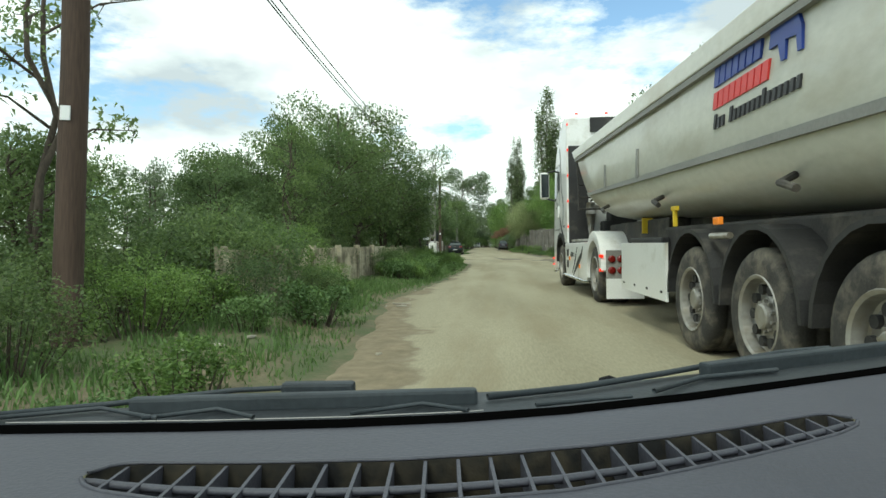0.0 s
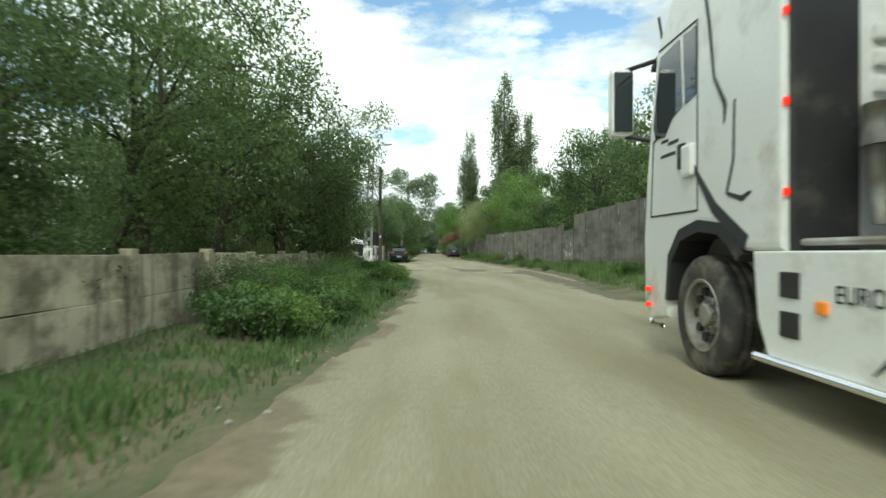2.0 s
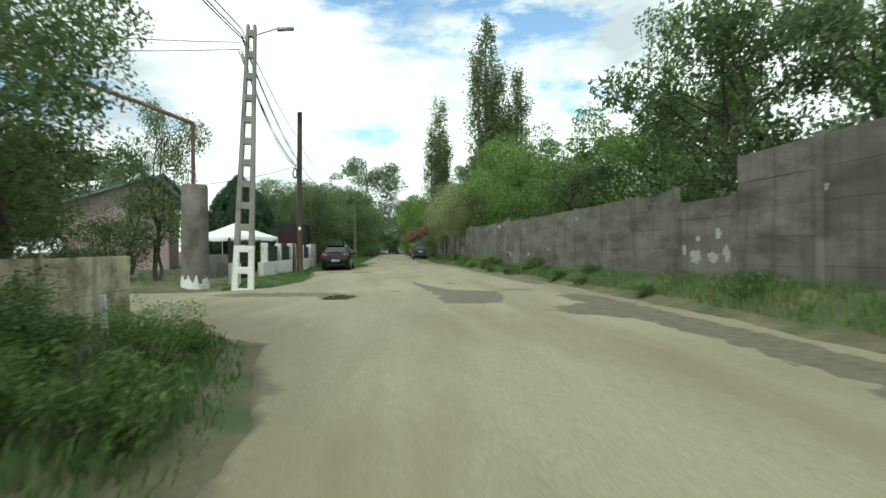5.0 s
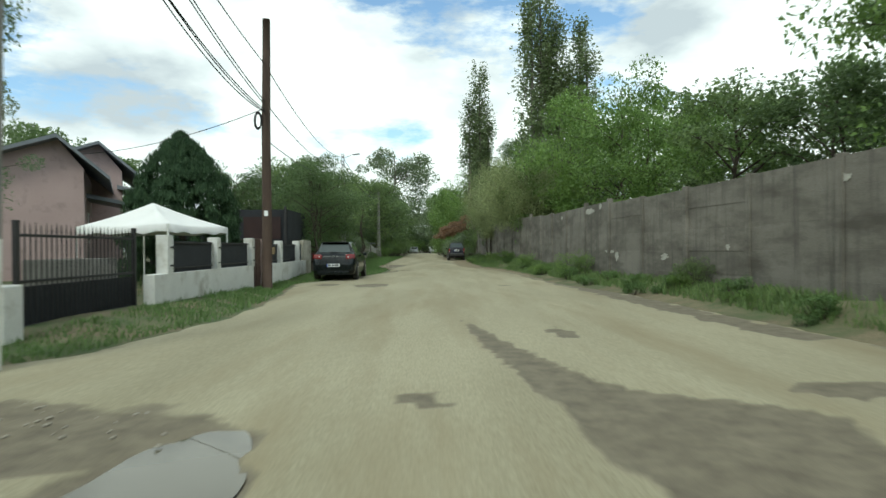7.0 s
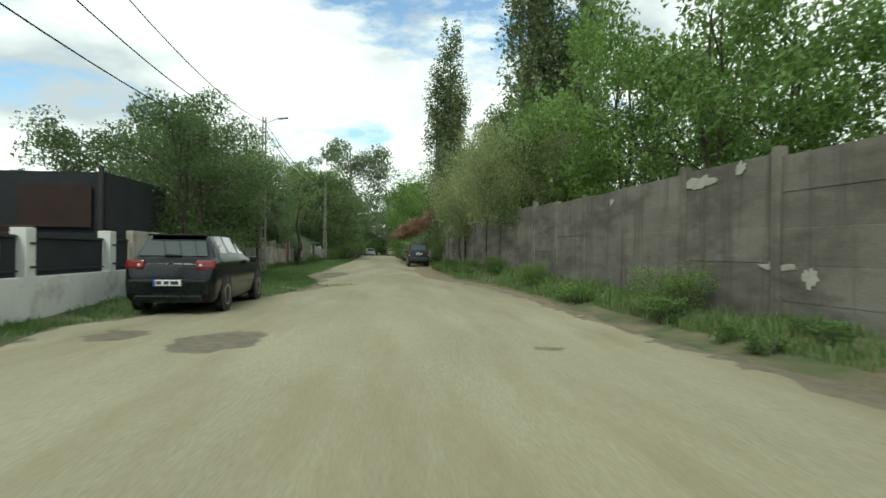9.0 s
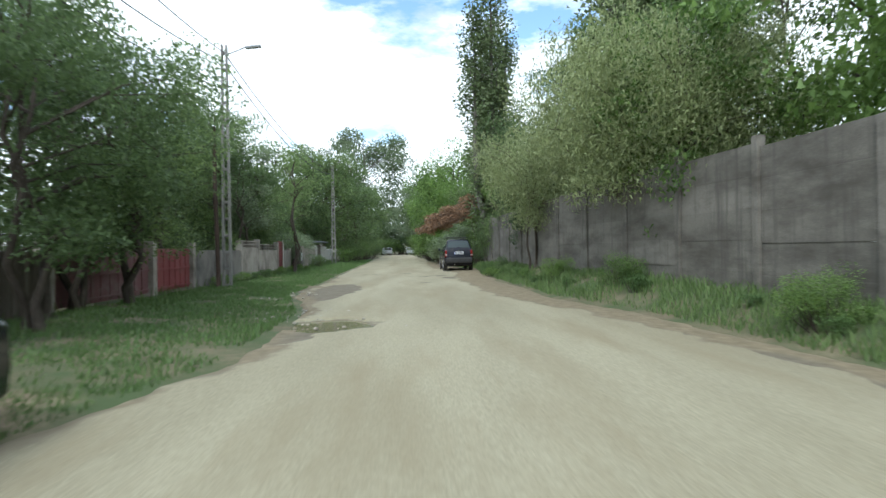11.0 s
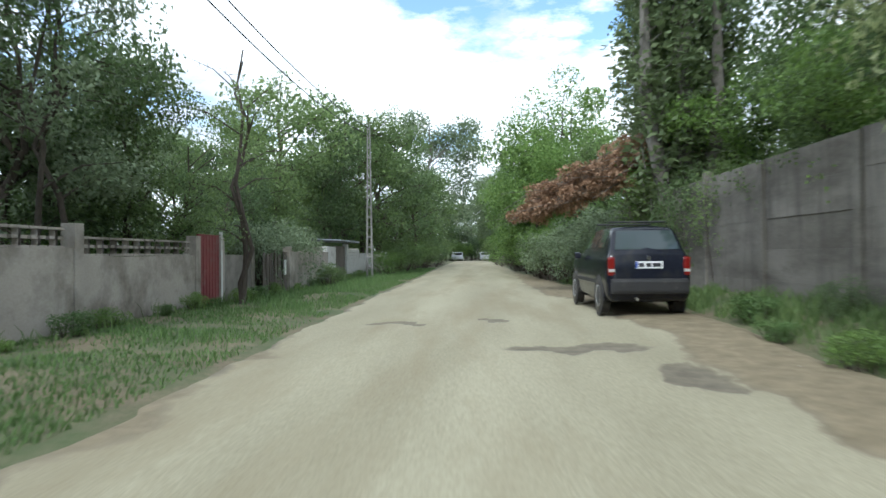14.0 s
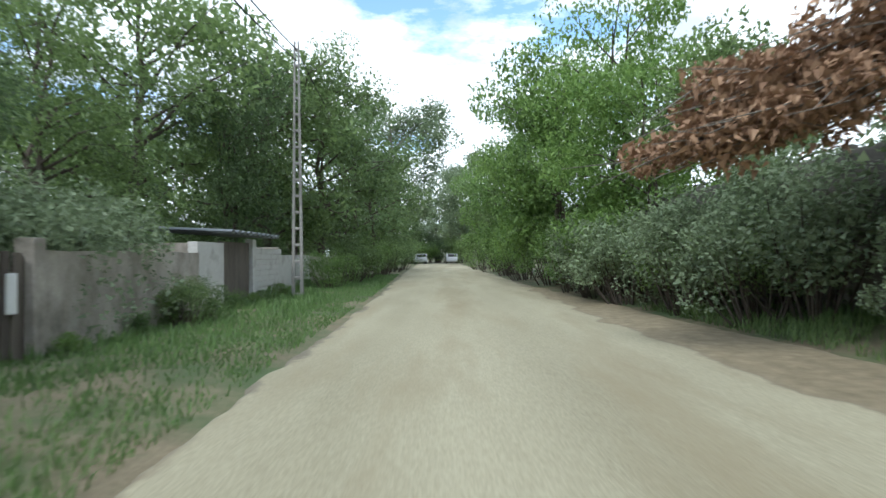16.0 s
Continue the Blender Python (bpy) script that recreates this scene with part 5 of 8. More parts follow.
def build_trailer(at):
    t = thing("tipper_trailer", "cream half-round steel tipping trailer with dark band", "trailer", at=at)
    W, y0, y1 = 2.5, -2.25, -13.6

    def front(z):
        return y0 - (3.05 - z) * 1.55

    def lift(y):
        return 0.028 * (y - y0)

    sect = [(0.03, 3.05), (0.03, 2.78), (0.02, 2.45), (0.03, 2.15), (0.08, 1.95), (0.20, 1.76), (0.42, 1.62), (0.75, 1.55), (W / 2, 1.53)]
    full = sect + [(W - x, z) for x, z in reversed(sect[:-1])]
    bm = bmesh.new()
    rows = []
    for k in range(13):
        u = k / 12
        row = []
        for x, z in full:
            y = front(z) + (y1 - front(z)) * u
            row.append(bm.verts.new((x, y, z + lift(y))))
        rows.append(row)
    for a, b in zip(rows, rows[1:]):
        for k in range(len(full) - 1):
            bm.faces.new((a[k], a[k + 1], b[k + 1], b[k]))
    bm.faces.new(rows[0])
    bm.faces.new(list(reversed(rows[-1])))
    bmesh.ops.recalc_face_normals(bm, faces=bm.faces[:])
    tub = part("tub", bm, TUB_CREAM, t, smooth=True)
    for f in tub.data.polygons:
        if len(f.vertices) > 4:
            f.use_smooth = False
    for x in (-0.03, W - 0.09):
        bm = bmesh.new()
        side_plate(bm, [(y0 + 0.05, 3.08), (y0 - 0.25, 2.88), (y1, 2.88 + lift(y1)), (y1, 3.10 + lift(y1))], x, x + 0.12, 0.02)
        part("top_rail", bm, TUB_CREAM, t)
        # shade below the rail, put in as a thin grey strip
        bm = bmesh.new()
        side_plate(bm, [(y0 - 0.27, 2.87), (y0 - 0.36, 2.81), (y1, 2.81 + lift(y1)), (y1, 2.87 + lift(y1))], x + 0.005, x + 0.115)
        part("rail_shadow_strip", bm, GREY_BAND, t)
    bm = bmesh.new()
    f1 = front(2.1)
    side_plate(bm, [(f1, 2.10 + lift(f1)), (f1 - 0.1, 2.03 + lift(f1)), (y1, 2.03 + lift(y1)), (y1, 2.10 + lift(y1))], 0.018, 0.05)
    part("side_band", bm, GREY_BAND, t, "dark grey band along the tub")
    for y, za in ((-5.4, 2.11), (-7.4, 2.11), (-12.6, 2.11)):
        bm = bmesh.new()
        box(bm, (0.015, y, 2.27 + lift(y)), (0.03, 0.09, 0.38), 0.008, pose(0, 0, 0, 8, 0, 0))
        part("side_stiffener", bm, GREY_BAND, t)
    for y in (-5.0, -8.0, -11.0):
        bm = bmesh.new()
        tube(bm, [(0.16, y, 1.80 + lift(y)), (0.03, y - 0.05, 1.74 + lift(y)), (0.02, y - 0.28, 1.68 + lift(y))], 0.03, 8)
        part("cleat", bm, DARK_STEEL, t)
    # lettering of a maker: plain shapes in its colours
    z0 = -0.24

    def slant(y, z):
        return (y - 0.25 * (z - 2.4), z)

    bm = bmesh.new()
    for k in range(7):
        y = -9.95 - 0.125 * k
        side_plate(bm, [slant(y, 2.68 + z0), slant(y - 0.10, 2.68 + z0), slant(y - 0.10, 2.85 + z0), slant(y, 2.85 + z0)], 0.006, 0.03)
    part("blue_mark", bm, LETTER_BLUE, tub, kind="stuff")
    bm = bmesh.new()
    for k in range(9):
        y = -9.97 - 0.112 * k
        side_plate(bm, [slant(y, 2.49 + z0), slant(y - 0.09, 2.49 + z0), slant(y - 0.09, 2.63 + z0), slant(y, 2.63 + z0)], 0.006, 0.03)
    part("red_mark", bm, LETTER_RED, tub, kind="stuff")
    bm = bmesh.new()
    for k in range(18):
        if k == 3:
            continue
        y = -10.02 - 0.080 * k
        side_plate(bm, [slant(y, 2.32 + z0), slant(y - 0.045, 2.32 + z0), slant(y - 0.045, 2.32 + z0 + (0.12 if k in (0, 4, 11) else 0.085)), slant(y, 2.32 + z0 + (0.12 if k in (0, 4, 11) else 0.085))], 0.006, 0.03)
    part("slogan_bar", bm, LETTER_DARK, tub, kind="stuff")
    bm = bmesh.new()
    side_plate(bm, [(-10.95 + 0.66 * (y + 11.48), 2.56 + z0 + 0.72 * (z - 2.48)) for y, z in ((-11.48, 2.66), (-11.53, 2.84), (-11.71, 2.90), (-12.05, 2.86), (-12.13, 2.70), (-12.13, 2.48), (-12.05, 2.48), (-12.03, 2.64), (-11.83, 2.66), (-11.81, 2.48), (-11.73, 2.48), (-11.67, 2.66))], 0.006, 0.03)
    part("blue_emblem", bm, LETTER_BLUE, tub)
    # underframe
    for x in (0.80, 1.62):
        bm = bmesh.new()
        side_plate(bm, [(-3.2, 1.30), (-3.2, 1.48), (y1 + 0.4, 1.30), (y1 + 0.4, 0.95), (-5.5, 1.05)], x, x + 0.12)
        part("frame_rail", bm, DARK_STEEL, t)
    bm = bmesh.new()
    box(bm, (1.25, -7.0, 0.90), (2.1, 1.6, 0.5), 0.03)
    part("tool_box", bm, BLACK_PLASTIC, t)
    bm = bmesh.new()
    box(bm, (1.25, -5.3, 1.22), (1.5, 3.6, 0.42), 0.03)
    part("subframe", bm, DARK_STEEL, t)
    bm = bmesh.new()
    box(bm, (1.25, -9.9, 1.05), (1.9, 4.6, 0.45), 0.03)
    part("suspension_cover", bm, DARK_STEEL, t)
    for x in (0.78, 1.72):
        bm = bmesh.new()
        tube(bm, [(x, -5.75, 1.4), (x, -5.75, 0.42)], 0.06, 8)
        box(bm, (x, -5.75, 0.40), (0.2, 0.2, 0.03), 0.005)
        part("support_leg", bm, DARK_STEEL, t)
    bm = bmesh.new()
    side_plate(bm, [(-6.55, 1.08), (-8.60, 1.08), (-8.60, 0.42), (-6.55, 0.42)], 0.0, 0.03, 0.006)
    guard = part("side_guard", bm, TRUCK_WHITE, t, "plain white side guard panel")
    for y in (-6.7, -7.28, -7.86, -8.44):
        bm = bmesh.new()
        box(bm, (-0.006, y, 0.52), (0.012, 0.05, 0.03), 0.004)
        part("bolt_plate", bm, DARK_STEEL, guard)
    bm = bmesh.new()
    box(bm, (0.10, -8.62, 1.36), (0.04, 0.05, 0.20), 0.006)
    box(bm, (0.10, -8.62, 1.46), (0.04, 0.16, 0.05), 0.006)
    part("wheel_chock_clip", bm, YELLOW_PAINT, t, "small yellow painted bracket")
    bm = bmesh.new()
    box(bm, (0.50, -6.10, 1.34), (0.16, 0.04, 0.24), 0.01)
    part("yellow_plate", bm, YELLOW_PAINT, t, "small yellow painted plate")
    bm = bmesh.new()
    box(bm, (0.02, -10.0, 1.27), (0.05, 0.12, 0.07), 0.012)
    part("side_lamp", bm, LAMP_AMBER, t)
    for y in (-9.30, -10.70, -12.10):
        for x, s in ((0.23, -1), (W - 0.23, 1)):
            build_wheel(t, x, y, 0.52, 0.40, s, ALLOY)
        bm = bmesh.new()
        tube(bm, [(0.4, y, 0.52), (W - 0.4, y, 0.52)], 0.09, 10)
        part("axle", bm, DARK_STEEL, t)
        for x0 in (0.0, W - 0.46):
            bm = bmesh.new()
            arc = [(y + 0.66 * math.cos(a), 0.54 + 0.68 * math.sin(a)) for a in np.linspace(0.0, math.pi, 14)]
            inner = [(y + 0.62 * math.cos(a), 0.54 + 0.64 * math.sin(a)) for a in np.linspace(math.pi, 0.0, 14)]
            side_plate(bm, arc + inner, x0, x0 + 0.46)
            part("mudguard", bm, BLACK_PLASTIC, t)
    bm = bmesh.new()
    tube(bm, [(0.06, -9.75, 1.14), (0.06, -10.15, 1.14)], 0.03, 8)
    part("fender_bracket", bm, ALLOY, t)
    # ladder on the tub's front
    ladder = new("ladder")
    ladder.parent = t
    tagged(ladder, "dark steel ladder on the front of the tub")
    for x in (0.10, 0.62):
        bm = bmesh.new()
        tube(bm, [(x, -2.30, 1.80), (x, -2.22, 2.45), (x, -2.05, 3.02)], 0.022, 8)
        part("ladder_rail", bm, DARK_STEEL, ladder)
    for z in (1.82, 2.08, 2.36, 2.64, 2.92):
        bm = bmesh.new()
        y = -2.30 + (z - 1.8) * 0.16
        tube(bm, [(0.10, y, z), (0.62, y, z)], 0.018, 8)
        part("rung", bm, DARK_STEEL, ladder)
    bm = bmesh.new()
    tube(bm, [(0.36, -2.12, 2.92), (0.36, -2.5, 2.95)], 0.02, 6)
    tube(bm, [(0.36, -2.28, 2.0), (0.36, -3.6, 2.1)], 0.02, 6)
    part("ladder_bracket", bm, DARK_STEEL, ladder)
    return t


TRUCK_AT = pose(6.44, 20.95, 0.0, 0, 0, 1.0) @ Matrix.Scale(1.08, 4)
build_tractor(TRUCK_AT)
build_trailer(TRUCK_AT)

# ---- parked cars ----
CAR_BLACK = mat("dark_green_black_paint", (0.005, 0.007, 0.008), (0.010, 0.014, 0.014), 0.16, 20, 1, 0.0, coat=0.05, dirt=(0.016, 0.017, 0.015), dirt_amount=0.4)
CAR_NAVY = mat("black_blue_paint", (0.007, 0.008, 0.014), (0.015, 0.017, 0.026), 0.18, 20, 1, 0.0, coat=0.05, dirt=(0.03, 0.028, 0.025), dirt_amount=0.5)
for paint in (CAR_BLACK, CAR_NAVY):
    paint.node_tree.nodes["Principled BSDF"].inputs["Specular IOR Level"].default_value = 0.32
PLATE_WHITE = plain("plate_white", (0.78, 0.79, 0.80), 0.4)
PLATE_BLUE = plain("plate_blue", (0.03, 0.08, 0.40), 0.4)
CAR_ALLOY = mat("car_alloy", (0.50, 0.50, 0.50), (0.68, 0.68, 0.68), 0.28, 40, 4, 0.03, metal=0.6, dirt=(0.30, 0.27, 0.22), dirt_amount=0.35, dirt_scale=6)
LIGHT_CLEAR = plain("clear_lamp", (0.65, 0.62, 0.58), 0.15, 0.3)
CAR_GLASS = plain("tinted_glass", (0.035, 0.050, 0.050), 0.05, 0.0, 0, 0.6)


def build_car(name, label, at, stations, belt, paint, wheels, wheel_r, lights, plate_z, badge, rack=False, glass_front=None):
    """stations: y, half width, underside, top, half width of the top. The back is at y = 0, the nose at the largest y."""
    car = thing(name, label, "car", at=at)
    st = np.array(stations, float)
    ys = np.unique(np.concatenate([np.linspace(st[0, 0], st[-1, 0], 46), st[:, 0]]))
    col = [np.interp(ys, st[:, 0], st[:, k]) for k in range(1, 5)]

    def half(k, grow=0.0):
        w, zb, zt, wt = (c[k] for c in col)
        zbelt = min(belt, zt - 0.02)
        zm = zb + 0.45 * (zbelt - zb)
        pts = [(0, zb), (w * 0.86, zb), (w * 0.97, zb + 0.08), (w * 1.0, zm), (w * 0.985, zbelt - 0.06), (w * 0.955, zbelt)]
        tall = max(zt - zbelt, 0.02)
        wt_ = min(wt, w * 0.95)
        pts += [(w * 0.95 + (wt_ - w * 0.95) * u, zbelt + tall * (0.93 * u)) for u in (0.33, 0.66, 1.0)]
        pts += [(wt_ * 0.90, zt - 0.012), (wt_ * 0.5, zt + 0.006), (0, zt + 0.012)]
        return pts

    bm = bmesh.new()
    rows = []
    for k, y in enumerate(ys):
        h = half(k)
        ring = [(x, z) for x, z in h] + [(-x, z) for x, z in reversed(h[1:-1])]
        rows.append([bm.verts.new((x, y, z)) for x, z in ring])
    n = len(rows[0])
    for a, b in zip(rows, rows[1:]):
        for k in range(n):
            bm.faces.new((a[k], a[(k + 1) % n], b[(k + 1) % n], b[k]))
    bm.faces.new(rows[0])
    bm.faces.new(list(reversed(rows[-1])))
    bmesh.ops.recalc_face_normals(bm, faces=bm.faces[:])
    body = part("body", bm, paint, car, smooth=True)

    def pane(nm, y_lo, y_hi, seg, side, mat_, out=0.006, parent=car):
        """A pane that follows the body between two cross lines; seg: first and last point of the half section."""
        bm = bmesh.new()
        ks = [k for k, y in enumerate(ys) if y_lo <= y <= y_hi]
        grid = []
        for k in ks:
            h = half(k)
            hs = [h[i] for i in range(seg[0], seg[1] + 1)]
            grid.append([bm.verts.new((side * (x + out), ys[k], z + (out if seg[1] > 8 else 0))) for x, z in hs])
        for a, b in zip(grid, grid[1:]):
            for i in range(len(a) - 1):
                bm.faces.new((a[i], a[i + 1], b[i + 1], b[i]))
        return part(nm, bm, mat_, parent, smooth=True)

    return car, body, ys, half, pane


def wheel_set(car, wheels, r, half_w):
    for y in wheels:
        for s in (-1, 1):
            bm = bmesh.new()
            lathe(bm, [(r * 1.16, -0.02), (r * 1.16, 0.012), (r * 1.02, 0.014), (0, 0.014)], 28, pose(s * (half_w - 0.004), y, r * 1.02, 0, 0, 0 if s > 0 else 180))
            part("wheel_arch", bm, BLACK_PLASTIC, car)
            build_wheel(car, s * (half_w - 0.085), y, r, 0.20, s, CAR_ALLOY, holes=5, dish=0.05)


def number_plate(car, y, z, wide=0.52, high=0.11):
    bm = bmesh.new()
    box(bm, (0, y, z), (wide, 0.012, high), 0.004)
    p = part("number_plate", bm, PLATE_WHITE, car)
    bm = bmesh.new()
    box(bm, (-wide / 2 + 0.022, y - 0.008, z), (0.042, 0.004, high - 0.01))
    part("plate_strip", bm, PLATE_BLUE, p)
    for x, w in ((-0.15, 0.10), (-0.01, 0.09), (0.14, 0.15)):
        bm = bmesh.new()
        box(bm, (x, y - 0.008, z), (w, 0.004, high * 0.55))
        part("plate_bar", bm, LETTER_DARK, p)


def build_hatchback(at):
    S = [(0.00, 0.70, 0.36, 0.60, 0.62), (0.03, 0.80, 0.30, 0.72, 0.66), (0.10, 0.845, 0.24, 0.92, 0.70), (0.17, 0.86, 0.22, 1.00, 0.70), (0.24, 0.865, 0.20, 1.06, 0.68), (0.46, 0.875, 0.19, 1.38, 0.60), (0.58, 0.878, 0.18, 1.45, 0.585), (1.2, 0.88, 0.18, 1.485, 0.58), (2.0, 0.88, 0.18, 1.475, 0.57), (2.55, 0.88, 0.18, 1.38, 0.57), (3.10, 0.875, 0.18, 1.04, 0.66), (3.7, 0.86, 0.18, 0.94, 0.66), (4.15, 0.80, 0.22, 0.80, 0.60), (4.32, 0.66, 0.30, 0.62, 0.5)]
    car, body, ys, half, pane = build_car("hatchback_car", "dark green-black five-door hatchback parked on the dirt verge", at, S, 0.96, CAR_BLACK, None, 0.32, None, 0.6, None)
    for s in (-1, 1):
        pane("side_window", 0.72, 1.22, (6, 8), s, CAR_GLASS)
        pane("side_window", 1.30, 1.98, (6, 8), s, CAR_GLASS)
        pane("side_window", 2.06, 2.66, (6, 8), s, CAR_GLASS)
    # rear window and hatch
    bm = bmesh.new()
    a = [bm.verts.new((x, 0.25, 1.065)) for x in (-0.66, -0.3, 0.3, 0.66)]
    b = [bm.verts.new((x, 0.445, 1.37)) for x in (-0.55, -0.25, 0.25, 0.55)]
    for i in range(3):
        bm.faces.new((a[i], a[i + 1], b[i + 1], b[i]))
    bmesh.ops.translate(bm, vec=(0, -0.014, 0.004), verts=bm.verts[:])
    part("rear_window", bm, CAR_GLASS, car)
    bm = bmesh.new()
    box(bm, (0, 0.50, 1.455), (1.10, 0.26, 0.035), 0.015)
    part("roof_spoiler", bm, CAR_BLACK, car)
    bm = bmesh.new()
    box(bm, (0, 0.215, 1.085), (0.34, 0.03, 0.022), 0.008, pose(0, 0, 0, 0, 3, 0))
    part("rear_wiper", bm, BLACK_PLASTIC, car)
    bm = bmesh.new()
    box(bm, (0, -0.005, 0.50), (1.50, 0.10, 0.30), 0.06)
    part("rear_bumper", bm, CAR_BLACK, car)
    bm = bmesh.new()
    box(bm, (0, 0.01, 0.30), (1.30, 0.12, 0.16), 0.05)
    part("bumper_skirt", bm, CAR_BLACK, car)
    for s in (-1, 1):
        bm = bmesh.new()
        box(bm, (s * 0.66, 0.13, 0.90), (0.37, 0.12, 0.19), 0.05, pose(0, 0, 0, -12, 0, s * 9))
        lamp = part("tail_lamp", bm, LAMP_RED, car, "red tail lamp with two round clear lenses")
        for x in (0.58, 0.73):
            bm = bmesh.new()
            lathe(bm, [(0.035, 0), (0.03, 0.02), (0, 0.025)], 16, pose(s * x, 0.07 + 0.045 * (x > 0.6), 0.895, 0, 0, -90))
            part("lens", bm, LIGHT_CLEAR, lamp, smooth=True)
        bm = bmesh.new()
        box(bm, (s * 0.97, 2.62, 0.98), (0.17, 0.10, 0.13), 0.04)
        part("door_mirror", bm, CAR_BLACK, car)
    bm = bmesh.new()
    lathe(bm, [(0.055, 0), (0.05, 0.015), (0, 0.016)], 20, pose(0, 0.105, 0.91, 0, 0, -90))
    part("round_emblem", bm, CHROME, car)
    bm = bmesh.new()
    box(bm, (0, 0.03, 0.655), (1.36, 0.02, 0.02), 0.005)
    part("hatch_gap", bm, BLACK_PLASTIC, car)
    number_plate(car, -0.065, 0.585)
    wheel_set(car, (0.80, 3.52), 0.32, 0.88)
    return car


def build_small_estate(at):
    S = [(0.00, 0.66, 0.36, 0.60, 0.58), (0.03, 0.75, 0.30, 0.74, 0.62), (0.08, 0.79, 0.24, 0.96, 0.68), (0.14, 0.805, 0.22, 1.04, 0.68), (0.36, 0.81, 0.20, 1.36, 0.60), (0.46, 0.81, 0.19, 1.41, 0.58), (1.1, 0.815, 0.18, 1.43, 0.57), (1.9, 0.815, 0.18, 1.42, 0.56), (2.4, 0.81, 0.18, 1.32, 0.56), (2.95, 0.81, 0.18, 1.0, 0.62), (3.5, 0.79, 0.18, 0.9, 0.62), (3.85, 0.72, 0.22, 0.76, 0.55), (3.98, 0.6, 0.30, 0.6, 0.45)]
    car, body, ys, half, pane = build_car("small_car", "dusty black small hatchback with roof bars parked on bare soil", at, S, 0.93, CAR_NAVY, None, 0.29, None, 0.6, None)
    for s in (-1, 1):
        pane("side_window", 0.58, 1.24, (6, 8), s, CAR_GLASS)
        pane("side_window", 1.32, 2.45, (6, 8), s, CAR_GLASS)
    bm = bmesh.new()
    a = [bm.verts.new((x, 0.15, 1.04)) for x in (-0.62, -0.3, 0.3, 0.62)]
    b = [bm.verts.new((x, 0.345, 1.345)) for x in (-0.54, -0.25, 0.25, 0.54)]
    for i in range(3):
        bm.faces.new((a[i], a[i + 1], b[i + 1], b[i]))
    bmesh.ops.translate(bm, vec=(0, -0.014, 0.004), verts=bm.verts[:])
    part("rear_window", bm, CAR_GLASS, car)
    bm = bmesh.new()
    box(bm, (0, -0.01, 0.47), (1.48, 0.12, 0.24), 0.06)
    part("rear_bumper", bm, BLACK_PLASTIC, car, "faded grey-black plastic bumper")
    for s in (-1, 1):
        bm = bmesh.new()
        box(bm, (s * 0.715, 0.07, 0.78), (0.13, 0.12, 0.30), 0.035)
        lamp = part("tail_lamp", bm, LAMP_RED, car, "upright red tail lamp with amber and clear strips")
        bm = bmesh.new()
        box(bm, (s * 0.715, 0.012, 0.715), (0.115, 0.02, 0.045), 0.008)
        part("reversing_lens", bm, LIGHT_CLEAR, lamp)
        bm = bmesh.new()
        box(bm, (s * 0.90, 2.40, 0.95), (0.15, 0.09, 0.12), 0.035)
        part("door_mirror", bm, CAR_NAVY, car)
        bm = bmesh.new()
        box(bm, (s * 0.822, 1.9, 0.52), (0.02, 2.2, 0.06), 0.008)
        part("rub_strip", bm, BLACK_PLASTIC, car)
    for y in (0.75, 1.75):
        bm = bmesh.new()
        tube(bm, [(-0.60, y, 1.40), (-0.58, y, 1.50), (0.58, y, 1.50), (0.60, y, 1.40)], 0.015, 8)
        part("roof_bar", bm, BLACK_PLASTIC, car)
    bm = bmesh.new()
    tube(bm, [(-0.25, -0.05, 0.27), (-0.25, 0.2, 0.28)], 0.025, 8)
    part("exhaust_pipe", bm, ALLOY, car)
    bm = bmesh.new()
    lathe(bm, [(0.045, 0), (0.04, 0.012), (0, 0.013)], 20, pose(0, 0.055, 0.90, 0, 0, -90))
    part("round_emblem", bm, CHROME, car)
    number_plate(car, 0.02, 0.80)
    wheel_set(car, (0.68, 3.18), 0.29, 0.815)
    return car


build_hatchback(pose(0.72, 67.55, 0.0, 0, 0, 0.5) @ Matrix.Diagonal((0.90, 1.0, 0.97, 1)))
build_small_estate(pose(6.48, 95.45, 0.115, 0, 0, 0.5) @ Matrix.Diagonal((0.85, 0.92, 1.05, 1)))

# ---- poles and overhead cables ----
CABLE = plain("cable_black", (0.012, 0.012, 0.013), 0.7)
LAMP_GREY = mat("lamp_grey", (0.22, 0.23, 0.24), (0.34, 0.35, 0.36), 0.5, 30, 3, 0.05)


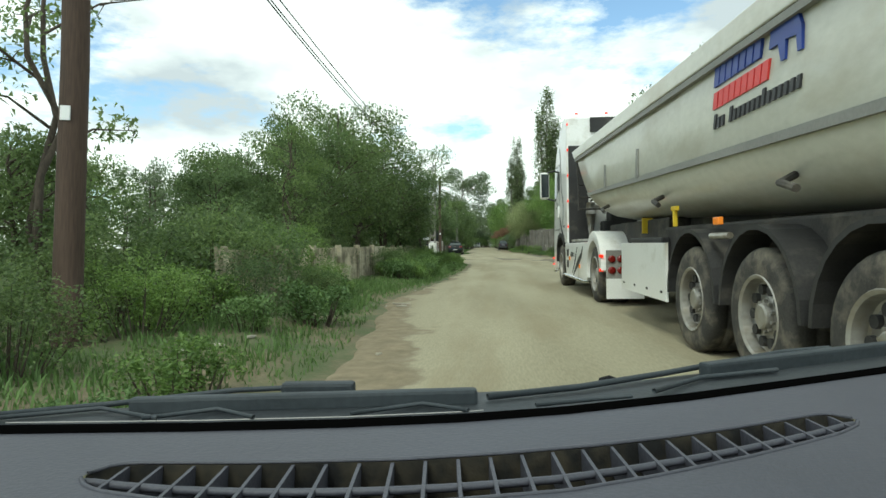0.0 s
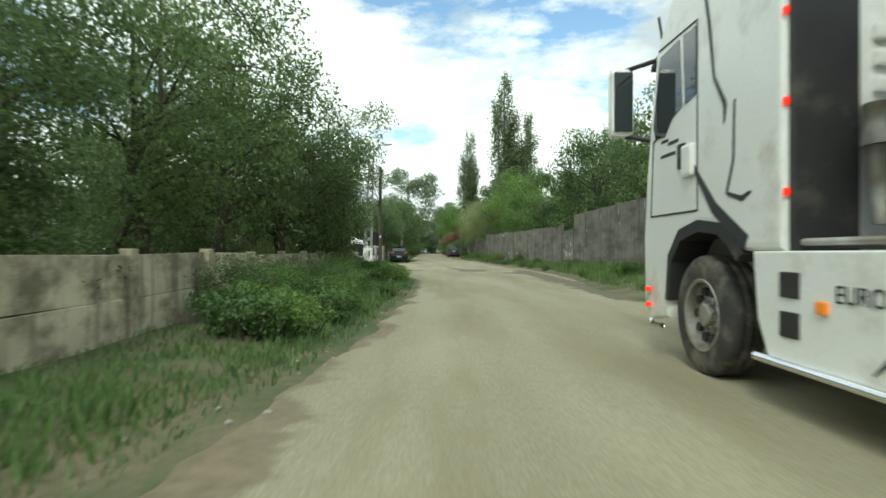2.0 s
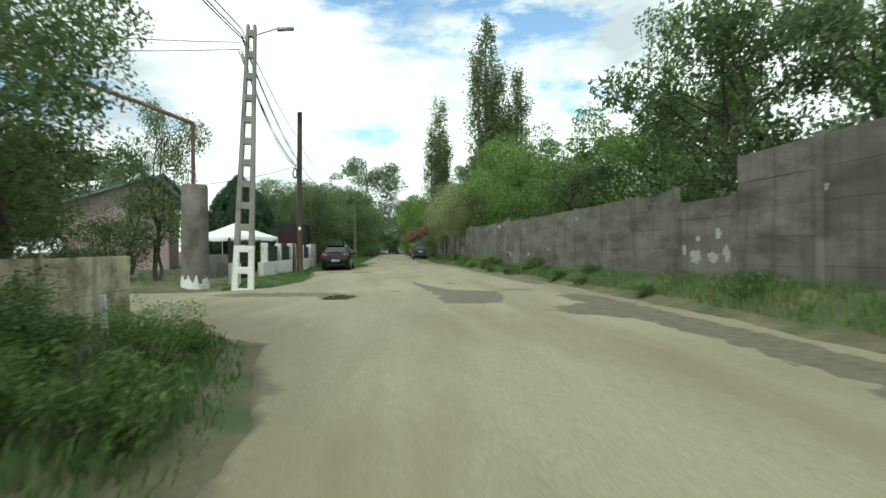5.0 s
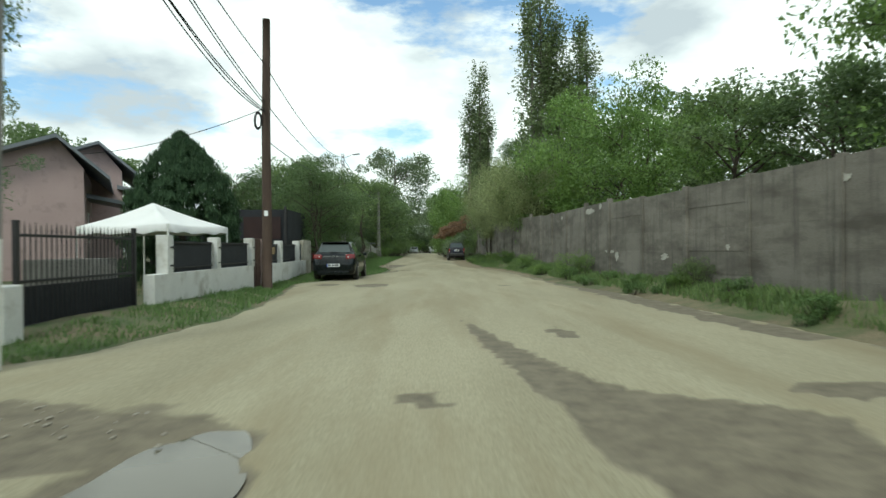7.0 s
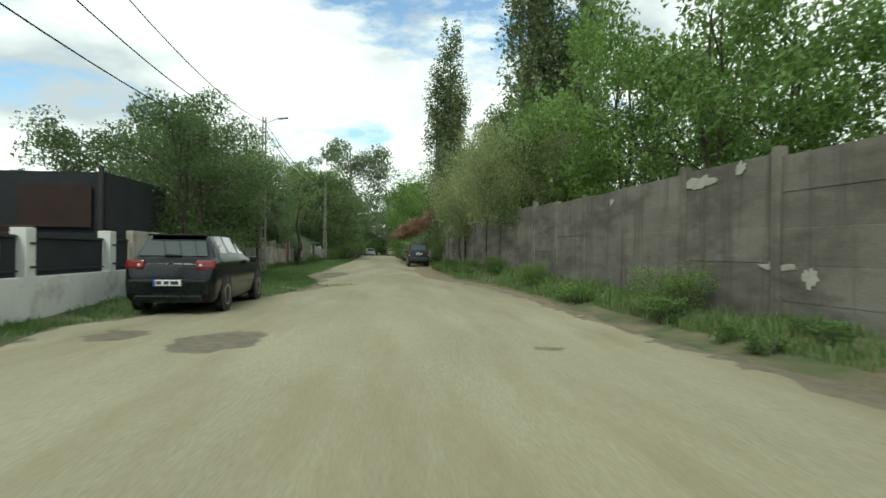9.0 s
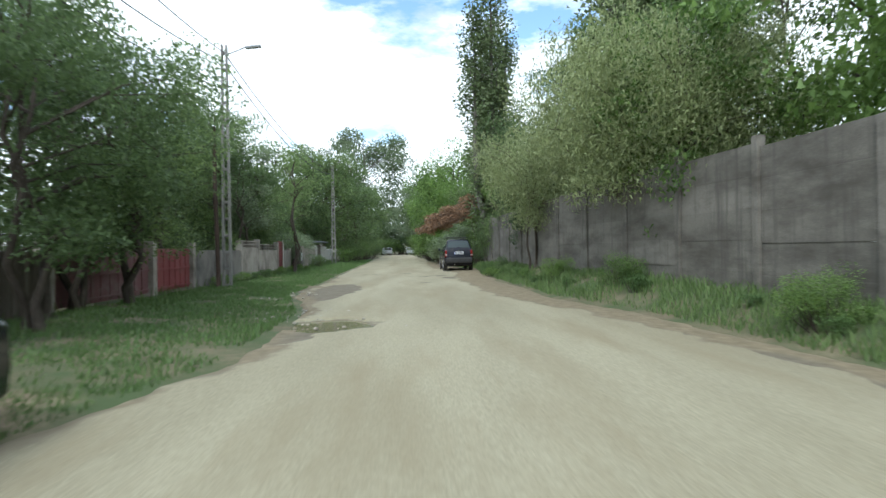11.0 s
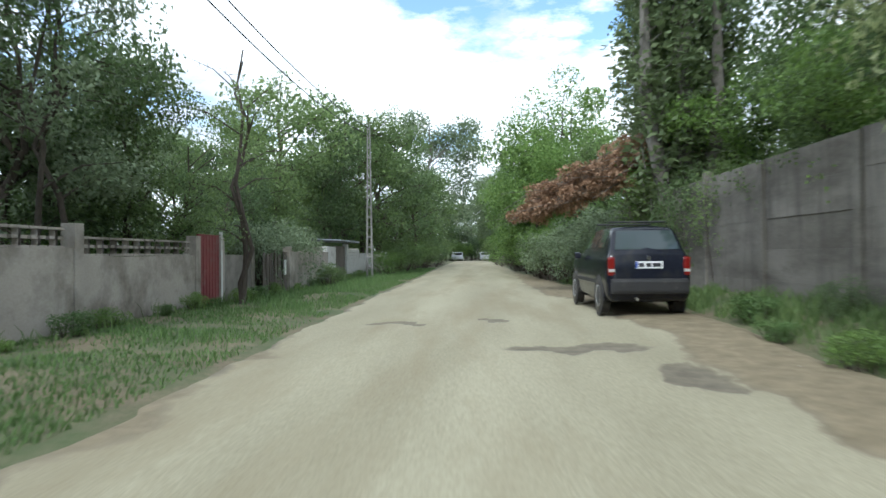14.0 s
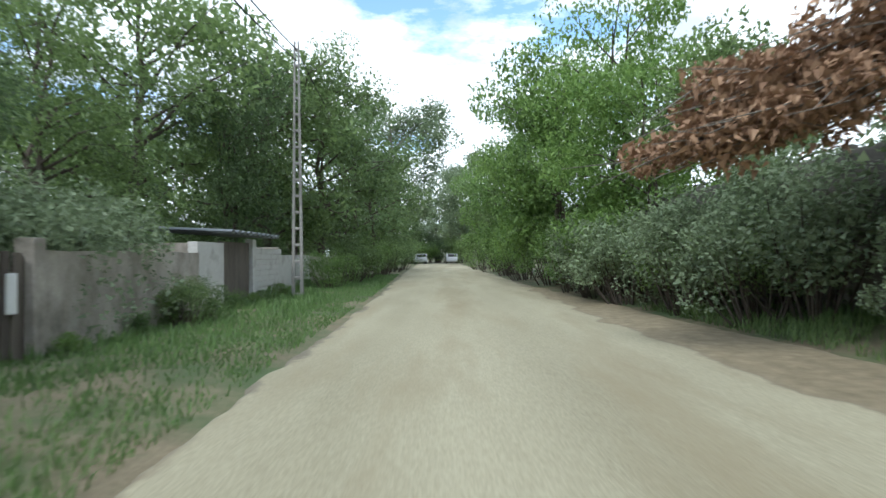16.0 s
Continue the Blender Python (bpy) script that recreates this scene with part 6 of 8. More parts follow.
def build_lattice_pole(label, x, y, high, w0, w1, white_to, holes, arm=None, deep=0.17, lean=0.0):
    """A flat cast pole of two legs joined by rungs, limewashed at the foot."""
    p = thing("concrete_pole", label, "utility pole", at=pose(x, y, ground_z(x, y) - 0.05, 0, lean, 4))
    for s in (-1, 1):
        for z0, z1, m in ((0, white_to, LIMEWASH), (white_to, high, POLE_CONCRETE)):
            if z1 <= z0:
                continue
            bm = bmesh.new()
            a = [w0 + (w1 - w0) * z / high for z in (z0, z1)]
            t = 0.26 * w0
            ring = []
            for z, w in ((z0, a[0]), (z1, a[1])):
                t = 0.26 * w
                c = s * (w / 2 - t / 2)
                ring.append([bm.verts.new((c + i * t / 2, j * deep / 2, z)) for i, j in ((-1, -1), (1, -1), (1, 1), (-1, 1))])
            for k in range(4):
                bm.faces.new((ring[0][k], ring[0][(k + 1) % 4], ring[1][(k + 1) % 4], ring[1][k]))
            bm.faces.new(list(reversed(ring[0])))
            bm.faces.new(ring[1])
            part("leg", bm, m, p)
    for k in range(holes + 1):
        z = 0.10 + (high - 0.35) * k / holes
        w = w0 + (w1 - w0) * z / high
        bm = bmesh.new()
        box(bm, (0, 0, z), (w - 0.40 * w, deep - 0.01, 0.20 if w0 > 0.5 else 0.09), 0.03)
        part("rung", bm, LIMEWASH if z < white_to else POLE_CONCRETE, p)
    if arm:
        bm = bmesh.new()
        tube(bm, [(0.05, -0.1, high - 0.35), (0.45, -0.1, high - 0.18), (arm, -0.1, high - 0.06)], 0.022, 8)
        part("lamp_arm", bm, LAMP_GREY, p, smooth=True)
        bm = bmesh.new()
        box(bm, (arm + 0.22, -0.1, high - 0.06), (0.50, 0.18, 0.09), 0.04, pose(0, 0, 0, 0, -8, 0))
        part("lamp_head", bm, LAMP_GREY, p)
    return p


def build_wood_pole(label, x, y, high, r, lean=0.0, paper=None):
    p = thing("wooden_pole", label, "utility pole", at=pose(x, y, ground_z(x, y) - 0.1, 0, lean, 0))
    bm = bmesh.new()
    tube(bm, [(0.01 * math.sin(k), 0.01 * math.cos(2 * k), high * k / 8) for k in range(9)], [r * (1 - 0.28 * k / 8) for k in range(9)], 12)
    part("shaft", bm, POLE_WOOD, p, smooth=True)
    if paper:
        bm = bmesh.new()
        box(bm, (0.02, -r * 0.93, paper), (0.11, 0.015, 0.15), 0.003)
        part("notice", bm, PLATE_WHITE, p, "small white paper notice")
    return p


def cable(points, r, label="thin black overhead cable between the poles"):
    """Cables hang between supports: start, end and sag."""
    ob = None
    for a, b, sag in points:
        bm = bmesh.new()
        a, b = Vector(a), Vector(b)
        tube(bm, [a + (b - a) * u - Vector((0, 0, sag * 4 * u * (1 - u))) for u in [k / 16 for k in range(17)]], r, 5)
        ob = tagged(part("overhead_cable", bm, CABLE, smooth=True), label, "cable", "cables between the poles")
    return ob


build_wood_pole("dark brown tarred wooden pole with a white notice", -0.02, 10.3, 8.2, 0.15, 3.0, 2.55)
build_lattice_pole("tall openwork concrete pole limewashed white at the foot", -0.24, 51.7, 7.9, 0.62, 0.26, 1.45, 12, 0.75, 0.22, 2.2)
pole_b = build_wood_pole("dark brown wooden pole with cable coils beside the wall", -0.55, 63.4, 8.0, 0.155, 0.3, 2.3)
for k, r in enumerate((0.17, 0.14)):
    bm = bmesh.new()
    tube(bm, [(-0.2 + r * 0.6 * math.cos(a), -0.16 + 0.02 * k, 5.0 + r * 1.5 * math.sin(a)) for a in np.linspace(0, 2 * math.pi, 22)], 0.022, 6)
    part("cable_coil", bm, CABLE, pole_b, smooth=True)
build_lattice_pole("slender concrete street lamp pole beside the grey wall", -1.75, 87.0, 7.8, 0.30, 0.18, 0.0, 14, 0.7, 0.16)
build_wood_pole("thin weathered pole standing beside the lamp pole", -1.97, 86.8, 5.2, 0.075, -1.0)
build_lattice_pole("slender openwork concrete pole on the grass verge", -1.75, 115.2, 7.9, 0.36, 0.15, 0.0, 15, None, 0.14)
build_lattice_pole("distant concrete pole between the road trees", -1.9, 143.0, 7.9, 0.42, 0.16, 0.0, 12, None, 0.14)
P0, P1, P2, P3, P4 = Vector((-0.45, 10.3, 7.55)), Vector((-0.2, 51.6, 7.6)), Vector((-0.55, 63.35, 7.4)), Vector((-1.75, 87, 7.55)), Vector((-1.75, 115.2, 7.6))
Z = Vector((0, 0, 1))
cable([(P0, P1, 0.9), (P0 - 0.25 * Z, P1 - 0.3 * Z + Vector((0.1, 0, 0)), 0.95), (P0 - 0.32 * Z, P1 - 0.42 * Z + Vector((0.14, 0, 0)), 1.0)], 0.016)
cable([(P1, P2 - 0.8 * Z, 0.25), (P1 - 0.2 * Z, P2 - 1.9 * Z, 0.3), (P1 - 0.25 * Z, P2 - 2.0 * Z, 0.34), (P1 - 0.6 * Z - Vector((0.1, 0, 0)), P2 - 2.15 * Z, 0.55), (P1 - 0.65 * Z, P2 - 2.2 * Z, 0.62), (P1 - 0.75 * Z, P2 - 2.22 * Z, 0.7)], 0.014)
cable([(P2 - 0.8 * Z, P3, 0.7), (P2 - 1.9 * Z, P3 - 0.3 * Z, 0.8), (P2 - 3.0 * Z, P3 - 1.2 * Z, 0.5)], 0.014)
cable([(P3, P4, 0.8), (P3 - 0.35 * Z, P4 - 0.35 * Z, 0.9)], 0.019)
cable([(P4, Vector((-1.9, 143, 7.5)), 0.8)], 0.014)
cable([(P1 - 0.4 * Z, Vector((-16, 44, 6.5)), 0.5), (P1 - 0.6 * Z, Vector((-16, 45, 6.2)), 0.6), (P2 - 2.1 * Z, Vector((-9.5, 69, 4.9)), 0.3)], 0.012)
cable([(Vector((0.2, 10.3, 7.9)), Vector((0.4, -32, 7.9)), 0.9), (Vector((0.2, 10.3, 7.6)), Vector((0.4, -32, 7.6)), 1.0)], 0.016)

# ---- the fenced yard with the tent ----
YARD_WHITE = mat("yard_wall_white", (0.58, 0.58, 0.55), (0.74, 0.74, 0.71), 0.9, 40, 1.5, 0.25, dirt=(0.36, 0.34, 0.29), dirt_amount=0.4, dirt_scale=1.6)
NET_BLACK = mat("black_netting", (0.008, 0.010, 0.013), (0.026, 0.030, 0.036), 0.85, 130, 2, 0.3)
IRON_BLACK = mat("black_iron", (0.012, 0.012, 0.013), (0.032, 0.030, 0.030), 0.6, 60, 4, 0.2)
RUST_BROWN = mat("rusty_brown_sheet", (0.060, 0.032, 0.026), (0.135, 0.080, 0.062), 0.75, 30, 2, 0.2, dirt=(0.20, 0.13, 0.10), dirt_amount=0.35)
TENT_WHITE = mat("tent_canvas", (0.66, 0.66, 0.65), (0.78, 0.78, 0.77), 0.8, 90, 1.2, 0.12)
PINK = mat("dusty_pink_render", (0.36, 0.265, 0.255), (0.47, 0.36, 0.345), 0.92, 40, 1.0, 0.2, dirt=(0.28, 0.21, 0.20), dirt_amount=0.35)
ROOF_GREY = mat("grey_roof_sheet", (0.10, 0.115, 0.13), (0.20, 0.215, 0.235), 0.6, 30, 1.5, 0.2)

wall_yard = tagged(new("wall_yard"), "low white plastered wall with square pillars", "wall", kind="structure")
XW = -0.95
for y0, y1 in ((57.0, 63.1), (64.25, 70.2)):
    bm = bmesh.new()
    box(bm, (XW, (y0 + y1) / 2, 0.38), (0.22, y1 - y0, 0.66), 0.015)
    part("wall_base", bm, YARD_WHITE, wall_yard)
for y, h in ((57.66, 1.42), (60.3, 1.42), (63.05, 1.45), (66.3, 1.42), (68.95, 1.45)):
    bm = bmesh.new()
    box(bm, (XW, y, h / 2 + 0.36), (0.24, 0.25, h - 0.68 + 0.04), 0.015)
    part("pillar", bm, YARD_WHITE, wall_yard)
    for z in (0.86, 1.22):
        bm = bmesh.new()
        box(bm, (XW + 0.125, y + 0.05, z), (0.03, 0.16, 0.035), 0.006)
        part("bracket", bm, IRON_BLACK, wall_yard)
bm = bmesh.new()
box(bm, (XW, 70.7, 0.80), (0.14, 1.5, 1.46), 0.012)
part("end_panel", bm, CONCRETE_PALE, wall_yard)
for y0, y1 in ((57.8, 60.16), (60.44, 62.9), (64.4, 66.16), (66.44, 68.8), (69.08, 69.9)):
    fence = thing("net_fence", "black netting stretched on rails between white pillars", "fence", "netting between the pillars")
    bm = bmesh.new()
    box(bm, (XW - 0.02, (y0 + y1) / 2, 1.03), (0.012, y1 - y0, 0.64))
    part("netting", bm, NET_BLACK, fence)
    for z in (0.80, 1.32):
        bm = bmesh.new()
        box(bm, (XW + 0.005, (y0 + y1) / 2, z), (0.03, y1 - y0, 0.03), 0.004)
        part("rail", bm, IRON_BLACK, fence)
# rusty door in the wall, and its post
gate = thing("door_leaf", "dark rusty sheet-metal garden door between posts", "door")
bm = bmesh.new()
box(bm, (XW, 63.65, 0.78), (0.04, 0.86, 1.42), 0.008)
leaf = part("sheet", bm, RUST_BROWN, gate)
for k in range(5):
    bm = bmesh.new()
    box(bm, (XW + 0.025, 63.32 + 0.165 * k, 0.78), (0.015, 0.02, 1.40), 0.003)
    part("ridge", bm, RUST_BROWN, gate)
bm = bmesh.new()
box(bm, (XW, 64.17, 0.74), (0.2, 0.18, 1.48), 0.012)
tagged(part("gate_post", bm, mat("brownish_post", (0.30, 0.22, 0.20), (0.50, 0.42, 0.39), 0.9, 30, 2, 0.2)), "square post with flaking brown and white paint", "post")
bm = bmesh.new()
box(bm, (XW + 0.02, 65.55, 1.12), (0.02, 0.34, 0.22), 0.004)
sign = tagged(part("notice_board", bm, mat("ochre_board", (0.36, 0.25, 0.10), (0.48, 0.35, 0.17), 0.7, 30, 2, 0.1)), "small ochre notice board hanging on the netting", "sign")
for z in (1.17, 1.11, 1.06):
    bm = bmesh.new()
    box(bm, (XW + 0.032, 65.55, z), (0.004, 0.24, 0.022))
    part("writing_bar", bm, LETTER_DARK, sign)
# spiked iron gate
igate = thing("iron_gate", "black iron gate of upright spiked bars", "gate")
for k in range(27):
    bm = bmesh.new()
    y = 54.0 + 0.115 * k
    tube(bm, [(-1.25, y, 0.10), (-1.25, y, 1.46 + 0.02 * (k % 2)), (-1.25, y, 1.56 + 0.02 * (k % 2))], [0.011, 0.011, 0.001], 6)
    part("bar", bm, IRON_BLACK, igate)
for z in (0.14, 0.75, 1.38):
    bm = bmesh.new()
    box(bm, (-1.25, 55.5, z), (0.03, 3.1, 0.04), 0.005)
    part("rail", bm, IRON_BLACK, igate)
for y in (53.95, 57.05):
    bm = bmesh.new()
    box(bm, (-1.25, y, 0.78), (0.07, 0.07, 1.6), 0.008)
    part("gate_post", bm, IRON_BLACK, igate)
bm = bmesh.new()
box(bm, (-1.28, 55.5, 0.40), (0.012, 3.0, 0.56))
part("lower_sheet", bm, NET_BLACK, igate)
bm = bmesh.new()
box(bm, (-0.85, 53.1, 0.38), (0.32, 0.34, 0.76), 0.03)
tagged(part("low_pillar", bm, YARD_WHITE), "short whitewashed pillar beside the iron gate", "pillar")

# broad concrete post with a pipe frame on top
col = thing("concrete_column", "thick weathered concrete post with a rusty pipe frame", "post", at=pose(-1.62, 51.8, 0.0))
bm = bmesh.new()
lathe(bm, [(0.0, 0.0), (0.37, 0.0), (0.385, 0.1), (0.375, 1.6), (0.365, 3.0), (0.34, 3.06), (0.0, 3.07)], 22, pose(0, 0, 0.02, 0, -90, 0))
part("shaft", bm, mat("old_column_concrete", (0.125, 0.118, 0.104), (0.225, 0.214, 0.192), 0.92, 50, 2.5, 0.4, dirt=(0.085, 0.076, 0.062), dirt_amount=0.6, dirt_scale=1.6, world_space=True, streak=(0.085, 0.078, 0.066)), col, smooth=True)
bm = bmesh.new()
lo, hi = [], []
for k in range(72):
    a = 2 * math.pi * k / 72
    h = 0.26 + 0.26 * rough(math.cos(a), math.sin(a), 2.6, 3.3) + 0.16 * rough(math.cos(a), math.sin(a), 9.0, 1.7)
    lo.append(bm.verts.new((0.392 * math.cos(a), 0.392 * math.sin(a), 0.05)))
    hi.append(bm.verts.new((0.389 * math.cos(a), 0.389 * math.sin(a), 0.10 + max(0.0, h))))
for k in range(72):
    bm.faces.new((lo[k], lo[(k + 1) % 72], hi[(k + 1) % 72], hi[k]))
part("limewash_ring", bm, LIMEWASH, col)
bm = bmesh.new()
box(bm, (-0.05, 0.05, 3.95), (0.09, 0.09, 1.9), 0.01)
part("steel_upright", bm, RUST_BROWN, col)
bm = bmesh.new()
tube(bm, [(-0.05, 0.05, 4.88), (-1.6, 0.1, 5.5), (-6.5, 0.2, 7.2)], 0.06, 8)
part("pipe", bm, RUST_BROWN, col)

# pitched party tent
TENT = [Vector((-5.0, 61.6, 0)), Vector((-2.05, 60.3, 0)), Vector((-1.5, 62.8, 0)), Vector((-4.45, 64.1, 0))]
tent = thing("party_tent", "white pitched party tent with a hanging valance", "tent")
peak, eave, hem = Vector((-3.28, 62.2, 2.46)), 1.80, 1.62
bm = bmesh.new()
n_t = 8
for k in range(4):
    a, b = TENT[k], TENT[(k + 1) % 4]
    rows = []
    for j in range(n_t + 1):
        v = j / n_t
        row = []
        for i in range(n_t + 1):
            u = i / n_t
            e = a + (b - a) * u + Vector((0, 0, eave - 0.05 * math.sin(math.pi * u)))
            q = e + (peak - e) * v
            q.z -= 0.10 * math.sin(math.pi * v) * (0.4 + 0.6 * math.sin(math.pi * u))
            row.append(bm.verts.new(q))
        rows.append(row)
    low = [bm.verts.new(a + (b - a) * (i / n_t) + Vector((0, 0, hem - 0.03 * math.sin(6 * math.pi * i / n_t) - 0.03 * math.sin(math.pi * i / n_t)))) for i in range(n_t + 1)]
    for r0, r1 in zip([low] + rows, rows):
        for i in range(n_t):
            bm.faces.new((r0[i], r0[i + 1], r1[i + 1], r1[i]))
bmesh.ops.remove_doubles(bm, verts=bm.verts[:], dist=0.002)
part("canopy", bm, TENT_WHITE, tent, smooth=True)
for c in TENT:
    bm = bmesh.new()
    tube(bm, [c + Vector((0, 0, 0.0)), c + Vector((0, 0, eave))], 0.025, 8)
    part("tent_leg", bm, TRUCK_WHITE, tent)
bm = bmesh.new()
box(bm, (-2.0, 60.28, 1.42), (0.02, 0.3, 0.16), 0.004)
part("label_board", bm, mat("violet_board", (0.12, 0.10, 0.22), (0.2, 0.17, 0.33), 0.6, 20, 2, 0.05), tent)

# table and stacked boards under the tent
bm = bmesh.new()
for k in range(6):
    box(bm, (-3.2, 57.6 + 0.34 * k, 0.55), (0.9, 0.06, 0.9), 0.01)
tagged(part("board_stack", bm, POLE_CONCRETE), "grey boards and crates stacked in the yard", "boards", kind="stuff")

# dark shelter and house behind
shelter = thing("dark_shelter", "dark shelter hung with black netting behind the wall", "shelter")
bm = bmesh.new()
box(bm, (-4.4, 70.3, 1.45), (5.6, 0.05, 2.7), 0.0)
part("net_front", bm, NET_BLACK, shelter)
bm = bmesh.new()
box(bm, (-1.62, 72.0, 1.45), (0.05, 3.4, 2.7), 0.0)
part("net_side", bm, NET_BLACK, shelter)
for x in (-7.1, -4.4, -1.66):
    bm = bmesh.new()
    box(bm, (x, 70.22, 1.45), (0.09, 0.09, 2.95), 0.01)
    part("upright", bm, IRON_BLACK, shelter)
bm = bmesh.new()
box(bm, (-2.6, 70.20, 2.05), (1.5, 0.04, 0.9), 0.0)
part("rusty_grid", bm, mat("dark_rust_net", (0.018, 0.010, 0.010), (0.045, 0.022, 0.020), 0.9, 90, 2, 0.2), shelter)
for z in (1.28, 1.40, 1.52):
    bm = bmesh.new()
    box(bm, (-3.6, 68.2, z), (3.4, 0.10, 0.07), 0.01)
    part("board", bm, RUST_BROWN, shelter)
for x in (-5.1, -2.1):
    bm = bmesh.new()
    box(bm, (x, 68.2, 0.75), (0.08, 0.08, 1.5), 0.01)
    part("board_post", bm, RUST_BROWN, shelter)


def build_house():
    house = thing("pink_house", "dusty pink rendered house with grey gabled roofs", "house", at=pose(-8.5, 68.0, 0, 0, 0, 27) @ Matrix.Translation((8.4, -68.0, 0)))
    for x0, x1, y0, y1, ez, ax, az in ((-13.4, -8.4, 68.0, 73.6, 4.25, -9.2, 5.35), (-12.2, -7.2, 73.65, 80.0, 4.9, -8.1, 6.1)):
        bm = bmesh.new()
        left_z = az - (ax - x0) * 0.38
        pts = [(x0, -0.1), (x1, -0.1), (x1, ez - 0.05), (ax, az - 0.12), (x0, left_z - 0.12)]
        slab(bm, pts, y1 - y0, Matrix.Translation((0, (y0 + y1) / 2, 0)))
        part("wall", bm, PINK, house)
        for xa, za, xb, zb in ((ax, az, x1 + 0.85, ez - 0.35), (ax, az, x0 - 0.6, az - (ax - x0 + 0.6) * 0.38)):
            bm = bmesh.new()
            slab(bm, [(xa, za), (xb, zb), (xb, zb - 0.14), (xa, za - 0.14)], y1 - y0 + 1.0, Matrix.Translation((0, (y0 + y1) / 2 - 0.1, 0)))
            part("roof", bm, ROOF_GREY, house)
    for x, y, z in ((-7.6, 70.5, 3.15), (-6.5, 74.6, 3.9)):
        bm = bmesh.new()
        slab(bm, [(x - 0.9, z + 0.28), (x + 0.9, z - 0.12), (x + 0.9, z - 0.24), (x - 0.9, z + 0.10)], 2.6, Matrix.Translation((0, y, 0)))
        part("porch_roof", bm, ROOF_GREY, house)
        bm = bmesh.new()
        box(bm, (x + 0.6, y - 1.1, z / 2), (0.14, 0.14, z - 0.1), 0.01)
        part("porch_post", bm, YARD_WHITE, house)
    bm = bmesh.new()
    box(bm, (-8.385, 70.6, 2.1), (0.05, 1.0, 1.2), 0.01)
    win = part("window", bm, YARD_WHITE, house)
    bm = bmesh.new()
    box(bm, (-8.355, 70.6, 2.1), (0.02, 0.84, 1.04))
    part("pane", bm, DARK_GLASS, win)
    return house


build_house()

# thuja behind the tent
rng_n = np.random.default_rng(5)
thuja = thing("thuja_tree", "dense dark green conical thuja behind the tent", "tree", at=pose(-4.1, 66.0, 0) @ Matrix.Diagonal((1.0, 1.0, 0.94, 1)))
bm = bmesh.new()
tube(bm, [(0, 0, 0), (0.02, 0, 2.0), (0, 0, 4.6)], [0.14, 0.10, 0.02], 8)
part("trunk", bm, BARK, thuja)
cl = []
for k in range(1250):
    v = rng_n.uniform(0, 1) ** 0.85
    r = 1.8 * (1 - v ** 3.6) * (0.84 + 0.22 * rng_n.uniform()) * (1.0 if rng_n.uniform() < 0.62 else rng_n.uniform(0.25, 0.8))
    a = rng_n.uniform(0, 2 * np.pi)
    cl.append((np.array([r * math.cos(a), r * math.sin(a), 0.15 + 5.2 * v]), rng_n.uniform(0.12, 0.24)))
pts = crown_points(rng_n, cl, 62, 1.0)
me = leaves_mesh("crown", pts, rng_n, 0.20, 0.10, -1.15, 0.30, 3)
link("crown", me, NEEDLE, thuja)

# ---- walls, gates and sheds along the last stretch ----
OXIDE_RED = mat("oxide_red_sheet", (0.19, 0.040, 0.045), (0.29, 0.075, 0.075), 0.6, 20, 1.2, 0.12, dirt=(0.22, 0.13, 0.12), dirt_amount=0.4)
DULL_RED = mat("dull_red_sheet", (0.145, 0.060, 0.062), (0.21, 0.095, 0.095), 0.7, 20, 1.2, 0.12, dirt=(0.20, 0.15, 0.14), dirt_amount=0.5)
OLD_RENDER = mat("old_render", (0.32, 0.288, 0.245), (0.47, 0.425, 0.37), 0.93, 45, 1.2, 0.35, dirt=(0.17, 0.150, 0.122), dirt_amount=0.7, dirt_scale=1.3, stretch=(1, 1, 0.8))
MID_RENDER = mat("brown_grey_render", (0.20, 0.182, 0.158), (0.31, 0.285, 0.25), 0.93, 45, 1.2, 0.35, dirt=(0.12, 0.107, 0.09), dirt_amount=0.8, dirt_scale=1.3)
GREY_RENDER = mat("grey_render", (0.185, 0.170, 0.150), (0.275, 0.255, 0.228), 0.93, 45, 1.2, 0.35, dirt=(0.085, 0.078, 0.068), dirt_amount=0.7, dirt_scale=1.3, stretch=(1, 1, 0.8))
WHITE_BRICK = mat("limewashed_brick", (0.42, 0.41, 0.38), (0.58, 0.57, 0.54), 0.93, 30, 2, 0.35, dirt=(0.30, 0.28, 0.25), dirt_amount=0.45)
OLD_WOOD = mat("old_wood", (0.065, 0.052, 0.042), (0.16, 0.135, 0.11), 0.9, 50, 4, 0.5, stretch=(1, 1, 0.15), per_object=0.25)

wall_lane = tagged(new("wall_lane"), "old rendered garden walls in several shades of grey", "wall", kind="structure")
LX = -2.7


def lane_piece(y0, y1, top, m, x=LX, thick=0.18, name="wall_piece"):
    bm = bmesh.new()
    n = max(2, int((y1 - y0) / 0.5))
    # slightly uneven top
    a, b = [], []
    for k in range(n + 1):
        y = y0 + (y1 - y0) * k / n
        z = top + 0.03 * rough(y, 1.0, 0.9, 4.4)
        a.append((y, z))
    outline = [(y0, -0.05)] + a + [(y1, -0.05)]
    side_plate(bm, outline, x - thick / 2, x + thick / 2)
    return part(name, bm, m, wall_lane)


lane_piece(86.5, 91.8, 1.22, GREY_RENDER)
lane_piece(91.86, 94.6, 1.30, OLD_RENDER)
lane_piece(94.66, 98.55, 1.18, OLD_RENDER)
lane_piece(99.9, 101.8, 1.18, MID_RENDER)
lane_piece(104.15, 108.9, 1.30, OLD_RENDER, LX + 0.35)
lane_piece(116.3, 121.0, 1.25, WHITE_BRICK)
lane_piece(121.1, 132.0, 1.2, OLD_RENDER)
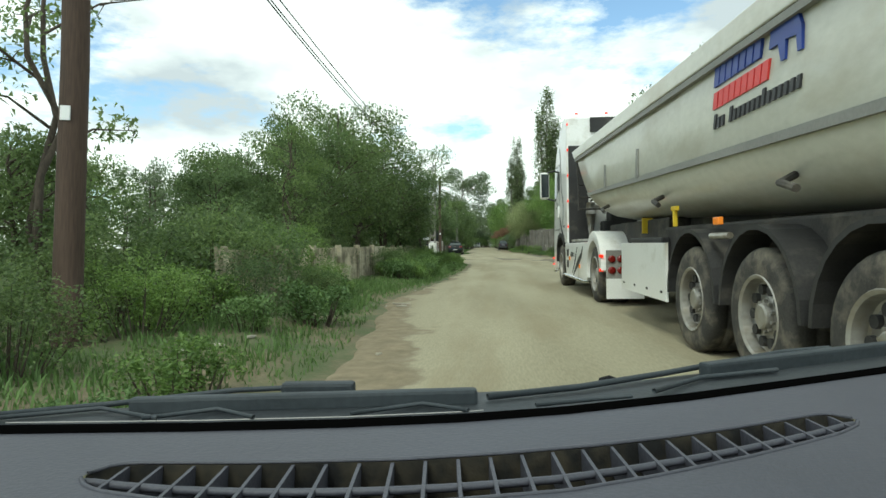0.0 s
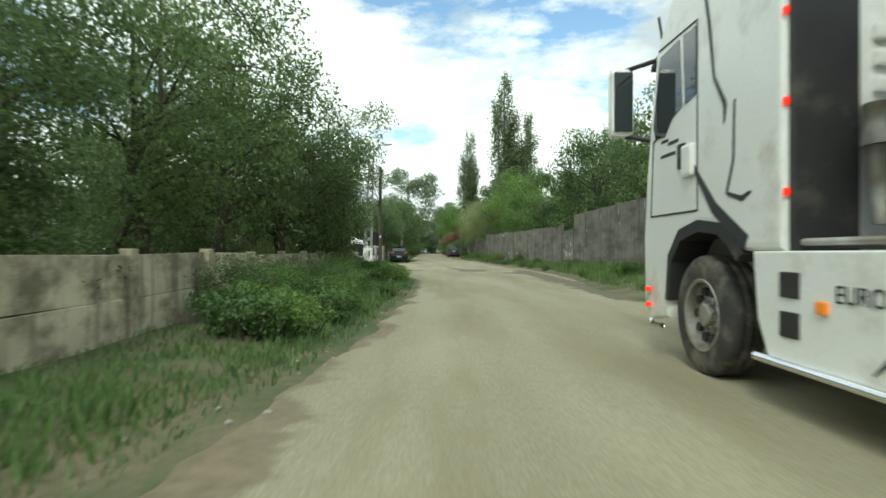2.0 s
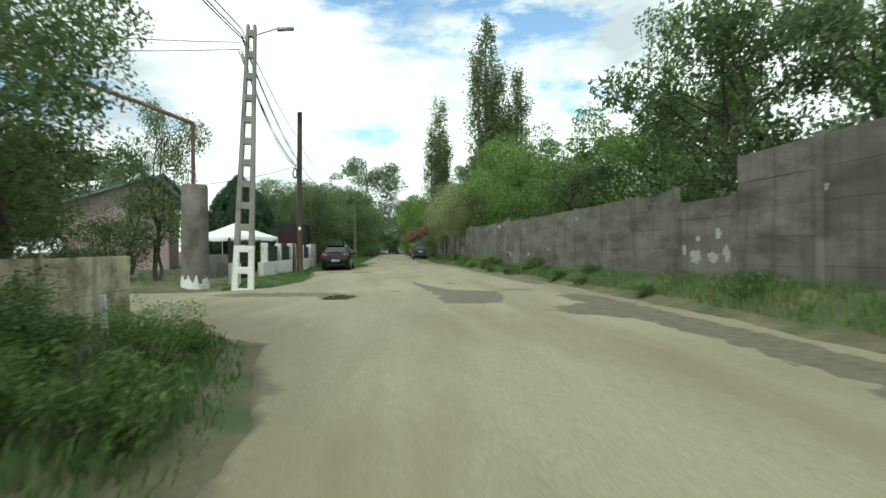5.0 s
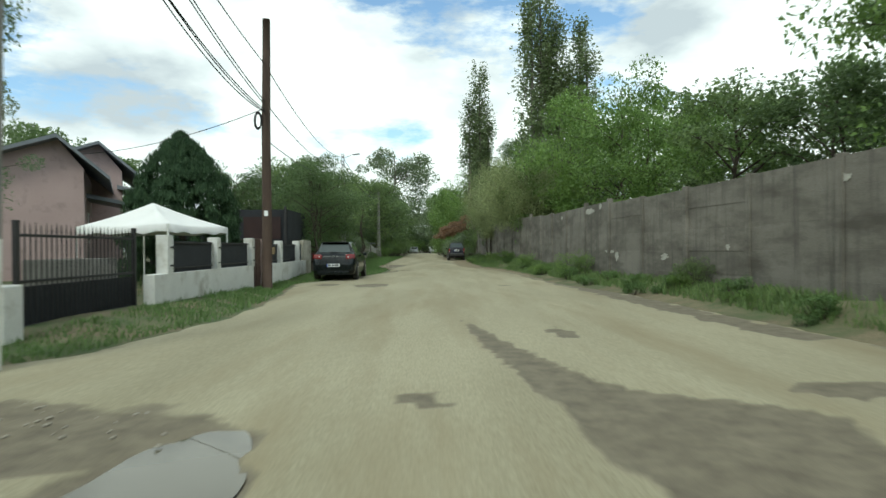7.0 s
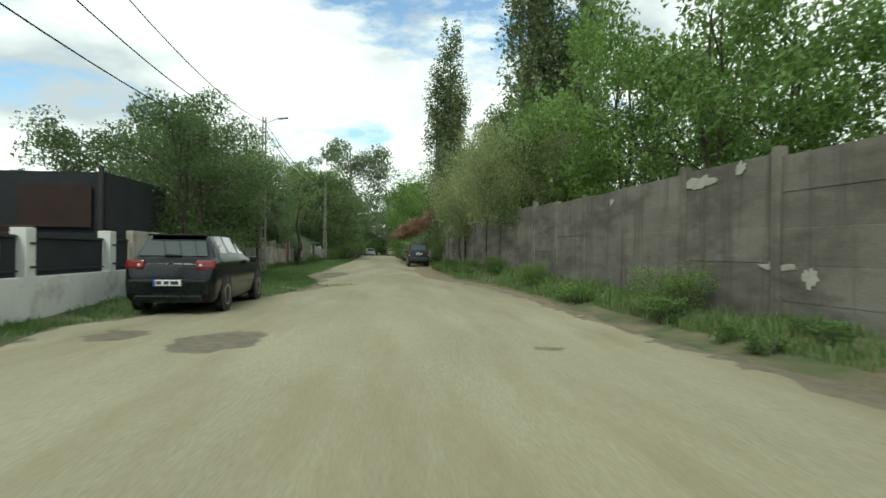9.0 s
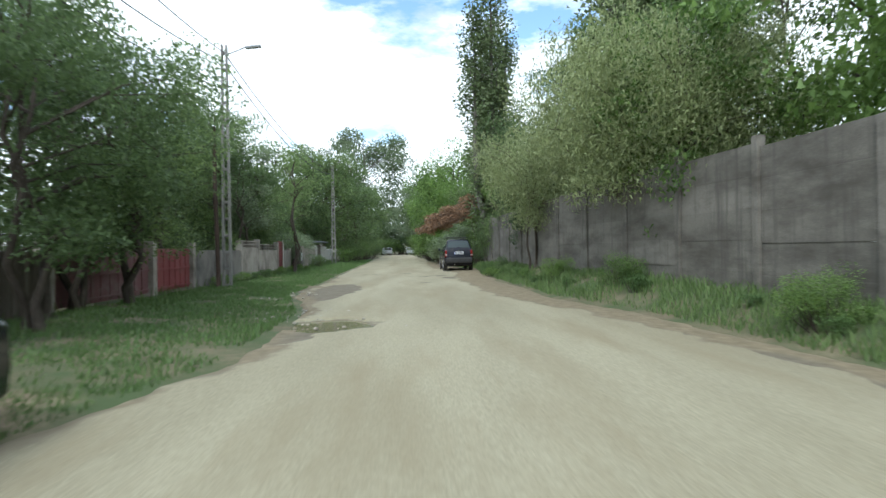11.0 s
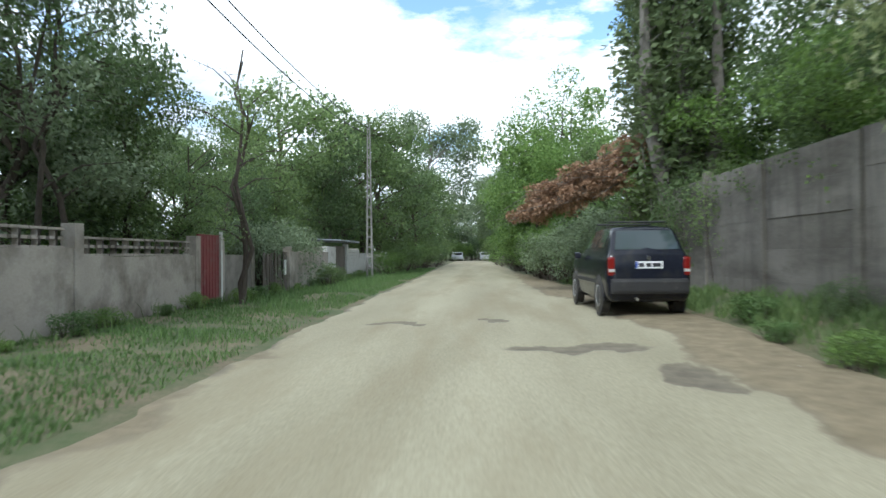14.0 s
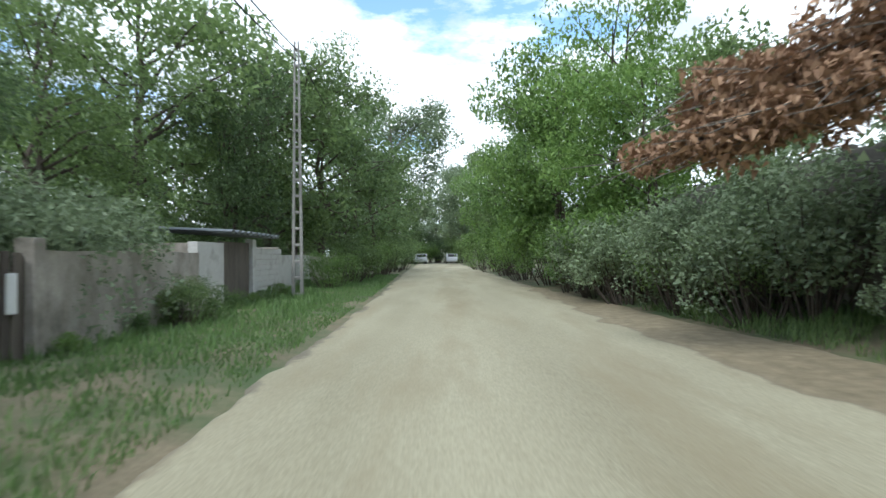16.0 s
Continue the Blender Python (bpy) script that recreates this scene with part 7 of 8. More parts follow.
# pierced blocks on the wall's top
for k in range(17):
    bm = bmesh.new()
    y = (92.05 + 0.36 * k) if k < 7 else (94.95 + 0.36 * (k - 7))
    z0 = 1.30 if y < 94.5 else 1.18
    for dy, dz, sy, sz in ((0, 0.02, 0.34, 0.04), (0, 0.30, 0.34, 0.04), (-0.155, 0.16, 0.04, 0.26), (0.155, 0.16, 0.04, 0.26), (0, 0.16, 0.05, 0.26), (0, 0.16, 0.28, 0.05)):
        box(bm, (LX, y, z0 + dz), (0.10, 0.0 + sy, sz))
    part("pierced_block", bm, OLD_RENDER, wall_lane)
for y, h in ((91.83, 1.62), (94.63, 1.7), (98.6, 1.62), (99.86, 1.62), (101.85, 1.3)):
    bm = bmesh.new()
    box(bm, (LX, y, h / 2), (0.24, 0.22, h), 0.015)
    part("pier", bm, OLD_RENDER, wall_lane)
bm = bmesh.new()
box(bm, (LX + 0.35, 104.1, 0.72), (0.24, 0.22, 1.45), 0.015)
part("pier", bm, OLD_RENDER, wall_lane)

# red door and gates
door = thing("red_door", "oxide red sheet-metal garden door in the wall", "door")
bm = bmesh.new()
box(bm, (LX + 0.05, 99.22, 0.86), (0.05, 1.06, 1.62), 0.006)
part("sheet", bm, OXIDE_RED, door)
for k in range(7):
    bm = bmesh.new()
    box(bm, (LX + 0.08, 98.76 + 0.155 * k, 0.86), (0.014, 0.02, 1.60), 0.003)
    part("ridge", bm, OXIDE_RED, door)
bm = bmesh.new()
box(bm, (LX + 0.10, 99.80, 0.88), (0.06, 0.07, 1.74), 0.008)
part("door_frame", bm, LIMEWASH, door)
for y0, y1, paint in ((79.2, 83.4, DULL_RED), (83.75, 86.3, OXIDE_RED)):
    g = thing("yard_gate", "red sheet-metal yard gate with cross rails", "gate", "red yard gates")
    bm = bmesh.new()
    box(bm, (LX, (y0 + y1) / 2, 0.70), (0.03, y1 - y0, 1.16), 0.004)
    part("sheet", bm, paint, g)
    for z in (0.22, 0.72, 1.22):
        bm = bmesh.new()
        box(bm, (LX + 0.03, (y0 + y1) / 2, z), (0.04, y1 - y0, 0.05), 0.005)
        part("rail", bm, paint, g)
    for k in range(int((y1 - y0) / 0.4)):
        bm = bmesh.new()
        box(bm, (LX + 0.025, y0 + 0.2 + 0.4 * k, 0.70), (0.02, 0.03, 1.10), 0.004)
        part("ridge", bm, paint, g)
for y in (79.05, 83.58, 86.47):
    bm = bmesh.new()
    box(bm, (LX, y, 0.72), (0.24, 0.24, 1.5), 0.015)
    part("gate_pier", bm, OLD_RENDER, wall_lane)

# board fence before the gates, plank gate further on
rng_f = random.Random(3)
fence = thing("board_fence", "weathered board fence under the garden trees", "fence")
plank = bmesh.new()
box(plank, (0, 0, 0.62), (0.025, 0.13, 1.22), 0.004)
plank_me = bpy.data.meshes.new("board")
plank.to_mesh(plank_me)
plank.free()
for k in range(52):
    ob = link("board", plank_me, OLD_WOOD, fence)
    ob.matrix_local = pose(-1.6 - 1.0 * k / 51 + rng_f.uniform(-0.01, 0.01), 71.7 + 0.141 * k, rng_f.uniform(-0.04, 0.03), 0, rng_f.uniform(-1.5, 1.5), 7)
pgate = thing("plank_gate", "dark weathered plank gate leaning between posts", "gate")
for k in range(15):
    ob = link("board", plank_me, OLD_WOOD, pgate)
    ob.matrix_local = pose(LX + 0.35 + rng_f.uniform(-0.015, 0.015), 101.95 + 0.142 * k, rng_f.uniform(-0.05, 0.1), rng_f.uniform(-2, 2), rng_f.uniform(-2, 2), 0)
bm = bmesh.new()
box(bm, (LX + 0.41, 103.7, 0.80), (0.03, 0.16, 0.46), 0.004)
part("white_board", bm, LIMEWASH, pgate)

# shed with a dark door
shed = thing("garden_shed", "small limewashed shed with a dark door and low roof", "shed")
for y0, y1, z in ((109.05, 110.55, 1.52), (112.7, 113.0, 1.66)):
    bm = bmesh.new()
    box(bm, (LX + 0.25, (y0 + y1) / 2, z / 2), (0.2, y1 - y0, z), 0.01)
    part("pier", bm, WHITE_BRICK, shed)
bm = bmesh.new()
box(bm, (LX + 0.22, 111.62, 0.78), (0.06, 2.1, 1.56), 0.006)
dd = part("door", bm, OLD_WOOD, shed, "dark plank door")
for k in range(9):
    bm = bmesh.new()
    box(bm, (LX + 0.22 + 0.012 * (k % 3), 114.4, 0.12 + 0.155 * k), (0.05, 3.0, 0.148), 0.008)
    part("plank", bm, WHITE_BRICK, shed)
bm = bmesh.new()
box(bm, (LX - 1.3, 112.5, 0.75), (0.2, 6.6, 1.5), 0.01)
part("back_wall", bm, OLD_RENDER, shed)
for y in (109.3, 115.8):
    bm = bmesh.new()
    box(bm, (LX - 0.55, y, 0.75), (1.5, 0.15, 1.5), 0.01)
    part("end_wall", bm, OLD_RENDER, shed)
for k in range(10):
    bm = bmesh.new()
    tube(bm, [(LX + 0.62, 110.4 + 0.42 * k, 1.72), (LX - 1.6, 110.4 + 0.42 * k, 2.02)], 0.15, 8)
    bmesh.ops.scale(bm, vec=(1, 1, 0.35), space=Matrix.Translation((0, 0, -1.8)), verts=bm.verts[:])
    part("roof_sheet", bm, ROOF_GREY, shed)

# dead branches with dry leaves over the bushes
heap = thing("dry_branch_heap", "heap of cut branches with dry brown leaves over bushes", "branches")
rng_h = np.random.default_rng(9)
A, B = np.array([5.0, 103.3, 2.35]), np.array([8.7, 102.3, 4.0])
balls = []
bm = bmesh.new()
for k in range(125):
    u = rng_h.uniform(0, 1.1)
    r = 0.36 + 0.75 * math.sin(math.pi * min(0.75, 0.12 + u * 0.6))
    c = A + (B - A) * u + np.clip(rng_h.normal(0, 1, 3), -1.3, 1.3) * np.array([0.4, 0.5, 0.26]) * r
    balls.append((c, rng_h.uniform(0.25, 0.42)))
    e = c + np.array([-0.9, -0.3, -0.35]) * rng_h.uniform(0.4, 1.1) + rng_h.normal(0, 0.15, 3)
    tube(bm, [tuple(c + (B - A) * 0.12), tuple(c), tuple(e)], [0.014, 0.010, 0.003], 5, False)
for x, y in ((8.1, 102.5), (8.45, 102.9)):
    tube(bm, [(x + 0.3, y, -0.1), (x + 0.1, y, 1.5), (x - 0.3, y - 0.1, 3.0)], [0.07, 0.05, 0.02], 7)
part("branch", bm, BARK_PALE, heap, smooth=True, kind="stuff")
link("dry_leaves", leaves_mesh("dry_leaves", crown_points(rng_h, balls, 170, 1.0), rng_h, 0.100, 0.5, 0.6, 0.6, 3), LEAF_BROWN, heap)

# small pale litter and stones beside the road
STONE = mat("stone", (0.25, 0.23, 0.19), (0.45, 0.42, 0.36), 0.9, 40, 5, 0.4, per_object=0.25)
rng_s = random.Random(21)
me_s = []
for k in range(4):
    bm = bmesh.new()
    bmesh.ops.create_icosphere(bm, subdivisions=1, radius=1.0)
    for v in bm.verts:
        v.co *= rng_s.uniform(0.7, 1.15)
        v.co.z *= 0.55
    m_ = bpy.data.meshes.new("stone")
    bm.to_mesh(m_)
    bm.free()
    m_.materials.append(STONE)
    me_s.append(m_)
spots = [(2.0, 78.6, 1.0, 1.6, 60, 0.030), (4.0, 77.8, 0.7, 1.3, 55, 0.028), (1.3, 50.2, 1.3, 0.6, 60, 0.015), (0.9, 83.0, 0.8, 1.6, 40, 0.03), (6.6, 90.0, 0.5, 5.0, 40, 0.025), (2.6, 20.0, 0.6, 8.0, 40, 0.03)]
vs, fs = [], []
for cx, cy, rx, ry, n, size in spots:
    for k in range(n):
        x, y = cx + rx * rng_s.gauss(0, 0.5), cy + ry * rng_s.gauss(0, 0.5)
        s = size * rng_s.uniform(0.5, 1.6)
        src = me_s[rng_s.randrange(4)]
        base = len(vs)
        z = max(ground_z(x, y), -0.02) + s * 0.25
        vs += [(x + v.co.x * s, y + v.co.y * s, z + v.co.z * s) for v in src.vertices]
        fs += [tuple(base + i for i in p.vertices) for p in src.polygons]
tagged(link("gravel", mesh_of("gravel", vs, fs), STONE), "loose pale gravel and stones on the road", "gravel", kind="stuff")


# pale cars standing far down the road
DASH_BLACK = plain("dull_black", (0.015, 0.015, 0.016), 0.35)
CAR_WHITE = plain("white_car_paint", (0.42, 0.43, 0.44), 0.3, coat=0.5)
for x, y, turn in ((0.4, 183.0, 8), (5.0, 183.5, 0)):
    far_car = thing("far_car", "small white car standing far down the road", "car", "white cars far away", at=pose(x, y, 0.0, 0, 0, turn))
    bm = bmesh.new()
    side_plate(bm, [(-1.95, 0.28), (1.9, 0.28), (1.95, 0.70), (1.2, 0.90), (0.5, 1.42), (-1.2, 1.46), (-1.85, 0.95), (-2.0, 0.60)], -0.80, 0.80)
    bmesh.ops.bevel(bm, geom=bm.edges[:], offset=0.06, segments=2, affect="EDGES")
    part("body", bm, CAR_WHITE, far_car, smooth=True)
    bm = bmesh.new()
    box(bm, (0, -1.60, 1.14), (1.30, 0.30, 0.42), 0.05, pose(0, 0, 0, -32, 0, 0))
    part("rear_window", bm, DASH_BLACK, far_car)
    for wx in (-0.72, 0.72):
        for wy in (-1.25, 1.25):
            bm = bmesh.new()
            lathe(bm, [(0.20, -0.09), (0.30, -0.08), (0.30, 0.08), (0.20, 0.09)], 16, pose(wx, wy, 0.30))
            part("wheel", bm, DASH_BLACK, far_car, smooth=True)

# scraps of board and paper along the verge where the drive begins
SCRAP = mat("pale_scrap", (0.30, 0.28, 0.22), (0.50, 0.47, 0.40), 0.85, 40, 6, 0.2)
rng_l = random.Random(5)
for x, y, a, b, turn in ((2.74, 15.9, 0.36, 0.05, 20), (2.80, 15.5, 0.22, 0.04, 38), (1.62, 10.4, 0.12, 0.08, 40), (1.45, 10.0, 0.10, 0.07, 100), (1.72, 11.0, 0.14, 0.06, 70), (1.30, 9.6, 0.09, 0.07, 10), (2.2, 9.3, 0.05, 0.04, 15), (3.3, 10.6, 0.06, 0.04, 50), (0.98, 83.4, 0.13, 0.07, 30), (1.35, 83.8, 0.16, 0.09, 120), (1.6, 83.3, 0.08, 0.06, 75)):
    bm = bmesh.new()
    box(bm, (0, 0, 0.012), (a, b, 0.022), 0.006)
    for v in bm.verts:
        v.co.z += rng_l.uniform(0, 0.25 * b)
    ob = part("scrap", bm, SCRAP)
    lo, hi = road_edges(y)
    ob.matrix_world = pose(x, y, max(ground_z(x, y), 0.0 if x > lo else -1.0), 0, 3, turn)
    tagged(ob, "pale scrap of board or paper on the verge", "litter", "scraps on the verge")

# limewashed stakes on the verge
for x, y, h in ((0.87, 39.2, 0.66), (0.75, 41.6, 0.55)):
    bm = bmesh.new()
    box(bm, (0, 0, h / 2), (0.07, 0.07, h), 0.012)
    ob = part("stake", bm, LIMEWASH)
    ob.matrix_world = pose(x, y, ground_z(x, y) - 0.06, 2, -2, 10)
    tagged(ob, "short limewashed stake in the grass verge", "stake", "white stakes")

# ---- grass ----
def build_grass(name, label, areas, material, seed):
    """areas: y0, y1, function for the left and right edge at y, blades, height."""
    rng = np.random.default_rng(seed)
    P, S = [], []
    for y0, y1, edges, count, high in areas:
        ys = rng.uniform(y0, y1, count)
        us = rng.uniform(0, 1, count)
        for y, u in zip(ys, us):
            lo, hi = edges(y)
            if hi <= lo:
                continue
            x = lo + (hi - lo) * u
            d = noise.noise(Vector((x * 0.9, y * 0.9, seed)))
            if d < -0.25 and rng.uniform() < 0.8:
                continue
            P.append((x, y, ground_z(x, y) - 0.01))
            S.append(high * rng.uniform(0.5, 1.3) * (0.8 + 0.7 * max(0, d)))
    P, S = np.array(P), np.array(S)
    n = len(P)
    a = rng.uniform(0, 2 * np.pi, n)
    b = rng.uniform(0, 2 * np.pi, n)
    w = 0.007 + 0.018 * S
    side = np.stack([np.cos(a), np.sin(a), 0 * a], 1) * w[:, None]
    bend = np.stack([np.cos(b), np.sin(b), 0 * b], 1) * (S * rng.uniform(0.15, 0.65, n))[:, None]
    up = np.array([0, 0, 1.0])
    v = np.empty((n, 5, 3))
    v[:, 0], v[:, 1] = P - side, P + side
    v[:, 2], v[:, 3] = P + side * 0.7 + bend * 0.35 + up * (S * 0.6)[:, None], P - side * 0.7 + bend * 0.35 + up * (S * 0.6)[:, None]
    v[:, 4] = P + bend + up * S[:, None]
    me = bpy.data.meshes.new(name)
    me.vertices.add(n * 5)
    me.vertices.foreach_set("co", v.ravel())
    base = np.arange(n)[:, None] * 5
    loops = np.concatenate([base + np.array([[0, 1, 2, 3]]), base + np.array([[3, 2, 4]])], 1)
    me.loops.add(n * 7)
    me.loops.foreach_set("vertex_index", loops.ravel().astype(np.int32))
    me.polygons.add(n * 2)
    starts = (np.arange(n)[:, None] * 7 + np.array([[0, 4]])).ravel()
    me.polygons.foreach_set("loop_start", starts.astype(np.int32))
    me.update(calc_edges=True)
    return tagged(link(name, me, material), label, "grass", kind="stuff")


def left_strip(inner, outer):
    return lambda y: (lerp_at(LEFT_EDGE, y) - outer, lerp_at(LEFT_EDGE, y) - inner)


def right_strip(inner, outer):
    return lambda y: (max(lerp_at(RIGHT_EDGE, y) + lerp_at(STRIP, y) + inner * (0.3 if lerp_at(STRIP, y) > 0.3 else 1.0), lerp_at(WALL_X, y) - outer), lerp_at(WALL_X, y) - 0.08)


build_grass("verge_grass", "lush green grass and weeds on the verge", [(-4, 42.5, left_strip(0.1, 3.0), 30000, 0.09), (-4, 20, left_strip(0.6, 4.5), 14000, 0.17), (13, 42.5, left_strip(0.35, 1.5), 8000, 0.17), (51.5, 70, lambda y: (-0.8, lerp_at(LEFT_EDGE, y) - 0.05), 9000, 0.11), (70, 90, lambda y: (-2.5, lerp_at(LEFT_EDGE, y) - 0.1), 46000, 0.085), (90, 135, lambda y: (-2.6, lerp_at(LEFT_EDGE, y) - 0.1), 62000, 0.085), (98, 125, lambda y: (-2.6, lerp_at(LEFT_EDGE, y) - 0.9), 5000, 0.22)], GRASS, 3)
build_grass("wall_grass", "rough green and yellowing grass along the panel wall", [(10, 60, right_strip(0.35, 1.7), 22000, 0.20), (60, 110, right_strip(0.4, 1.9), 24000, 0.20), (-4, 135, lambda y: (lerp_at(LEFT_EDGE, y) - 7, lerp_at(LEFT_EDGE, y) - 2.5), 7000, 0.3)], GRASS_DRY, 4)

# ---- the car's dashboard, where the drive begins ----
DASH_GREY = mat("dash_plastic", (0.040, 0.041, 0.053), (0.062, 0.063, 0.080), 0.55, 220, 3, 0.15)
DASH_DARK = mat("dark_trim", (0.004, 0.004, 0.005), (0.009, 0.009, 0.011), 0.75, 150, 3, 0.1)
DASH_DARK.node_tree.nodes["Principled BSDF"].inputs["Specular IOR Level"].default_value = 0.12
BAND_BLACK = plain("band_black", (0.002, 0.002, 0.002), 0.95)
BAND_BLACK.node_tree.nodes["Principled BSDF"].inputs["Specular IOR Level"].default_value = 0.0
WIPER_GREY = mat("wiper_grey", (0.016, 0.022, 0.027), (0.036, 0.045, 0.052), 0.65, 90, 6, 0.1)
SEAL_GLEAM = plain("seal_gleam", (0.32, 0.31, 0.30), 0.5)
SCUTTLE_GREY = mat("scuttle_grey", (0.012, 0.015, 0.018), (0.030, 0.036, 0.042), 0.6, 120, 4, 0.1)
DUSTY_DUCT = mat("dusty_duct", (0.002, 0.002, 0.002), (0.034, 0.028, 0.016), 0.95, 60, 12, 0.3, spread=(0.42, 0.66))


def glass_line(x):
    return lerp_at([(-1.0, 0.70), (-0.531, 0.704), (-0.3, 0.704), (-0.125, 0.712), (0.02, 0.728), (0.157, 0.757), (0.34, 0.815), (0.525, 0.887), (0.73, 0.969), (1.2, 1.2)], x)


def scuttle_line(x):
    return lerp_at([(-1.0, 0.72), (-0.59, 0.785), (-0.4, 0.835), (-0.28, 0.87), (0.0, 0.88), (0.2, 0.905), (0.45, 1.0), (0.65, 1.12), (0.85, 1.2), (1.2, 1.36)], x)


def slot_far(x):
    return lerp_at([(-0.35, 0.570), (-0.345, 0.582), (-0.335, 0.592), (-0.32, 0.597), (-0.2, 0.594), (-0.048, 0.598), (0.06, 0.612), (0.161, 0.632), (0.25, 0.657), (0.341, 0.687), (0.43, 0.722), (0.47, 0.737), (0.485, 0.738), (0.495, 0.732), (0.5, 0.718)], x)


def slot_near(x):
    return lerp_at([(-0.35, 0.565), (-0.342, 0.553), (-0.328, 0.541), (-0.309, 0.532), (-0.25, 0.514), (-0.17, 0.502), (-0.1, 0.499), (0.0, 0.505), (0.1085, 0.5224), (0.195, 0.552), (0.311, 0.600), (0.38, 0.633), (0.4465, 0.667), (0.48, 0.69), (0.493, 0.702), (0.5, 0.714)], x)


def build_dashboard(at):
    d = thing("dashboard", "grey plastic car dashboard with a long slotted air vent", "dashboard", at=at)
    X = [round(-0.95 + 0.0125 * k, 4) for k in range(167)]
    top = 0.962

    def arch(x, y):
        return top - 0.02 * max(0.0, (0.50 - y)) * 4 - 0.02 * (max(0.0, abs(x - 0.1) - 0.5)) ** 2

    bm = bmesh.new()

    def sheet(lo, hi, x0, x1, n=6):
        rows = []
        for x in [x for x in X if x0 - 1e-6 <= x <= x1 + 1e-6]:
            rows.append([bm.verts.new((x, lo(x) + (hi(x) - lo(x)) * k / n, arch(x, lo(x) + (hi(x) - lo(x)) * k / n))) for k in range(n + 1)])
        for a, b in zip(rows, rows[1:]):
            for k in range(n):
                bm.faces.new((a[k], b[k], b[k + 1], a[k + 1]))

    xa, xb = -0.35, 0.50
    sheet(slot_far, glass_line, xa, xb)
    sheet(lambda x: 0.30 + 0 * x, slot_near, xa, xb)
    sheet(lambda x: 0.30 + 0 * x, glass_line, -0.95, xa, 12)
    sheet(lambda x: 0.30 + 0 * x, glass_line, xb, 1.125, 12)
    bmesh.ops.remove_doubles(bm, verts=bm.verts[:], dist=0.0005)
    part("top", bm, DASH_GREY, d, smooth=True)
    bm = bmesh.new()
    side_plate(bm, [(0.30, 0.30), (0.30, 0.945), (0.34, 0.55), (0.5, 0.30)], -0.95, 1.12)
    part("fascia", bm, DASH_GREY, d)
    bm = bmesh.new()
    side_plate(bm, [(0.46, 0.0), (0.50, 0.0), (0.50, 0.5), (0.46, 0.5)], -0.93, 1.10)
    part("bulkhead", bm, DASH_DARK, d)
    # recessed vent
    xs = [x for x in X if xa - 1e-6 <= x <= xb + 1e-6]
    bm = bmesh.new()
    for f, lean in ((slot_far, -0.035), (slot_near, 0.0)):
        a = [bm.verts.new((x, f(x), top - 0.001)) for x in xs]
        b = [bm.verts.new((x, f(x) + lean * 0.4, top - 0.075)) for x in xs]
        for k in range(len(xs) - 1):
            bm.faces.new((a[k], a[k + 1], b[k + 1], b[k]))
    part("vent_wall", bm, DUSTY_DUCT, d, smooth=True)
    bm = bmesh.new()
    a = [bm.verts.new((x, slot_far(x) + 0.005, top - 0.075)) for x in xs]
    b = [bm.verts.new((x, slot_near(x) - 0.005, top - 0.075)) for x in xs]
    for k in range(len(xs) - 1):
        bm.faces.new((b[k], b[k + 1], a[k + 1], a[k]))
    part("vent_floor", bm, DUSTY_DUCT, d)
    bm = bmesh.new()
    tube(bm, [(x, slot_far(x) + 0.003, top) for x in xs], 0.0022, 6)
    tube(bm, [(x, slot_near(x) - 0.003, top) for x in xs], 0.0022, 6)
    part("vent_rim", bm, DASH_GREY, d, smooth=True)
    grille = new("vent_grille")
    grille.parent = d
    for k in range(25):
        x = -0.322 + 0.0335 * k
        bm = bmesh.new()
        y0, y1 = slot_near(x), slot_far(x)
        quad = [(x, y0), (x, y1)]
        a = [bm.verts.new((quad[i][0] + s, quad[i][1], top - z)) for z in (0.002, 0.03) for i, s in ((0, -0.0018), (1, -0.0018), (1, 0.0018), (0, 0.0018))]
        for f in ((0, 1, 2, 3), (4, 7, 6, 5), (0, 4, 5, 1), (1, 5, 6, 2), (2, 6, 7, 3), (3, 7, 4, 0)):
            bm.faces.new([a[i] for i in f])
        part("slat", bm, DASH_GREY, grille)
    bm = bmesh.new()
    tube(bm, [(x, slot_near(x) + 0.38 * (slot_far(x) - slot_near(x)), top - 0.006) for x in xs], 0.004, 6)
    part("long_slat", bm, DASH_GREY, grille, smooth=True)
    # black band of the windscreen's foot, wipers on the scuttle
    bm = bmesh.new()
    rows = [(lambda x: glass_line(x) - 0.012, -0.02), (lambda x: glass_line(x) - 0.004, 0.004), (lambda x: glass_line(x) + 0.025, 0.002)]
    for (f0, z0), (f1, z1) in zip(rows, rows[1:]):
        a = [bm.verts.new((x, f0(x), top + z0)) for x in X]
        b = [bm.verts.new((x, f1(x), top + z1)) for x in X]
        for k in range(len(X) - 1):
            bm.faces.new((a[k], a[k + 1], b[k + 1], b[k]))
    bmesh.ops.remove_doubles(bm, verts=bm.verts[:], dist=0.0002)
    part("black_band", bm, BAND_BLACK, d, smooth=True)
    # edge of the seal; its reflection line is put into the pale colour
    bm = bmesh.new()
    tube(bm, [(x, glass_line(x) + 0.030, top + 0.003) for x in X if -0.56 <= x <= 0.06], 0.0010, 5)
    part("glass_edge", bm, SEAL_GLEAM, d, "thin edge of the windscreen seal with its reflection coloured pale", smooth=True)
    bm = bmesh.new()
    rows = [(lambda x: glass_line(x) + 0.020, -0.004), (lambda x: 0.5 * (glass_line(x) + scuttle_line(x)), 0.0), (scuttle_line, -0.004), (lambda x: scuttle_line(x) + 0.02, -0.05)]
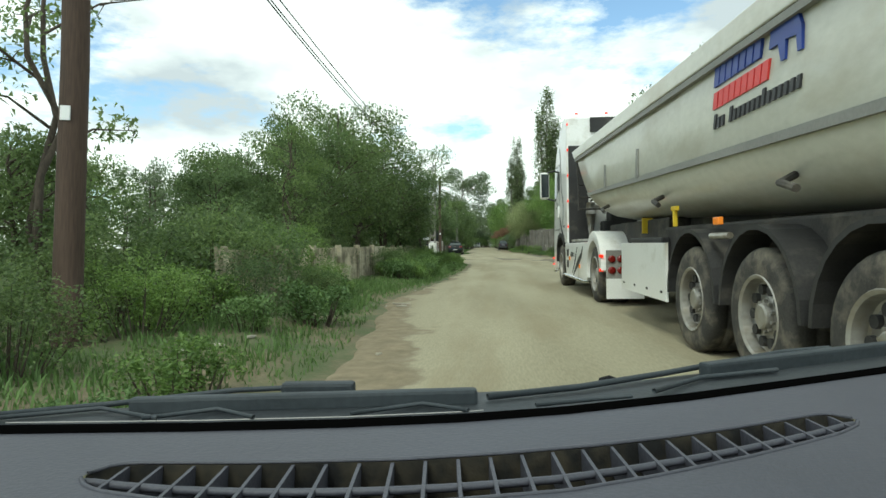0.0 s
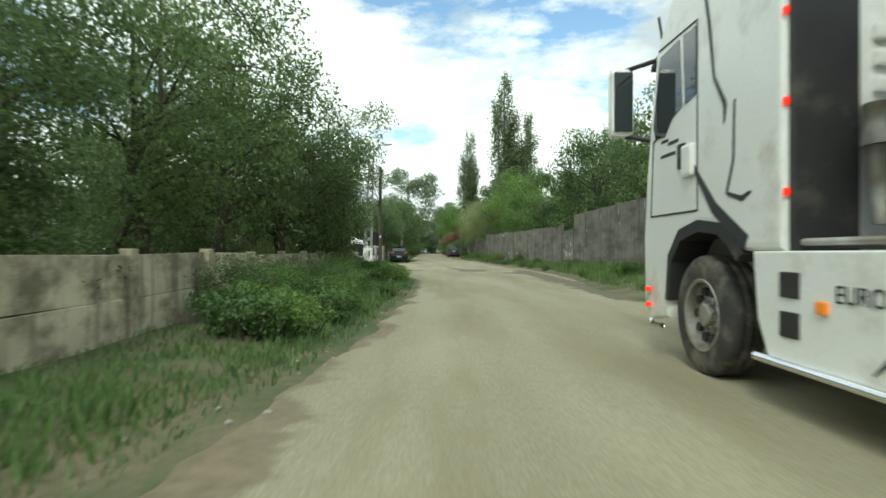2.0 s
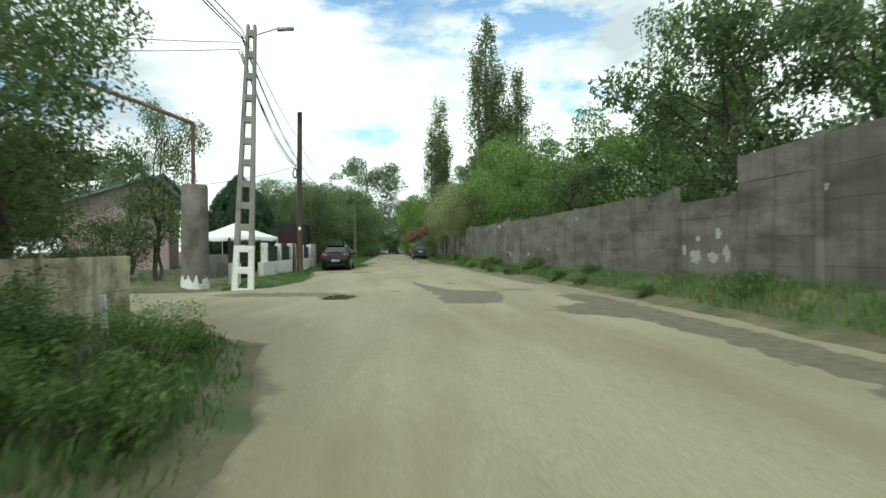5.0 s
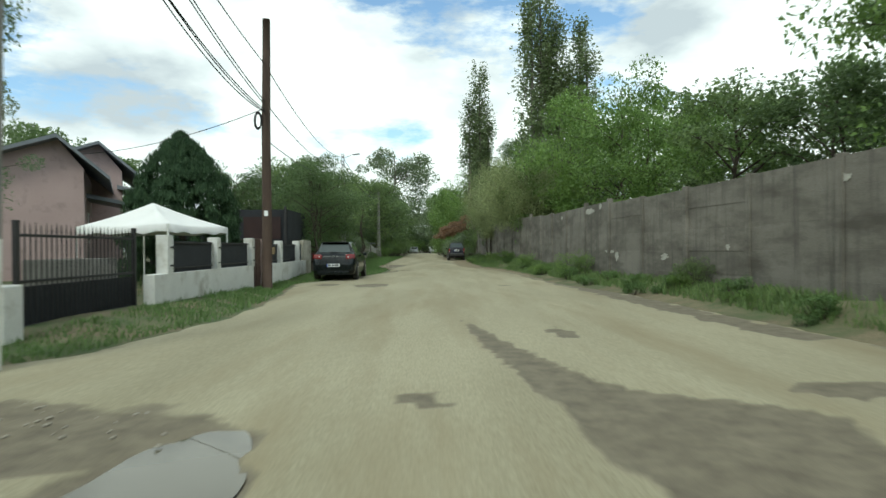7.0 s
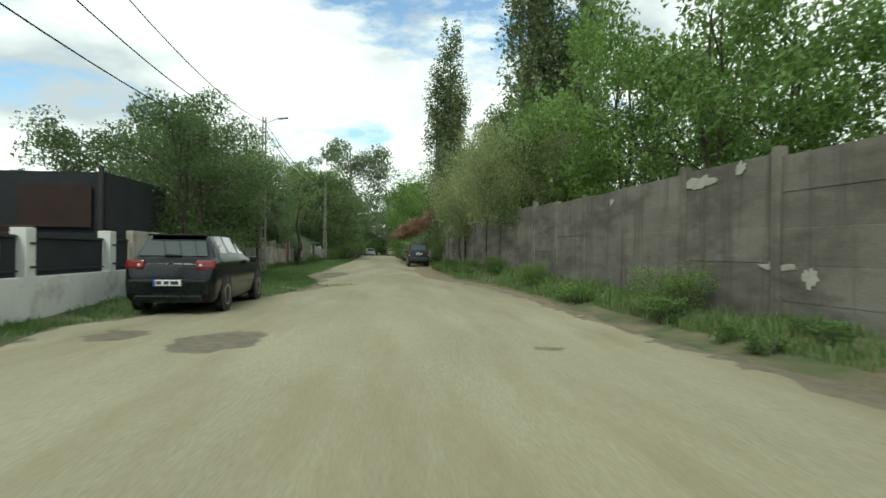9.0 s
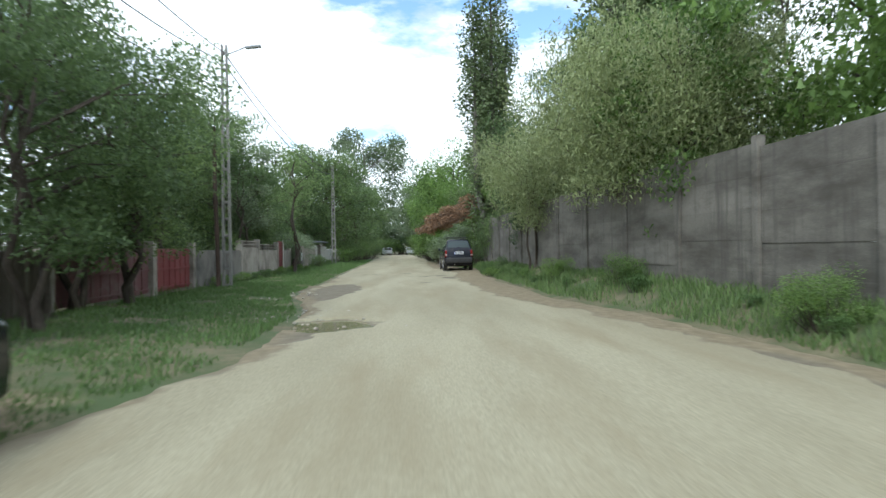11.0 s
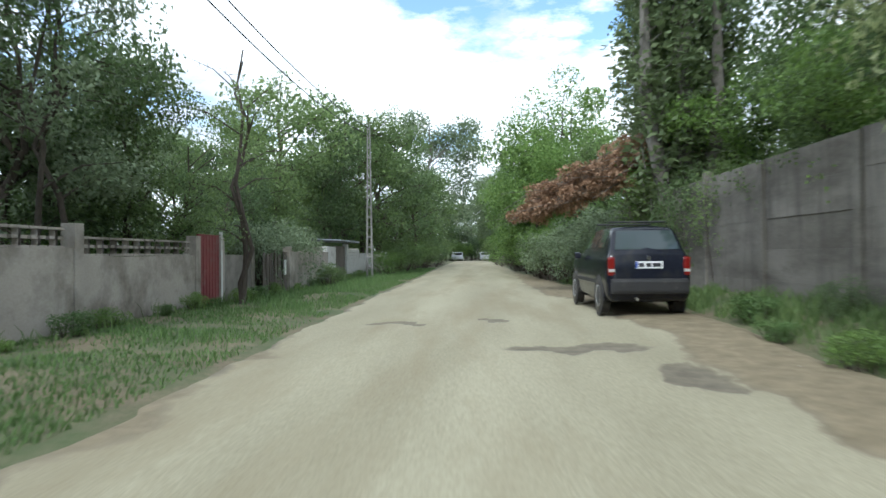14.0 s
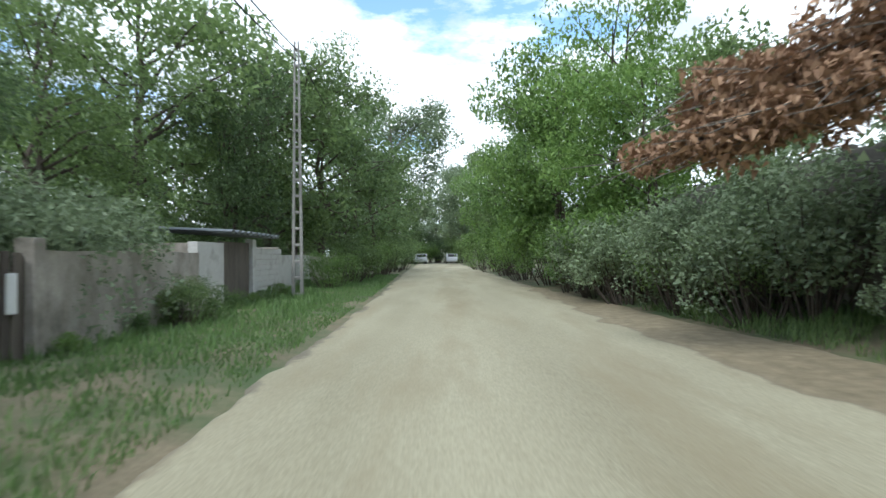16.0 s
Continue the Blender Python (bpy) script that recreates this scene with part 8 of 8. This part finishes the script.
    for (f0, z0), (f1, z1) in zip(rows, rows[1:]):
        a = [bm.verts.new((x, f0(x), top + z0)) for x in X]
        b = [bm.verts.new((x, f1(x), top + z1)) for x in X]
        for k in range(len(X) - 1):
            bm.faces.new((a[k], a[k + 1], b[k + 1], b[k]))
    bmesh.ops.remove_doubles(bm, verts=bm.verts[:], dist=0.0002)
    part("scuttle", bm, SCUTTLE_GREY, d, smooth=True)
    for pts, r in (([(-0.62, 0.745), (-0.46, 0.805), (-0.31, 0.875), (-0.24, 0.885), (-0.16, 0.875)], 0.004), ([(0.06, 0.82), (0.20, 0.87), (0.35, 0.95), (0.64, 1.12), (0.76, 1.16)], 0.005), ([(-0.60, 0.735), (-0.46, 0.785), (-0.36, 0.735)], 0.003), ([(-0.38, 0.735), (-0.30, 0.775), (-0.24, 0.735)], 0.003), ([(-0.12, 0.745), (-0.03, 0.79), (0.03, 0.755)], 0.003), ([(0.12, 0.775), (0.20, 0.80), (0.26, 0.815)], 0.003), ([(0.30, 0.84), (0.40, 0.92), (0.55, 0.97)], 0.004)):
        bm = bmesh.new()
        tube(bm, [(x, y, top + 0.006) for x, y in pts], r, 8)
        part("wiper_arm", bm, WIPER_GREY, d, smooth=True)
    for (x0, y0), (x1, y1), wide, high in (((-0.42, 0.785), (0.045, 0.815), 0.020, 0.024), ((-0.235, 0.85), (-0.13, 0.85), 0.022, 0.030), ((0.42, 0.95), (0.86, 1.13), 0.024, 0.030)):
        bm = bmesh.new()
        long = math.hypot(x1 - x0, y1 - y0)
        box(bm, (0, 0, 0), (long, wide, high), 0.005, pose((x0 + x1) / 2, (y0 + y1) / 2, top + 0.008, 0, 0, math.degrees(math.atan2(y1 - y0, x1 - x0))))
        part("wiper_blade", bm, WIPER_GREY, d)
    bm = bmesh.new()
    lathe(bm, [(0.018, 0), (0.016, 0.012), (0.0, 0.018)], 14, pose(0.265, 0.945, top - 0.012, 0, -90, 0))
    part("washer_nozzle", bm, DASH_DARK, d, smooth=True)
    return d


build_dashboard(pose(4.502, 4.401, 0.0, 0, 0, 4.61))

# the patterns from which copies were made leave the scene
for ob in FAR_AWAY:
    for o in (*ob.children_recursive, ob):
        bpy.data.objects.remove(o)
